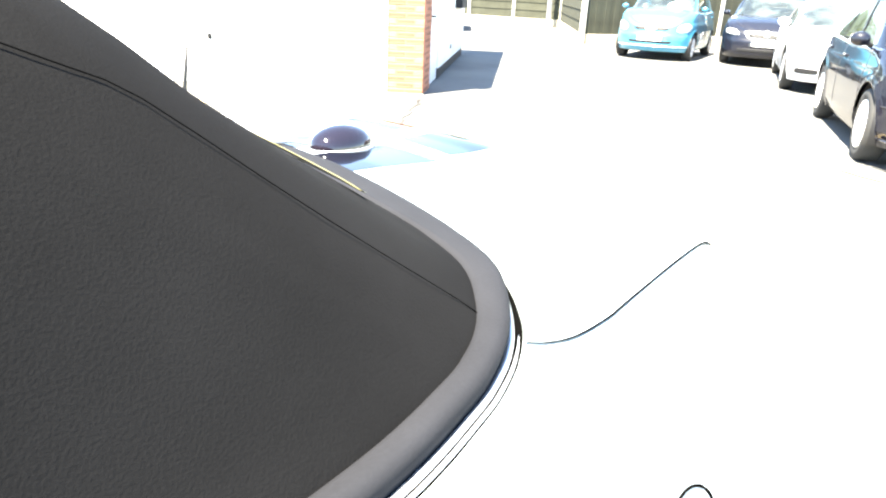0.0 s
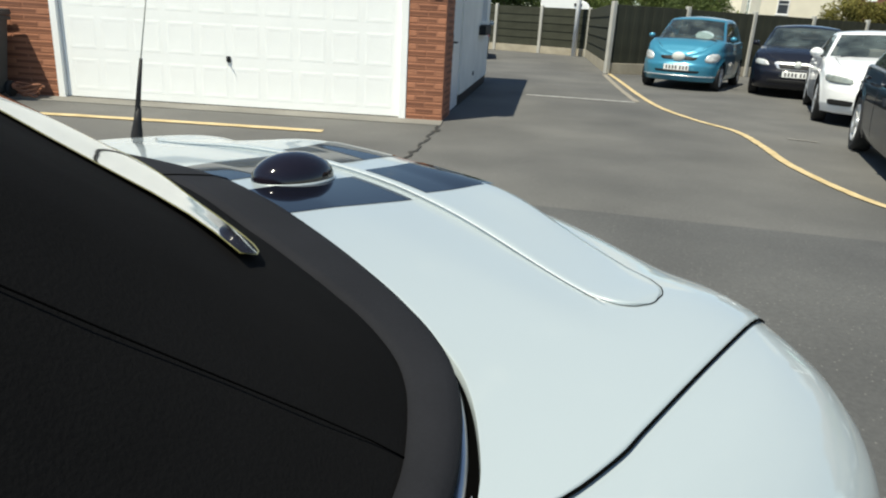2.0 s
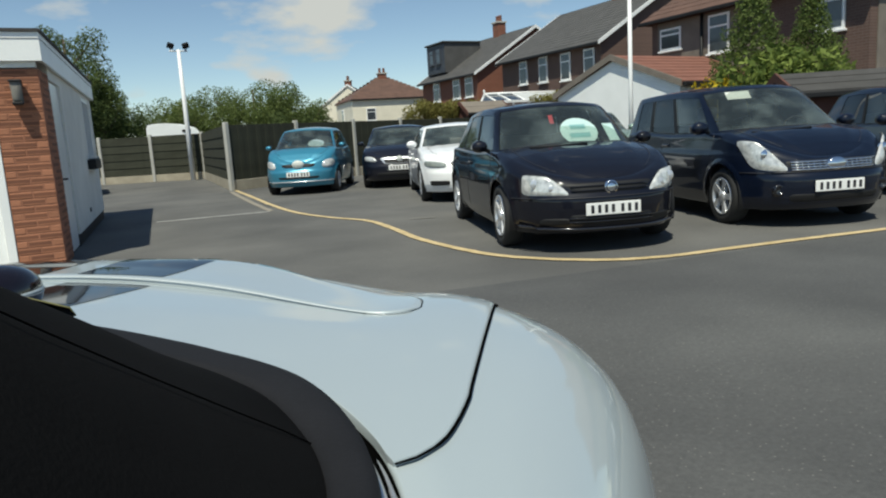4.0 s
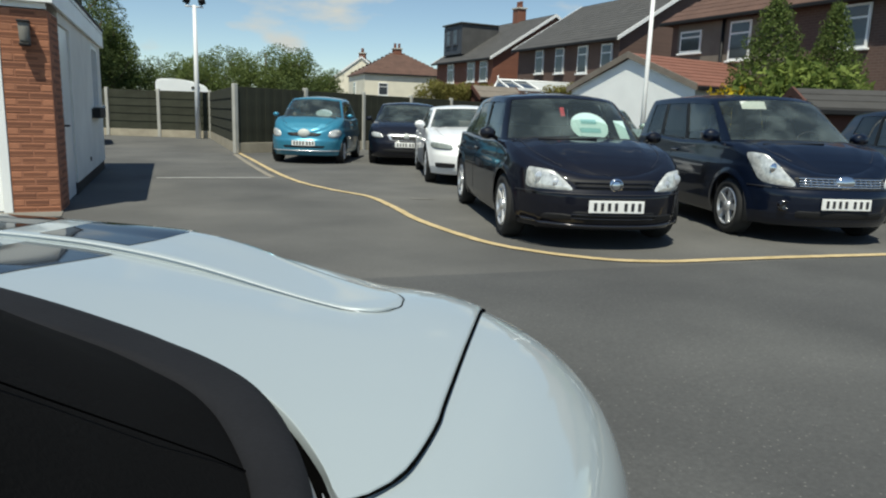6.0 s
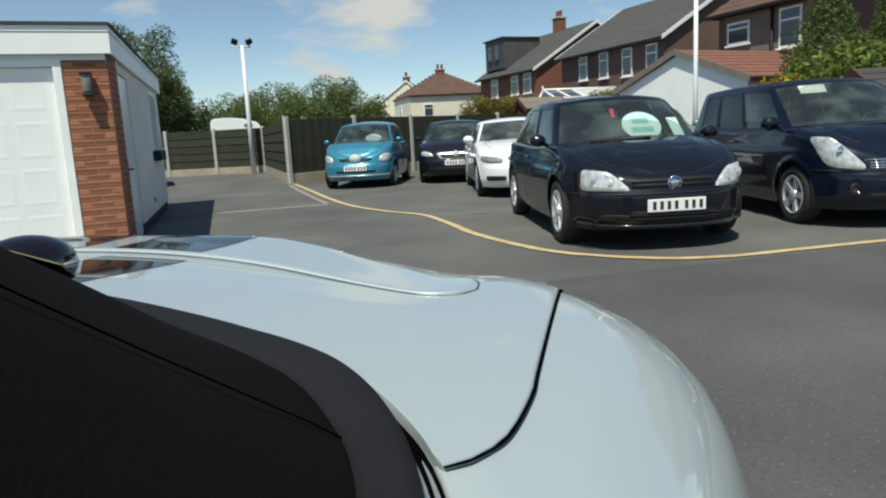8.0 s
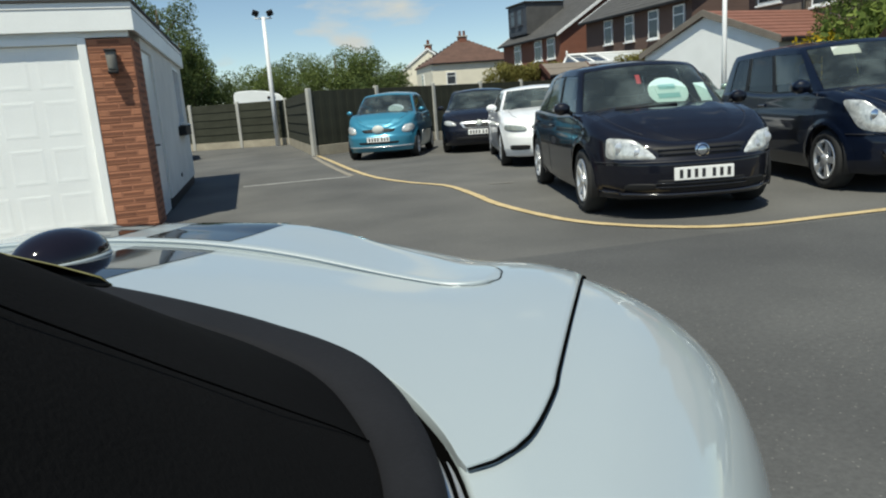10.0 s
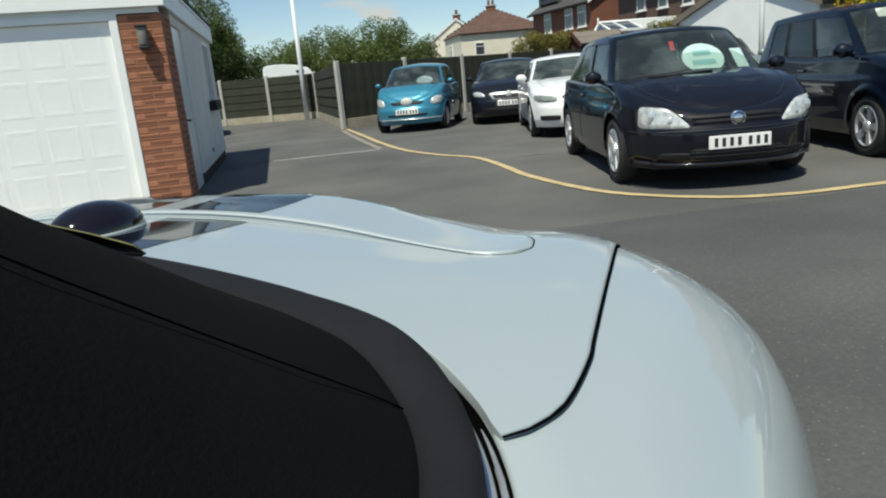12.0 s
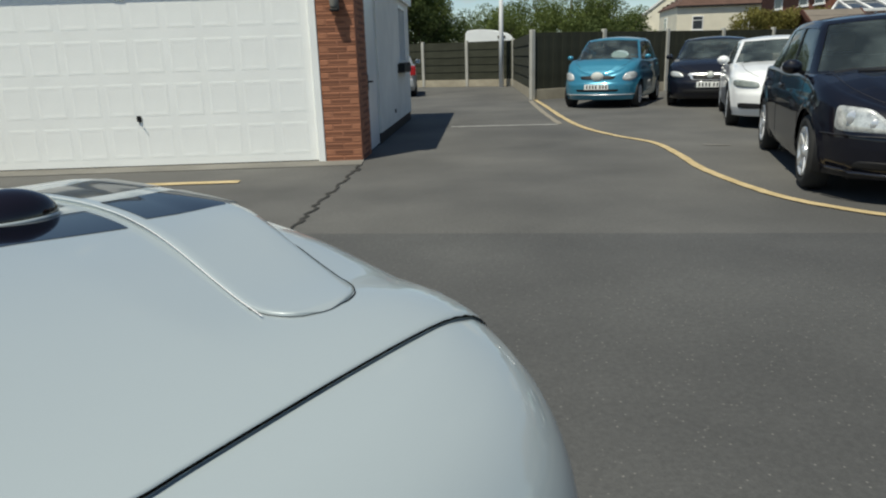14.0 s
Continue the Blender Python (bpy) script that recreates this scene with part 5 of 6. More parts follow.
def golf_front(car, patch, plate, nose_y, top_z, house):
    for sx in (1, -1):
        q = [(sx * 0.35, 0.54), (sx * 0.755, 0.55), (sx * 0.745, 0.745), (sx * 0.54, 0.72)]
        h = patch("headlight", q if sx > 0 else [q[1], q[0], q[3], q[2]], M["lamp"], 0.012, 7.0, "clear headlight")
        for k, (x, z, r) in enumerate(((0.65, 0.655, 0.055), (0.52, 0.61, 0.042))):
            lathe("reflector", [(0.0, 0.0), (r * 0.6, -0.004), (r, -0.014)], M["alloy"], h, 18, "Z", pose(sx * x, nose_y(x, z) - 0.015, z, 90, 0, 0))
        patch("fog_grille", [(sx * 0.5 - 0.14, 0.27), (sx * 0.5 + 0.14, 0.27), (sx * 0.5 + 0.12, 0.34), (sx * 0.5 - 0.12, 0.34)], M["black"], 0.004)
    patch("grille", [(-0.36, 0.555), (0.36, 0.555), (0.44, 0.65), (-0.44, 0.65)], M["black"], 0.006, 8)
    grille_bars(car, -0.37, 0.37, (0.585, 0.622), nose_y, M["navy_black"])
    patch("bumper_intake", [(-0.40, 0.265), (0.40, 0.265), (0.45, 0.375), (-0.45, 0.375)], M["black"], 0.005, 8)
    grille_bars(car, -0.40, 0.40, (0.30, 0.335), nose_y, M["gloss_black"], 0.006, 0.008)
    tube("bumper_splitter", [(x, nose_y(x, 0.235) - 0.012, 0.232 + 0.03 * (abs(x) / 0.8) ** 4) for x in np.linspace(-0.8, 0.8, 31)], 0.014, M["gloss_black"], car, 8, "glossy lower edge of the bumper")
    b = nose_y(0, 0.603)
    lathe("badge", [(0.0, 0.016), (0.058, 0.014), (0.064, 0.006), (0.064, -0.02)], M["chrome"], car, 28, "Z", pose(0, b - 0.01, 0.603, 90, 0, 0), "round silver badge")
    lathe("badge_ring", [(0.043, 0.0185), (0.05, 0.0185)], M["deep_blue"], car, 28, "Z", pose(0, b - 0.01, 0.603, 90, 0, 0))
    plate(0.415)
    tube("bumper_line", [(x, nose_y(x, 0.52) - 0.003, 0.52) for x in np.linspace(-0.82, 0.82, 25)], 0.006, M["ink"], car, 5)
    tube("wiper", [(-0.5, 0.93, 0.975), (0.1, 0.9, 0.99)], 0.01, M["black"], car)
    sticker_on(car, house, "price_card", -0.10, 0.46, 0.12, 0.58, M["sticker"], True, 2, "large pale oval price card")
    sticker_on(car, house, "red_tag", -0.20, -0.13, 0.58, 0.72, M["red_card"], False)
    sticker_on(car, house, "tax_paper", 0.60, 0.76, 0.12, 0.46, M["sticker"], False)


def note_front(car, patch, plate, nose_y, top_z, house):
    for sx in (1, -1):
        q = [(sx * 0.43, 0.575), (sx * 0.74, 0.61), (sx * 0.82, 0.915), (sx * 0.69, 0.895)]
        h = patch("headlight", q if sx > 0 else [q[1], q[0], q[3], q[2]], M["lamp"], 0.012, 5.0, "large swept headlight")
        lathe("reflector", [(0.0, 0.0), (0.03, -0.004), (0.055, -0.016)], M["chrome"], h, 18, "Z", pose(sx * 0.64, nose_y(0.64, 0.76) - 0.015, 0.76, 90))
        lathe("fog_lamp", [(0.0, 0.0), (0.03, 0.003), (0.036, 0.004), (0.038, 0.014), (0.05, 0.016), (0.058, 0.0), (0.06, -0.03)], M["gloss_black"], car, 18, "Z", pose(sx * 0.56, nose_y(0.56, 0.4) - 0.004, 0.4, 90))
    patch("grille", [(-0.45, 0.585), (0.45, 0.585), (0.49, 0.69), (-0.49, 0.69)], M["black"], 0.006, 8)
    grille_bars(car, -0.45, 0.45, (0.598, 0.622, 0.648, 0.674), nose_y, M["chrome"], 0.009)
    for x in np.linspace(-0.4, 0.4, 15):
        tube("grille_rib", [(x, nose_y(x, 0.60) - 0.012, 0.592), (x, nose_y(x, 0.68) - 0.012, 0.682)], 0.006, M["chrome"], car, 5)
    lathe("badge", [(0.0, 0.02), (0.07, 0.016), (0.085, 0.004), (0.085, -0.02)], M["chrome"], car, 28, "Z", pose(0, nose_y(0, 0.64) - 0.012, 0.64, 90) @ Matrix.Diagonal((1.2, 0.8, 1, 1)), "oval silver badge")
    patch("bumper_intake", [(-0.5, 0.27), (0.5, 0.27), (0.54, 0.36), (-0.54, 0.36)], M["black"], 0.005, 8)
    tube("bumper_line", [(x, nose_y(x, 0.575) - 0.003, 0.575) for x in np.linspace(-0.8, 0.8, 25)], 0.006, M["ink"], car, 5)
    plate(0.43)
    tube("wiper", [(-0.55, 0.68, 0.985), (0.1, 0.63, 1.005)], 0.01, M["black"], car)
    sticker_on(car, house, "windscreen_strip", -0.66, -0.22, 0.76, 0.88, M["pale_card"], False, 0, "white strip along the windscreen top")


def small_front(car, patch, plate, nose_y, top_z, house):
    for sx in (1, -1):
        q = [(sx * 0.50, 0.585), (sx * 0.775, 0.60), (sx * 0.79, 0.785), (sx * 0.57, 0.765)]
        patch("headlight", q if sx > 0 else [q[1], q[0], q[3], q[2]], M["lamp"], 0.012, 2.4, "rounded headlight")
    patch("grille", [(-0.36, 0.61), (0.36, 0.61), (0.42, 0.70), (-0.42, 0.70)], M["black"], 0.008, 5)
    lathe("rosette", [(0.0, 0.05), (0.085, 0.045), (0.115, 0.02), (0.12, 0.0)], M["pale_card"], car, 20, "Z", pose(0.0, nose_y(0, 0.68) - 0.01, 0.68, 90) @ Matrix.Diagonal((1.15, 0.85, 1, 1)), "white rosette on the grille")
    patch("bumper_intake", [(-0.5, 0.36), (0.5, 0.36), (0.54, 0.42), (-0.54, 0.42)], M["black"], 0.005, 8)
    tube("bumper_line", [(x, nose_y(x, 0.3) - 0.003, 0.3) for x in np.linspace(-0.75, 0.75, 25)], 0.012, M["alloy"], car, 5)
    plate(0.465)
    # this oval is a painted reflection, low on one side of the screen
    sticker_on(car, house, "price_card", 0.16, 0.70, 0.12, 0.42, M["screen_glare"], True, 0, "pale oval painting a reflection low in the windscreen")


def saloon_front(car, patch, plate, nose_y, top_z, house):
    for sx in (1, -1):
        q = [(sx * 0.5, 0.62), (sx * 0.82, 0.64), (sx * 0.82, 0.76), (sx * 0.6, 0.74)]
        patch("headlight", q if sx > 0 else [q[1], q[0], q[3], q[2]], M["lamp"], 0.012, 3.0, "clear headlight")
    patch("grille", [(-0.4, 0.56), (0.4, 0.56), (0.46, 0.72), (-0.46, 0.72)], M["alloy"], 0.008, 6, "chrome grille surround")
    patch("grille_mesh", [(-0.36, 0.575), (0.36, 0.575), (0.43, 0.685), (-0.43, 0.685)], M["black"], 0.015, 6)
    lathe("rosette", [(0.0, 0.04), (0.05, 0.035), (0.075, 0.015), (0.075, 0.0)], M["pale_card"], car, 18, "Z", pose(0.0, nose_y(0, 0.67) - 0.015, 0.67, 90), "white rosette on the grille")
    patch("bumper_intake", [(-0.6, 0.3), (0.6, 0.3), (0.62, 0.38), (-0.62, 0.38)], M["black"], 0.005, 8)
    plate(0.48)


def coupe_front(car, patch, plate, nose_y, top_z, house):
    for sx in (1, -1):
        q = [(sx * 0.5, 0.60), (sx * 0.86, 0.625), (sx * 0.86, 0.735), (sx * 0.52, 0.69)]
        patch("headlight", q if sx > 0 else [q[1], q[0], q[3], q[2]], M["grey_lamp"], 0.012, 4.0, "narrow grey headlight")
        patch("side_intake", [(sx * 0.62 - 0.16, 0.3), (sx * 0.62 + 0.16, 0.3), (sx * 0.62 + 0.17, 0.39), (sx * 0.62 - 0.17, 0.39)], M["black"], 0.01, 5)
    patch("grille", [(-0.36, 0.36), (0.36, 0.36), (0.46, 0.72), (-0.46, 0.72)], M["black"], 0.008, 6)
    grille_bars(car, -0.37, 0.37, (0.42, 0.5, 0.58, 0.66), nose_y, M["chrome"])
    plate(0.5)


M["grey_lamp"] = mat("grey_lamp", (0.26, 0.29, 0.27), 0.2, var=0.3, scale=12, bump=0, coat=1.0)
HATCH = [(0, 0.68), (0.06, 0.71), (0.16, 0.745), (0.35, 0.80), (0.7, 0.89), (1.05, 0.955), (2.2, 0.935), (3.3, 0.965), (3.8, 0.97), (4.1, 0.93), (4.2, 0.86)]
build_car(pose(4.07, 4.72, 0, 0, 0, -18.5), "navy-black five-door hatchback with a pale oval price card", 4.2, 1.76, 1.485, 2.578, 0.88, M["navy_black"],
          HATCH, (0.98, 1.72), (3.55, 3.98), 0.316, "glass", golf_front, 5, (1.36,), (0.90, 1.80), nose=(0.95, 2.5), crown=0.065, ear=0.92)
NOTE = [(0, 0.72), (0.05, 0.765), (0.15, 0.82), (0.3, 0.875), (0.55, 0.945), (0.85, 1.0), (2.2, 0.975), (3.3, 1.02), (3.9, 1.0), (4.08, 0.9)]
build_car(pose(6.56, 4.23, 0, 0, 0, -21), "dark blue mini people-carrier with a chrome mesh grille", 4.08, 1.69, 1.565, 2.6, 0.80, M["deep_blue"],
          NOTE, (0.76, 1.60), (3.75, 4.02), 0.305, "dark_glass", note_front, 5, (1.33, 1.70), (0.90, 1.95), nose=(0.8, 2.5), tumble=0.125, peak=0.5, drop=0.05)
MINI = [(0, 0.74), (0.06, 0.79), (0.25, 0.89), (0.55, 0.98), (0.8, 1.03), (2.0, 0.99), (3.0, 1.02), (3.5, 1.0), (3.7, 0.9)]
build_car(pose(4.02, 15.25, 0, 0, 0, -27), "bright blue small hatchback with a white rosette", 3.7, 1.66, 1.54, 2.4, 0.72, M["sky_blue"],
          MINI, (0.68, 1.46), (3.1, 3.55), 0.285, "glass", small_front, 7, (1.42,), (0.90, 1.85), nose=(0.8, 2.6), tumble=0.17, ear=0.72)
SALOON = [(0, 0.70), (0.08, 0.75), (0.35, 0.85), (0.8, 0.94), (1.25, 0.985), (2.6, 0.97), (3.7, 1.0), (4.4, 1.0), (4.65, 0.9)]
build_car(pose(6.22, 14.55, 0, 0, 0, -24), "dark slate saloon with a chrome grille and white rosette", 4.65, 1.82, 1.48, 2.75, 0.92, M["slate"],
          SALOON, (1.12, 1.92), (3.3, 4.15), 0.32, "glass", saloon_front, 7, (1.42,), (0.90, 1.85), ear=0.8)
COUPE = [(0, 0.68), (0.08, 0.73), (0.4, 0.82), (0.9, 0.90), (1.35, 0.945), (2.6, 0.93), (3.7, 0.96), (4.4, 0.97), (4.62, 0.88)]
build_car(pose(5.70, 10.05, 0, 0, 0, -20.5), "white sports coupe with narrow headlights", 4.62, 1.85, 1.39, 2.75, 0.86, M["car_white"],
          COUPE, (1.25, 2.05), (3.15, 4.2), 0.33, "dark_glass", coupe_front, 10, (1.5,), (0.90, 1.85))
build_car(pose(9.25, 3.75, 0, 0, 0, -33), "dark blue hatchback with a white windscreen strip", 4.2, 1.74, 1.50, 2.6, 0.86, M["deep_blue"],
          HATCH, (0.98, 1.7), (3.55, 3.98), 0.31, "dark_glass", note_front, 5, (1.36,), (0.90, 1.80))
build_car(pose(9.5, 11.2, 0, 0, 0, -24), "pale green hatchback parked behind the others", 4.0, 1.68, 1.5, 2.5, 0.8, M["leaf_green_car"],
          MINI, (0.7, 1.48), (3.3, 3.75), 0.3, "glass", saloon_front, 7, (1.42,), (0.90, 1.85))


def tail_lamps(car, patch, plate, nose_y, top_z, house):
    for sx in (1, -1):
        box("tail_lamp", (sx * 0.74 - 0.09, sx * 0.74 + 0.09, 3.86, 4.02, 0.66, 0.96), M["red_lens"], car, 0.04, "red tail lamp", seg=2)
    box("rear_bumper", (-0.76, 0.76, 3.9, 4.08, 0.3, 0.58), M["car_silver"], car, 0.06, seg=2)


M["car_silver"] = paint("car_silver_paint", (0.42, 0.43, 0.44), 0.3)
build_car(pose(-0.78, 26.4, 0, 0, 0, 180), "silver hatchback parked behind the garage, tail outwards", 4.0, 1.68, 1.48, 2.5, 0.8, M["car_silver"],
          MINI, (0.7, 1.48), (3.3, 3.75), 0.3, "glass", tail_lamps, 7, (1.42,), (0.90, 1.85))

# ---- fences ----
def fence_run(p, q, bays, name_label, first=True, slats=5, height=1.75, vertical=False):
    f = thing("fence", name_label, "fence")
    p, q = Vector(p), Vector(q)
    d = (q - p).normalized()
    ang = math.degrees(math.atan2(d.y, d.x))
    step = (q - p).length / bays
    shared = {}
    for k in range(bays + 1):
        if k == 0 and not first:
            continue
        c = p + d * step * k
        if "post" not in shared:
            bm = box_bm(-0.06, 0.06, -0.06, 0.06, 0, height + 0.07, 0.012)
            shared["post"] = part("post", bm, M["post"], f, "pale concrete post")
            o = shared["post"]
        else:
            o = new("post", shared["post"].data)
            o.parent = f
        o.matrix_local = pose(c.x, c.y, 0, 0, 0, ang)
    for k in range(bays):
        c = p + d * step * (k + 0.5)
        w = step - 0.13
        if "gb" not in shared:
            shared["gb"] = part("gravel_board", box_bm(-w / 2, w / 2, -0.022, 0.022, 0, 0.28, 0.006), M["gravel_board"], f, "concrete gravel board")
            o = shared["gb"]
        else:
            o = new("gravel_board", shared["gb"].data)
            o.parent = f
        o.matrix_local = pose(c.x, c.y, 0, 0, 0, ang)
        if vertical:
            nb = int(w / 0.15)
            for j in range(nb):
                if "sl" not in shared:
                    bm = box_bm(-w / nb / 2 - 0.006, w / nb / 2 + 0.004, -0.012, 0.012, 0.285, height, 0.004)
                    shared["sl"] = part("board", bm, M["fence"], f)
                    o = shared["sl"]
                else:
                    o = new("board", shared["sl"].data)
                    o.parent = f
                s = p + d * (step * k + 0.065 + w / nb * (j + 0.5))
                off = 0.0035 if j % 2 else -0.0035
                o.matrix_local = pose(s.x - d.y * off, s.y + d.x * off, 0, 0, 0, ang)
        else:
            hh = (height - 0.29) / slats
            for j in range(slats):
                if "sl" not in shared:
                    bm = box_bm(-w / 2, w / 2, -0.012, 0.012, -hh / 2 - 0.008, hh / 2 + 0.002, 0.004)
                    shared["sl"] = part("slat", bm, M["fence"], f)
                    o = shared["sl"]
                else:
                    o = new("slat", shared["sl"].data)
                    o.parent = f
                o.matrix_local = pose(c.x, c.y, 0.295 + hh * (j + 0.5), 4, 0, ang)
    return f


P1, P2 = (3.2, 19.0), (3.85, 28.2)
fence_run(P1, (7.6, 21.35), 2, "dark stained close-board fence with concrete posts", vertical=True)
fence_run((7.6, 21.35), (20.5, 28.2), 6, "dark stained close-board fence with concrete posts", first=False, vertical=True)
fence_run(P1, P2, 1, "dark slatted side fence with concrete posts", first=False)
fence_run(P2, (-6.8, 33.5), 6, "dark slatted rear fence with concrete posts", first=False)
fence_run((20.5, 28.2), (15.2, 6.0), 10, "dark stained boundary fence behind the cars", first=False, vertical=True, height=1.5)
fence_run((-6.8, 33.5), (-6.8, 15.0), 8, "dark slatted fence beside the garage", first=False)

# ---- floodlight mast, pole ----
mast = thing("floodlight_mast", "white floodlight mast with two dark lamps", "lamp post", pose(3.35, 27.9, 0))
tube("mast_pole", [(0, 0, 0), (0, 0, 2.4), (0, 0, 4.85)], [0.1, 0.085, 0.062], M["upvc"], mast, 12)
tube("cross_arm", [(-0.32, 0, 4.8), (0.32, 0, 4.8)], 0.03, M["upvc"], mast)
for sx in (1, -1):
    box("floodlight", (-0.12, 0.12, -0.06, 0.06, -0.09, 0.11), M["black"], mast, 0.02, "dark floodlight", m=pose(sx * 0.27, -0.02, 4.98, 25, sx * -20, 0))
    tube("bracket", [(sx * 0.27, 0, 4.8), (sx * 0.27, 0, 4.92)], 0.018, M["black"], mast)
pole = thing("flag_pole", "slim white pole behind the cars", "pole", pose(11.2, 12.4, 0))
tube("pole_shaft", [(0, 0, 0), (0, 0, 2.0), (0, 0, 4.1)], [0.06, 0.05, 0.045], M["upvc"], pole, 12)
lathe("pole_cap", [(0.05, 0.0), (0.055, 0.03), (0.03, 0.07), (0.0, 0.075)], M["upvc"], pole, 12, "Z", pose(0, 0, 4.1))

# ---- white van behind the rear fence ----
van = thing("caravan", "white caravan with a curved roof behind the fence", "caravan", pose(3.45, 33.6, 0, 0, 0, -6))
bm = bmesh.new()
sec = [(-1.05, 0.4), (1.05, 0.4), (1.1, 1.3), (1.08, 1.85), (0.95, 2.1), (0.4, 2.28), (-0.3, 2.36), (-0.95, 2.34), (-1.1, 2.25), (-1.12, 1.2)]
fr, bk = [bm.verts.new((x, -1.0, z)) for x, z in sec], [bm.verts.new((x, 1.0, z)) for x, z in sec]
for i in range(len(sec)):
    bm.faces.new((fr[i], fr[(i + 1) % len(sec)], bk[(i + 1) % len(sec)], bk[i]))
bm.faces.new(fr)
bm.faces.new(bk[::-1])
bmesh.ops.bevel(bm, geom=[e for e in bm.edges], offset=0.05, segments=2, affect="EDGES")
part("shell", bm, M["white_paint"], van, smooth=False)
box("window", (-0.6, 0.3, -1.03, -1.005, 1.3, 1.8), M["pane"], van, 0.02)
box("roof_vent", (0.35, 0.7, -1.03, -1.005, 1.95, 2.05), M["black"], van, 0.01)
for sx in (-0.2, 0.4):
    lathe("wheel", [(0.0, -0.08), (0.28, -0.08), (0.3, -0.05), (0.3, 0.05), (0.28, 0.08), (0.0, 0.08)], M["rubber"], van, 20, "X", pose(sx, -0.9, 0.3, 0, 0, 90))
box("chassis", (-0.95, 0.95, -0.9, 0.9, 0.25, 0.42), M["black"], van, 0.02)

# ---- houses ----


def far_brick(name, col, mort):
    m = mat(name, col, 0.9, var=0.22, scale=1.2, bump=0.2)
    n, l = m.node_tree.nodes, m.node_tree.links
    p = n["Principled BSDF"]
    tc, br, mix = n.new("ShaderNodeTexCoord"), n.new("ShaderNodeTexBrick"), n.new("ShaderNodeMix")
    mp = n.new("ShaderNodeMapping")
    mp.inputs["Rotation"].default_value = (radians(90), 0, 0)
    br.inputs["Scale"].default_value = 1.0
    br.inputs["Brick Width"].default_value, br.inputs["Row Height"].default_value, br.inputs["Mortar Size"].default_value = 0.225, 0.075, 0.008
    br.inputs["Color1"].default_value, br.inputs["Color2"].default_value = (*col, 1), (*[c * 0.72 for c in col], 1)
    br.inputs["Mortar"].default_value = (*mort, 1)
    l.new(tc.outputs["Object"], mp.inputs[0])
    l.new(mp.outputs[0], br.inputs["Vector"])
    mix.data_type = "RGBA"
    mix.inputs[0].default_value = 0.55
    l.new(p.inputs["Base Color"].links[0].from_socket, mix.inputs[6])
    l.new(br.outputs["Color"], mix.inputs[7])
    l.new(mix.outputs[2], p.inputs["Base Color"])
    return m


M["brick_red"] = far_brick("house_brick_red", (0.21, 0.075, 0.045), (0.2, 0.15, 0.12))
M["brick_brown"] = far_brick("house_brick_brown", (0.125, 0.074, 0.058), (0.16, 0.13, 0.115))
M["slate_blue"] = mat("dark_blue_grey_cladding", (0.045, 0.052, 0.066), 0.6, var=0.2, scale=2, bump=0.1)
M["slate_roof"] = mat("slate_roof", (0.07, 0.068, 0.066), 0.75, var=0.25, scale=2, bump=0.5, fine=24, dist=0.02)
M["tile_roof"] = mat("brown_tile_roof", (0.105, 0.058, 0.043), 0.85, var=0.25, scale=2, bump=0.5, fine=24, dist=0.02)
M["red_roof"] = mat("red_tile_roof", (0.19, 0.08, 0.056), 0.85, var=0.2, scale=2, bump=0.5, fine=24, dist=0.02)
M["cream"] = mat("cream_render", (0.74, 0.69, 0.56), 0.85, var=0.08, scale=1.5, bump=0.2)
M["pale_sheet"] = mat("pale_sheet", (0.5, 0.52, 0.52), 0.4, var=0.12, scale=2, bump=0.05)
M["pebble"] = mat("grey_pebbledash", (0.18, 0.155, 0.13), 0.95, var=0.15, scale=3, bump=0.5, fine=60)
M["timber"] = mat("shed_timber", (0.09, 0.036, 0.026), 0.85, var=0.25, scale=3)


def win(parent, m, w, h, bars=1, frame_mat="upvc"):
    """A framed window; m places it with x along the wall and -y outwards."""
    fr = part("window_frame", box_bm(-w / 2, w / 2, -0.06, 0.02, 0, h, 0.0), M[frame_mat], parent, "white window frame" if frame_mat == "upvc" else "dark window frame")
    fr.matrix_local = m
    cols = bars + 1
    pw = (w - 0.07 * (cols + 1)) / cols
    for k in range(cols):
        x = -w / 2 + 0.07 + k * (pw + 0.07)
        box("pane", (x, x + pw, -0.068, -0.062, 0.07, h * 0.66), M["pane"], fr, 0)
        box("pane", (x, x + pw, -0.068, -0.062, h * 0.66 + 0.06, h - 0.07), M["pane"], fr, 0)
    s = box("sill", (-w / 2 - 0.06, w / 2 + 0.06, -0.13, 0.0, -0.07, -0.005), M[frame_mat], fr, 0.01)
    return fr


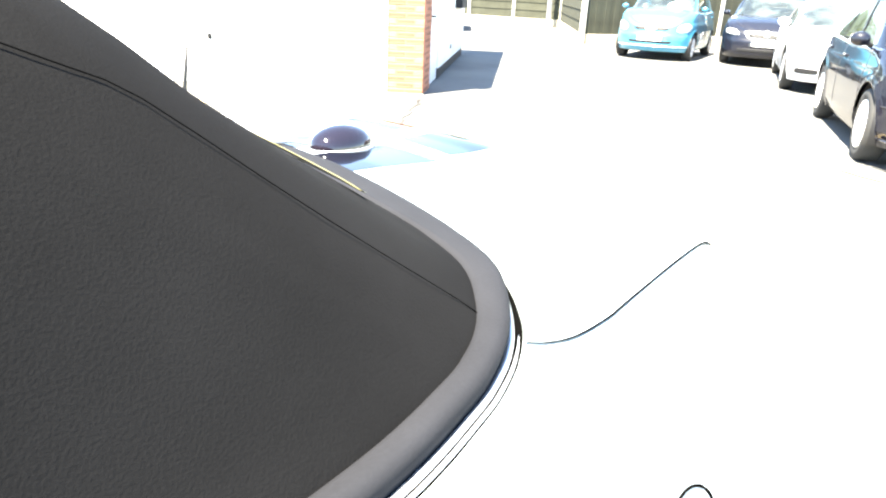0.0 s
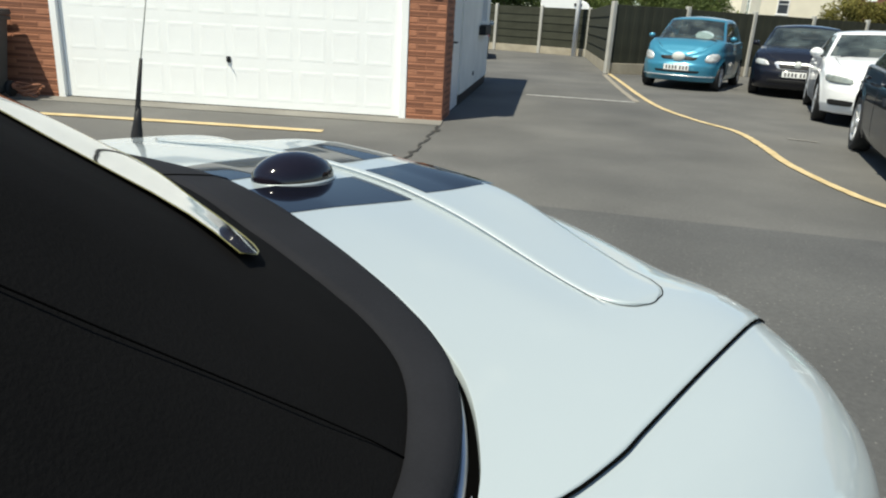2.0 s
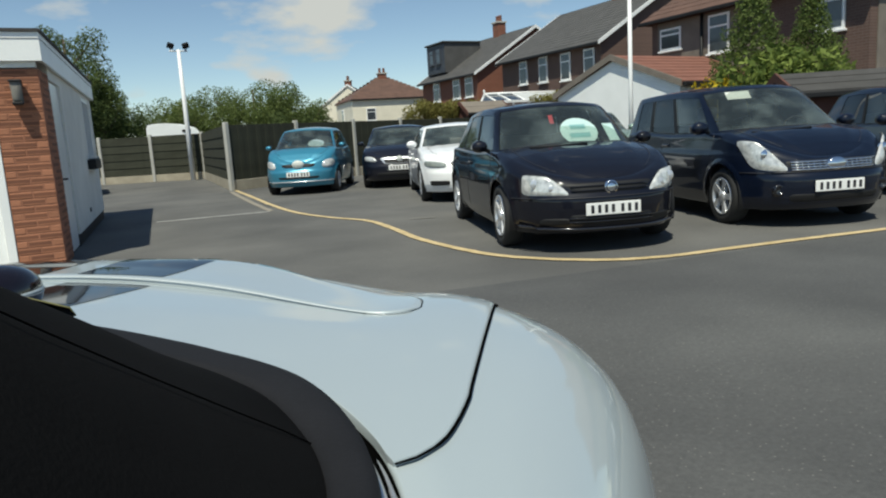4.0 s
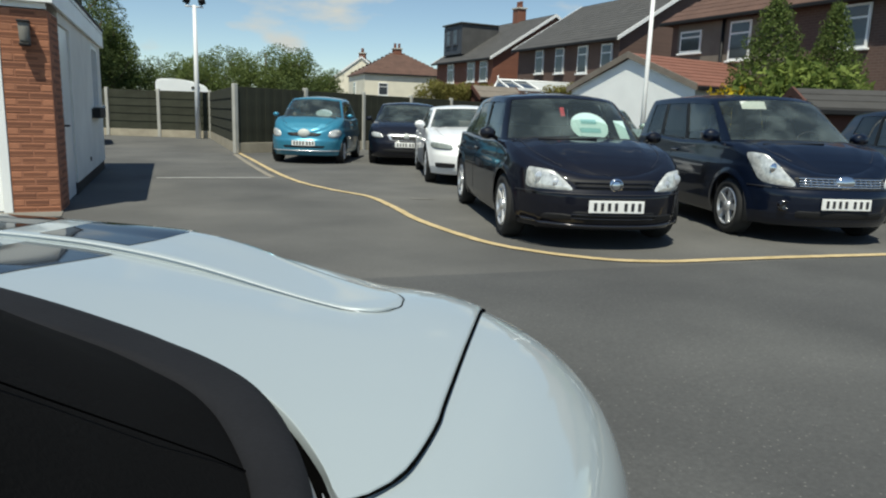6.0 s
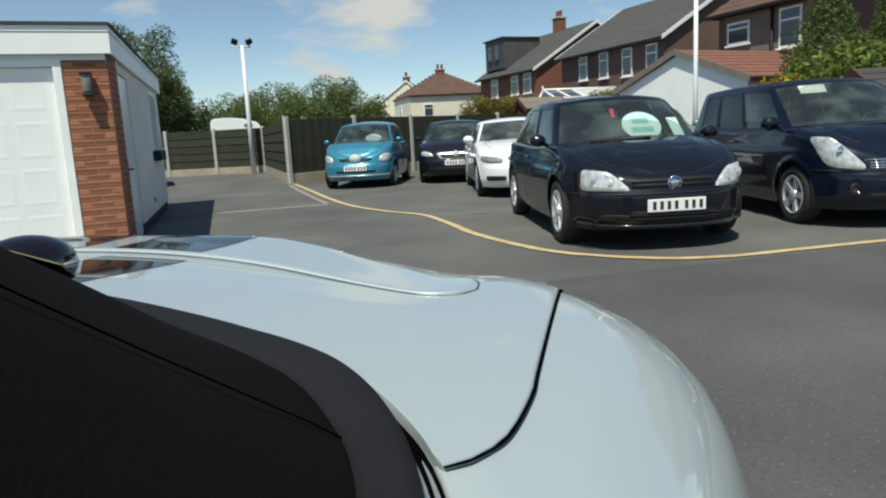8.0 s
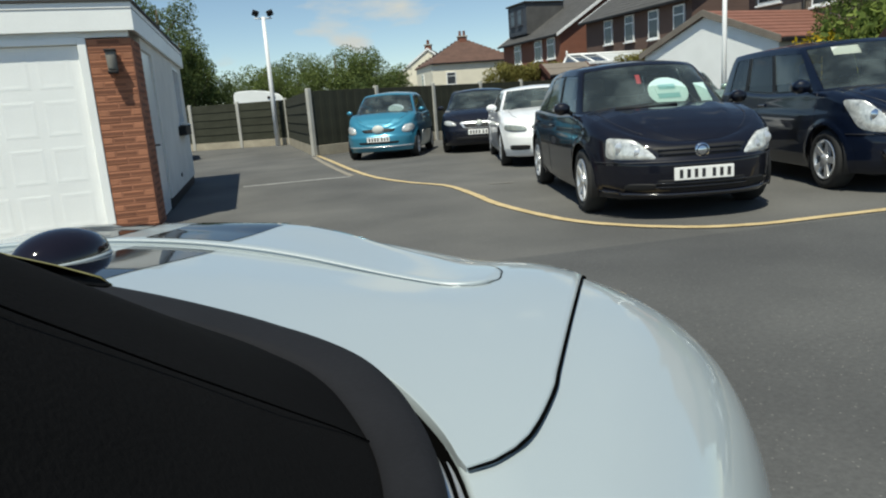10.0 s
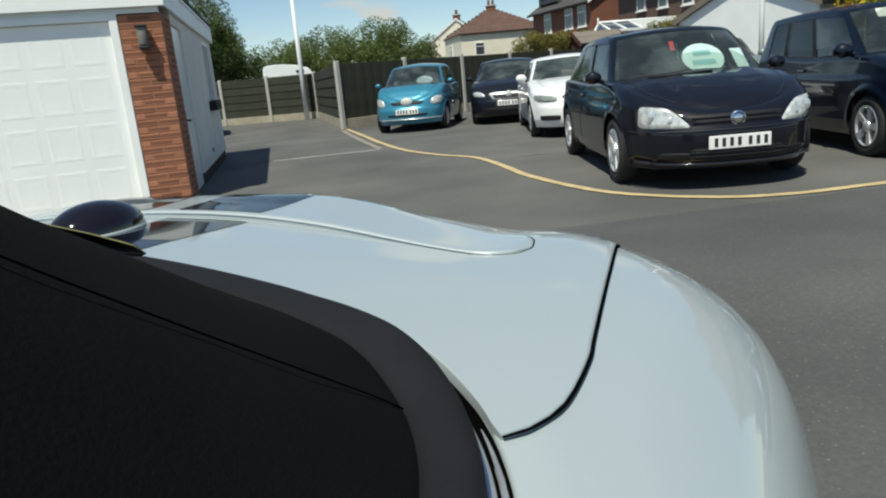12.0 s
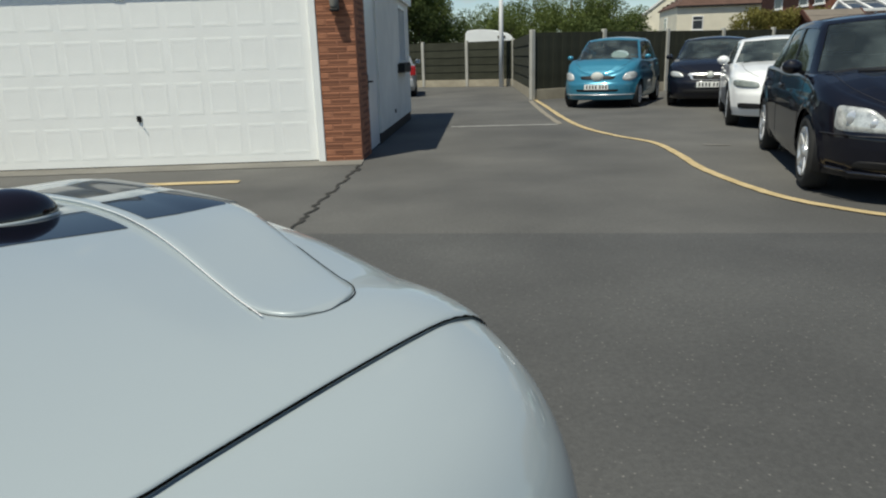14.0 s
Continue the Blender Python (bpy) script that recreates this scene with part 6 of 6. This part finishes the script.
def gable_house(m, label, width, depth, eaves, ridge, wall, roof, windows, chimney=None, gable_wall=None, over=0.3, hip=0.0, barge="upvc", gutter="black"):
    """Ridge along x. The front is -y. hip: how far the ridge stops short of each end."""
    h = thing("house", label, "house", m)
    hw, hd = width / 2, depth / 2
    bm = bmesh.new()
    v = [bm.verts.new(p) for p in ((-hw, -hd, 0), (hw, -hd, 0), (hw, hd, 0), (-hw, hd, 0), (-hw, -hd, eaves), (hw, -hd, eaves), (hw, hd, eaves), (-hw, hd, eaves))]
    for a in ((0, 1, 5, 4), (1, 2, 6, 5), (2, 3, 7, 6), (3, 0, 4, 7)):
        bm.faces.new([v[i] for i in a])
    if not hip:
        g = [bm.verts.new((-hw, 0, ridge - 0.05)), bm.verts.new((hw, 0, ridge - 0.05))]
        bm.faces.new((v[5], v[6], g[1]))
        bm.faces.new((v[7], v[4], g[0]))
    part("wall", bm, wall, h)
    sl = (ridge - eaves) / hd
    rw = hw + (over * 0.6 if not hip else over)
    ez = eaves - sl * over
    bm = bmesh.new()
    for t in (0.0, 0.12):
        for p in ((-rw, -hd - over, ez), (rw, -hd - over, ez), (rw - hip, 0, ridge), (-rw + hip, 0, ridge), (rw, hd + over, ez), (-rw, hd + over, ez)):
            bm.verts.new((p[0], p[1], p[2] + t))
    bm.verts.ensure_lookup_table()
    b = bm.verts
    tops = [(6, 7, 8, 9), (9, 8, 10, 11)] + ([(7, 10, 8), (11, 6, 9)] if hip else [])
    for f in tops:
        bm.faces.new([b[i] for i in f])
    for f in [(3, 2, 1, 0), (5, 4, 2, 3)] + ([(2, 4, 1), (3, 0, 5)] if hip else []):
        bm.faces.new([b[i] for i in f])
    edges = [(0, 1), (1, 2), (2, 4), (4, 5), (5, 3), (3, 0)] if not hip else [(0, 1), (1, 4), (4, 5), (5, 0)]
    for i, j in edges:
        bm.faces.new((b[i], b[j], b[j + 6], b[i + 6]))
    part("roof", bm, roof, h)
    # rows of tiles as thin ridges across the slope
    bm = bmesh.new()
    rows = int(math.hypot(hd + over, ridge - ez) / 0.32)
    for side in (-1, 1):
        for k in range(1, rows):
            t = k / rows
            y, z = side * (hd + over) * (1 - t), ez + (ridge - ez) * t + 0.121
            x = rw - hip * t
            q = [bm.verts.new(p) for p in ((-x, y, z), (x, y, z), (x, y - side * 0.3, z + sl * 0.3 + 0.0), (-x, y - side * 0.3, z + sl * 0.3)) ]
            q2 = [bm.verts.new(p) for p in ((-x, y, z + 0.016), (x, y, z + 0.016))]
            bm.faces.new((q[0], q[1], q2[1], q2[0]))
            bm.faces.new((q2[0], q2[1], q[2], q[3]))
    part("tile_course", bm, roof, h)
    box("gutter", (-rw, rw, -hd - over - 0.1, -hd - over + 0.01, ez - 0.02, ez + 0.09), M[gutter], h, 0.02)
    if not hip:
        for sx in (1, -1):
            for side in (-1, 1):
                p0, p1 = Vector((sx * (rw + 0.02), side * (hd + over), ez + 0.02)), Vector((sx * (rw + 0.02), 0, ridge + 0.02))
                bm = bmesh.new()
                q = [bm.verts.new(p) for p in (p0 + Vector((0.02, 0, 0.13)), p1 + Vector((0.02, 0, 0.13)), p1 + Vector((0.02, 0, -0.05)), p0 + Vector((0.02, 0, -0.05)))]
                r = [bm.verts.new(x.co + Vector((-0.05, 0, 0))) for x in q]
                bm.faces.new(q)
                bm.faces.new(r[::-1])
                for i in range(4):
                    bm.faces.new((q[i], q[(i + 1) % 4], r[(i + 1) % 4], r[i]))
                part("bargeboard", bm, M[barge], h)
    for face, x, z, w, hh, bars in windows:
        if face == "front":
            win(h, pose(x, -hd - 0.005, z), w, hh, bars)
        elif face == "right":
            win(h, pose(hw + 0.005, x, z, 0, 0, 90), w, hh, bars)
        else:
            win(h, pose(-hw - 0.005, x, z, 0, 0, -90), w, hh, bars)
    for cx, cy, ch in chimney or ():
        c = box("chimney", (cx - 0.35, cx + 0.35, cy - 0.3, cy + 0.3, eaves, ridge + ch), M["brick_red"], h, 0.01)
        box("chimney_cap", (cx - 0.41, cx + 0.41, cy - 0.36, cy + 0.36, ridge + ch + 0.002, ridge + ch + 0.1), M["post"], c, 0.01)
        for px in (-0.18, 0.18):
            lathe("chimney_pot", [(0.12, 0), (0.1, 0.35), (0.12, 0.4), (0.09, 0.4), (0.08, 0.1)], M["red_roof"], c, 12, "Z", pose(cx + px, cy, ridge + ch + 0.1))
    return h


# terrace row: fronts look towards -x, so each house is turned by -90 degrees
gable_house(pose(25.2, 29.4, 0, 0, 0, -90), "brick house with slate roof and white sash windows", 8.4, 8.4, 4.9, 7.4, M["brick_brown"], M["slate_roof"],
            [("front", -2.05, 3.5, 0.72, 1.2, 0), ("front", -0.25, 3.45, 0.72, 1.25, 0), ("front", 1.62, 3.38, 0.75, 1.28, 0), ("front", 3.4, 3.35, 0.75, 1.28, 0)], [(0.6, 0.2, 0.9)])
gable_house(pose(25.3, 40.4, 0, 0, 0, -90), "brick house with slate roof and dark dormer", 7.6, 8.4, 4.7, 7.3, M["brick_red"], M["slate_roof"],
            [("front", 1.2, 3.3, 0.9, 1.2, 0), ("front", 2.8, 3.3, 0.9, 1.2, 0), ("front", -1.6, 3.3, 0.9, 1.2, 0)], [(-0.4, 0.1, 0.9)])
dorm = thing("dormer", "dark clad dormer with two windows on a slate roof", "dormer", pose(22.6, 42.3, 0, 0, 0, -90))
box("dormer_wall", (-1.3, 1.3, -1.3, 1.4, 5.1, 7.0), M["slate_roof"], dorm, 0.02)
box("dormer_front", (-1.28, 1.28, -1.325, -1.302, 5.15, 6.98), M["slate_blue"], dorm, 0.004)
box("dormer_roof", (-1.4, 1.4, -1.45, 1.4, 7.005, 7.1), M["felt"], dorm, 0.02)
for x in (-0.55, 0.45):
    win(dorm, pose(x, -1.305, 5.75), 0.6, 0.95, 0, "slate_blue")
gable_house(pose(23.2, 56.6, 0, 0, 0, -8), "cream rendered house with brown hipped roof", 7.0, 7.0, 4.3, 6.15, M["cream"], M["tile_roof"],
            [("front", -2.0, 2.6, 0.8, 1.0, 0), ("left", 0.5, 2.6, 0.9, 1.1, 0), ("front", 1.4, 2.6, 0.5, 0.7, 0)], [(0.0, 0.0, 0.4)], hip=3.2, over=0.12)
gable_house(pose(24.0, 66.5, 0, 0, 0, 62), "cream house with grey roof behind the trees", 6, 6, 4.1, 6.25, M["cream"], M["slate_roof"], [("front", 0, 2.6, 0.9, 1.1, 0)], [(-2.4, 0, 0.4)], over=0.12)
brown_house = gable_house(pose(22.75, 15.2, 0, 0, 0, -90), "brown brick and pebbledash house with brown tiled roof", 7.8, 9.0, 4.7, 7.6, M["brick_brown"], M["tile_roof"],
            [("front", -2.98, 3.55, 0.95, 0.72, 0), ("front", -0.92, 3.2, 0.82, 1.2, 0), ("front", 2.84, 3.3, 0.8, 1.15, 0)], [(-2.0, 1.5, 0.9)], hip=2.4)
box("pebble_panel", (-3.6, 0.9, -4.53, -4.505, 2.6, 4.5), M["pebble"], brown_house, 0, "grey-brown pebbledash")
box("end_render", (3.905, 3.93, -4.2, 4.4, 0.1, 4.5), M["pebble"], brown_house, 0, "pebbledash end wall")
tube("downpipe", [(-1.55, -4.62, 4.5), (-1.55, -4.62, 0.2)], 0.05, M["black"], brown_house, 8)

# white gabled outbuilding with a red tiled roof
gable_house(pose(16.08, 16.48, 0, 0, 0, 6), "white outbuilding with a red tiled roof", 4.2, 4.8, 2.12, 3.03, M["white_paint"], M["red_roof"], [], over=0.12, barge="pebble")
gable_house(pose(15.3, 26.3, 0, 0, 0, 0), "small weathered timber shed behind the fence", 2.0, 1.2, 1.95, 2.35, M["timber"], M["pebble"], [], over=0.1, barge="timber")
gable_house(pose(13.3, 8.5, 0, 0, 0, -32), "brown timber shed with felt roof", 2.7, 1.6, 1.48, 1.8, M["timber"], M["felt"], [], over=0.12, barge="timber")
conserv = thing("conservatory", "white framed conservatory roof beyond the fence", "conservatory", pose(18.4, 28.2, 0.06, 0, 0, -4))
box("base_wall", (-2.5, 2.5, -1.1, 1.1, -0.06, 0.8), M["brick_red"], conserv, 0)
for x in np.linspace(-2.5, 2.5, 7):
    box("mullion", (x - 0.04, x + 0.04, -1.15, -1.07, 0.8, 2.35), M["upvc"], conserv, 0)
for x, e in ((-2.5, -1.75), (-1.72, -1.70), (-0.95, -1.05), (-0.2, -0.25)):
    tube("rafter", [(x, -1.15, 2.40), (e, 0, 2.80)], 0.045, M["upvc"], conserv, 6)
box("eaves_beam", (-2.55, 2.55, -1.18, -1.04, 2.33, 2.44), M["upvc"], conserv, 0.01)
tube("ridge_beam", [(-1.75, 0, 2.82), (2.4, 0, 2.82)], 0.06, M["upvc"], conserv, 6)
mesh_part("roof_glazing", [(-2.5, -1.14, 2.41), (-0.2, -1.14, 2.41), (-0.25, 0, 2.78), (-1.7, 0, 2.78)], [(0, 1, 2, 3)], M["pane"], conserv, smooth=False)
part("roof_sheet", box_bm(-0.2, 2.5, -0.6, 0.6, -0.012, 0.012, 0.004), M["pale_sheet"], conserv, "pale plastic roof sheeting").matrix_local = pose(0, -0.57, 2.60, 18)
lathe("ridge_finial", [(0.05, 0.0), (0.03, 0.06), (0.05, 0.12), (0.0, 0.17)], M["upvc"], conserv, 10, "Z", pose(-1.75, 0, 2.86))

# ---- trees and hedges ----
def leaf_mat(name, dark, light):
    m = bpy.data.materials.new(name)
    m.use_nodes = True
    n, l = m.node_tree.nodes, m.node_tree.links
    p = n["Principled BSDF"]
    geo, ramp = n.new("ShaderNodeNewGeometry"), n.new("ShaderNodeValToRGB")
    ramp.color_ramp.elements[0].color, ramp.color_ramp.elements[1].color = (*dark, 1), (*light, 1)
    l.new(geo.outputs["Random Per Island"], ramp.inputs[0])
    l.new(ramp.outputs[0], p.inputs["Base Color"])
    p.inputs["Roughness"].default_value = 0.7
    p.inputs["Specular IOR Level"].default_value = 0.15
    tr, ad = n.new("ShaderNodeBsdfTranslucent"), n.new("ShaderNodeMixShader")
    l.new(ramp.outputs[0], tr.inputs[0])
    ad.inputs[0].default_value = 0.4
    l.new(p.outputs[0], ad.inputs[1])
    l.new(tr.outputs[0], ad.inputs[2])
    l.new(ad.outputs[0], n["Material Output"].inputs[0])
    return m


M["leaf"] = leaf_mat("broad_leaf", (0.07, 0.10, 0.028), (0.20, 0.25, 0.085))
M["leaf_dark"] = leaf_mat("dark_leaf", (0.05, 0.075, 0.026), (0.15, 0.195, 0.07))
M["needle"] = leaf_mat("conifer_spray", (0.05, 0.08, 0.022), (0.18, 0.23, 0.07))
M["shrub"] = leaf_mat("shrub_leaf", (0.05, 0.085, 0.018), (0.25, 0.31, 0.08))
M["hedge"] = leaf_mat("hedge_leaf", (0.13, 0.115, 0.03), (0.28, 0.26, 0.08))
M["bloom"] = leaf_mat("yellow_bloom", (0.3, 0.2, 0.01), (0.55, 0.42, 0.03))
M["bark"] = mat("bark", (0.09, 0.07, 0.05), 0.95, var=0.3, scale=4, bump=0.8, fine=25, dist=0.02)


def leaves(name, clumps, per, size, material, parent, seed, flat=0.0):
    """Many small leaf blades scattered through ball-like clumps, thickest near their skins."""
    r = np.random.default_rng(seed)
    verts, faces = [], []
    for cx, cy, cz, rad in clumps:
        k = int(per * rad**2 * (0.16 / size if size > 0.1 else 1) ** 1.3)
        d = r.normal(size=(k, 3))
        d /= np.linalg.norm(d, axis=1)[:, None]
        q = d * (rad * r.uniform(0.45, 1.08, (k, 1)) ** 0.6) * np.array([1, 1, 0.85])
        u = r.normal(size=(k, 3))
        u /= np.linalg.norm(u, axis=1)[:, None]
        w = np.cross(u, d + 0.4 * r.normal(size=(k, 3)))
        w /= np.linalg.norm(w, axis=1)[:, None] + 1e-6
        s = size * r.uniform(0.6, 1.4, (k, 1))
        c = q + np.array([cx, cy, cz])
        base = len(verts)
        quad = np.stack([c - u * s, c - w * s * 0.5, c + u * s, c + w * s * 0.5], 1).reshape(-1, 3)
        verts.extend(map(tuple, quad))
        faces.extend((base + 4 * i, base + 4 * i + 1, base + 4 * i + 2, base + 4 * i + 3) for i in range(k))
    return mesh_part(name, verts, faces, material, parent, smooth=False)


def broad_tree(x, y, h, spread, seed, label, material="leaf", per=360, size=0.058, low=0.14):
    r = random.Random(seed)
    t = thing("tree", label, "tree", pose(x, y, 0), "trees behind the fence")
    bm = bmesh.new()
    lean = r.uniform(-0.2, 0.2)
    tube_bm(bm, [(0, 0, 0), (lean * 0.3, 0, h * 0.3), (lean, 0, h * 0.62), (lean * 1.3, 0.1, h * 0.86)], [h * 0.035, h * 0.028, h * 0.016, h * 0.005], 8)
    clumps = []
    for k in range(11):
        a, z = r.uniform(0, math.tau), h * r.uniform(low, 0.72)
        ln = spread * r.uniform(0.5, 0.95)
        end = (lean + math.cos(a) * ln, math.sin(a) * ln, z + h * r.uniform(0.05, 0.2))
        tube_bm(bm, [(lean * z / h, 0, z * 0.8), (end[0] * 0.5, end[1] * 0.5, z), end], [h * 0.012, h * 0.008, h * 0.003], 5)
        clumps.append((*end, spread * r.uniform(0.26, 0.42)))
    for k in range(26):
        a, q = r.uniform(0, math.tau), spread * math.sqrt(r.uniform(0, 0.7))
        z = h * (low + 0.1 + (0.88 - low) * (1 - (q / spread) ** 2) * r.uniform(0.45, 1.0))
        clumps.append((lean + math.cos(a) * q, math.sin(a) * q, z, spread * r.uniform(0.22, 0.38)))
    part("trunk", bm, M["bark"], t, smooth=True)
    leaves("crown", clumps, per * 1.9, size, M[material], t, seed)
    return t


def conifer(x, y, h, rad, seed, label):
    r = random.Random(seed)
    t = thing("conifer", label, "tree", pose(x, y, 0), "conifers beside the house")
    tube("trunk", [(0, 0, 0), (0, 0, h * 0.6), (0, 0, h * 0.97)], [0.09, 0.05, 0.012], M["bark"], t, 8)
    clumps = []
    n = 150
    for k in range(n):
        f = k / n
        a = k * 2.399
        rr = rad * (1 - f) ** 0.8 * r.uniform(0.55, 1.0)
        clumps.append((math.cos(a) * rr, math.sin(a) * rr, 0.25 + (h - 0.3) * f, 0.15 + 0.2 * rad * (1 - f)))
    leaves("crown", clumps, 2100, 0.034, M["needle"], t, seed)
    return t


broad_tree(-1.3, 36.0, 7.2, 2.3, 11, "tall leafy tree beyond the garage", "leaf_dark", 456)
broad_tree(-2.3, 35.0, 6.6, 2.0, 41, "tall leafy tree beyond the garage", "leaf", 420)
broad_tree(-0.55, 36.4, 7.5, 2.0, 42, "tall leafy tree beyond the garage", "leaf_dark", 420)
broad_tree(0.75, 36.8, 5.6, 1.7, 43, "leafy tree beyond the garage", "leaf", 420)
broad_tree(1.6, 38.5, 4.1, 2.0, 12, "leafy tree behind the rear fence", "leaf_dark", 456)
broad_tree(-4.2, 37.5, 7.0, 3.0, 13, "tall leafy tree beyond the garage", "leaf", 408)
broad_tree(4.9, 41.5, 4.3, 2.0, 14, "leafy tree behind the rear fence", "leaf", 408)
broad_tree(8.75, 42.0, 5.15, 2.6, 15, "broad leafy tree behind the fence", "leaf", 408)
broad_tree(10.6, 40.8, 4.6, 2.3, 16, "broad leafy tree behind the fence", "leaf_dark", 408)
broad_tree(11.7, 40.0, 3.55, 1.7, 17, "low leafy tree behind the fence", "leaf", 408, low=0.15)
broad_tree(6.6, 45.0, 4.4, 2.4, 18, "leafy tree behind the fence", "leaf_dark", 360)
conifer(13.75, 11.2, 4.05, 1.45, 21, "dense pointed green conifer")
conifer(15.55, 11.0, 4.05, 1.25, 22, "dense pointed green conifer")


def shrub(x, y, w, d, h, seed, label, material="shrub", size=0.07, per=520):
    r = random.Random(seed)
    t = thing("shrub", label, "shrub", pose(x, y, 0), "shrubs")
    bm = bmesh.new()
    for k in range(6):
        a = r.uniform(0, math.tau)
        tube_bm(bm, [(0, 0, 0), (math.cos(a) * w * 0.2, math.sin(a) * d * 0.2, h * 0.4), (math.cos(a) * w * 0.38, math.sin(a) * d * 0.38, h * 0.8)], [0.03, 0.02, 0.008], 5)
    part("stems", bm, M["bark"], t, smooth=True)
    clumps = [(r.uniform(-w, w) * 0.42, r.uniform(-d, d) * 0.42, h * r.uniform(0.2, 0.85), h * r.uniform(0.16, 0.26)) for _ in range(int(10 + 6 * w))]
    leaves("foliage", clumps, per, size, M[material], t, seed)
    return t


shrub(13.3, 10.2, 1.8, 1.2, 2.6, 31, "broad-leaved green shrub by the conifers", "shrub", 0.09)
shrub(14.2, 9.6, 1.8, 1.0, 2.5, 32, "broad-leaved green shrub by the conifers", "shrub", 0.09)
shrub(12.35, 10.9, 0.7, 0.7, 2.1, 33, "small yellow-flowering garden shrub", "bloom", 0.06)


def hedge_run(x, y, length, turn, h, seed, label):
    r = random.Random(seed)
    t = thing("hedge", label, "hedge", pose(x, y, 0, 0, 0, turn), "hedges above the fence")
    bm = bmesh.new()
    for k in range(int(length / 0.6)):
        px = -length / 2 + 0.6 * (k + 0.5)
        tube_bm(bm, [(px, 0, 0), (px + r.uniform(-0.1, 0.1), 0, h * 0.5), (px + r.uniform(-0.2, 0.2), 0, h * 0.85)], [0.03, 0.02, 0.008], 5)
    part("stems", bm, M["bark"], t, smooth=True)
    clumps = [(r.uniform(-0.5, 0.5) * length, r.uniform(-0.35, 0.35), h - 0.25 - abs(r.gauss(0, 0.5)) * 0.8 + 0.1 * math.sin(k * 0.7), r.uniform(0.22, 0.36)) for k in range(int(length * 24))]
    leaves("foliage", clumps, 1000, 0.05, M["hedge"], t, seed)
    return t


hedge_run(13.9, 26.9, 5.4, 27, 2.6, 34, "browning clipped hedge above the fence")
hedge_run(16.4, 22.5, 1.8, 20, 2.5, 35, "browning clipped hedge beside the white outbuilding")
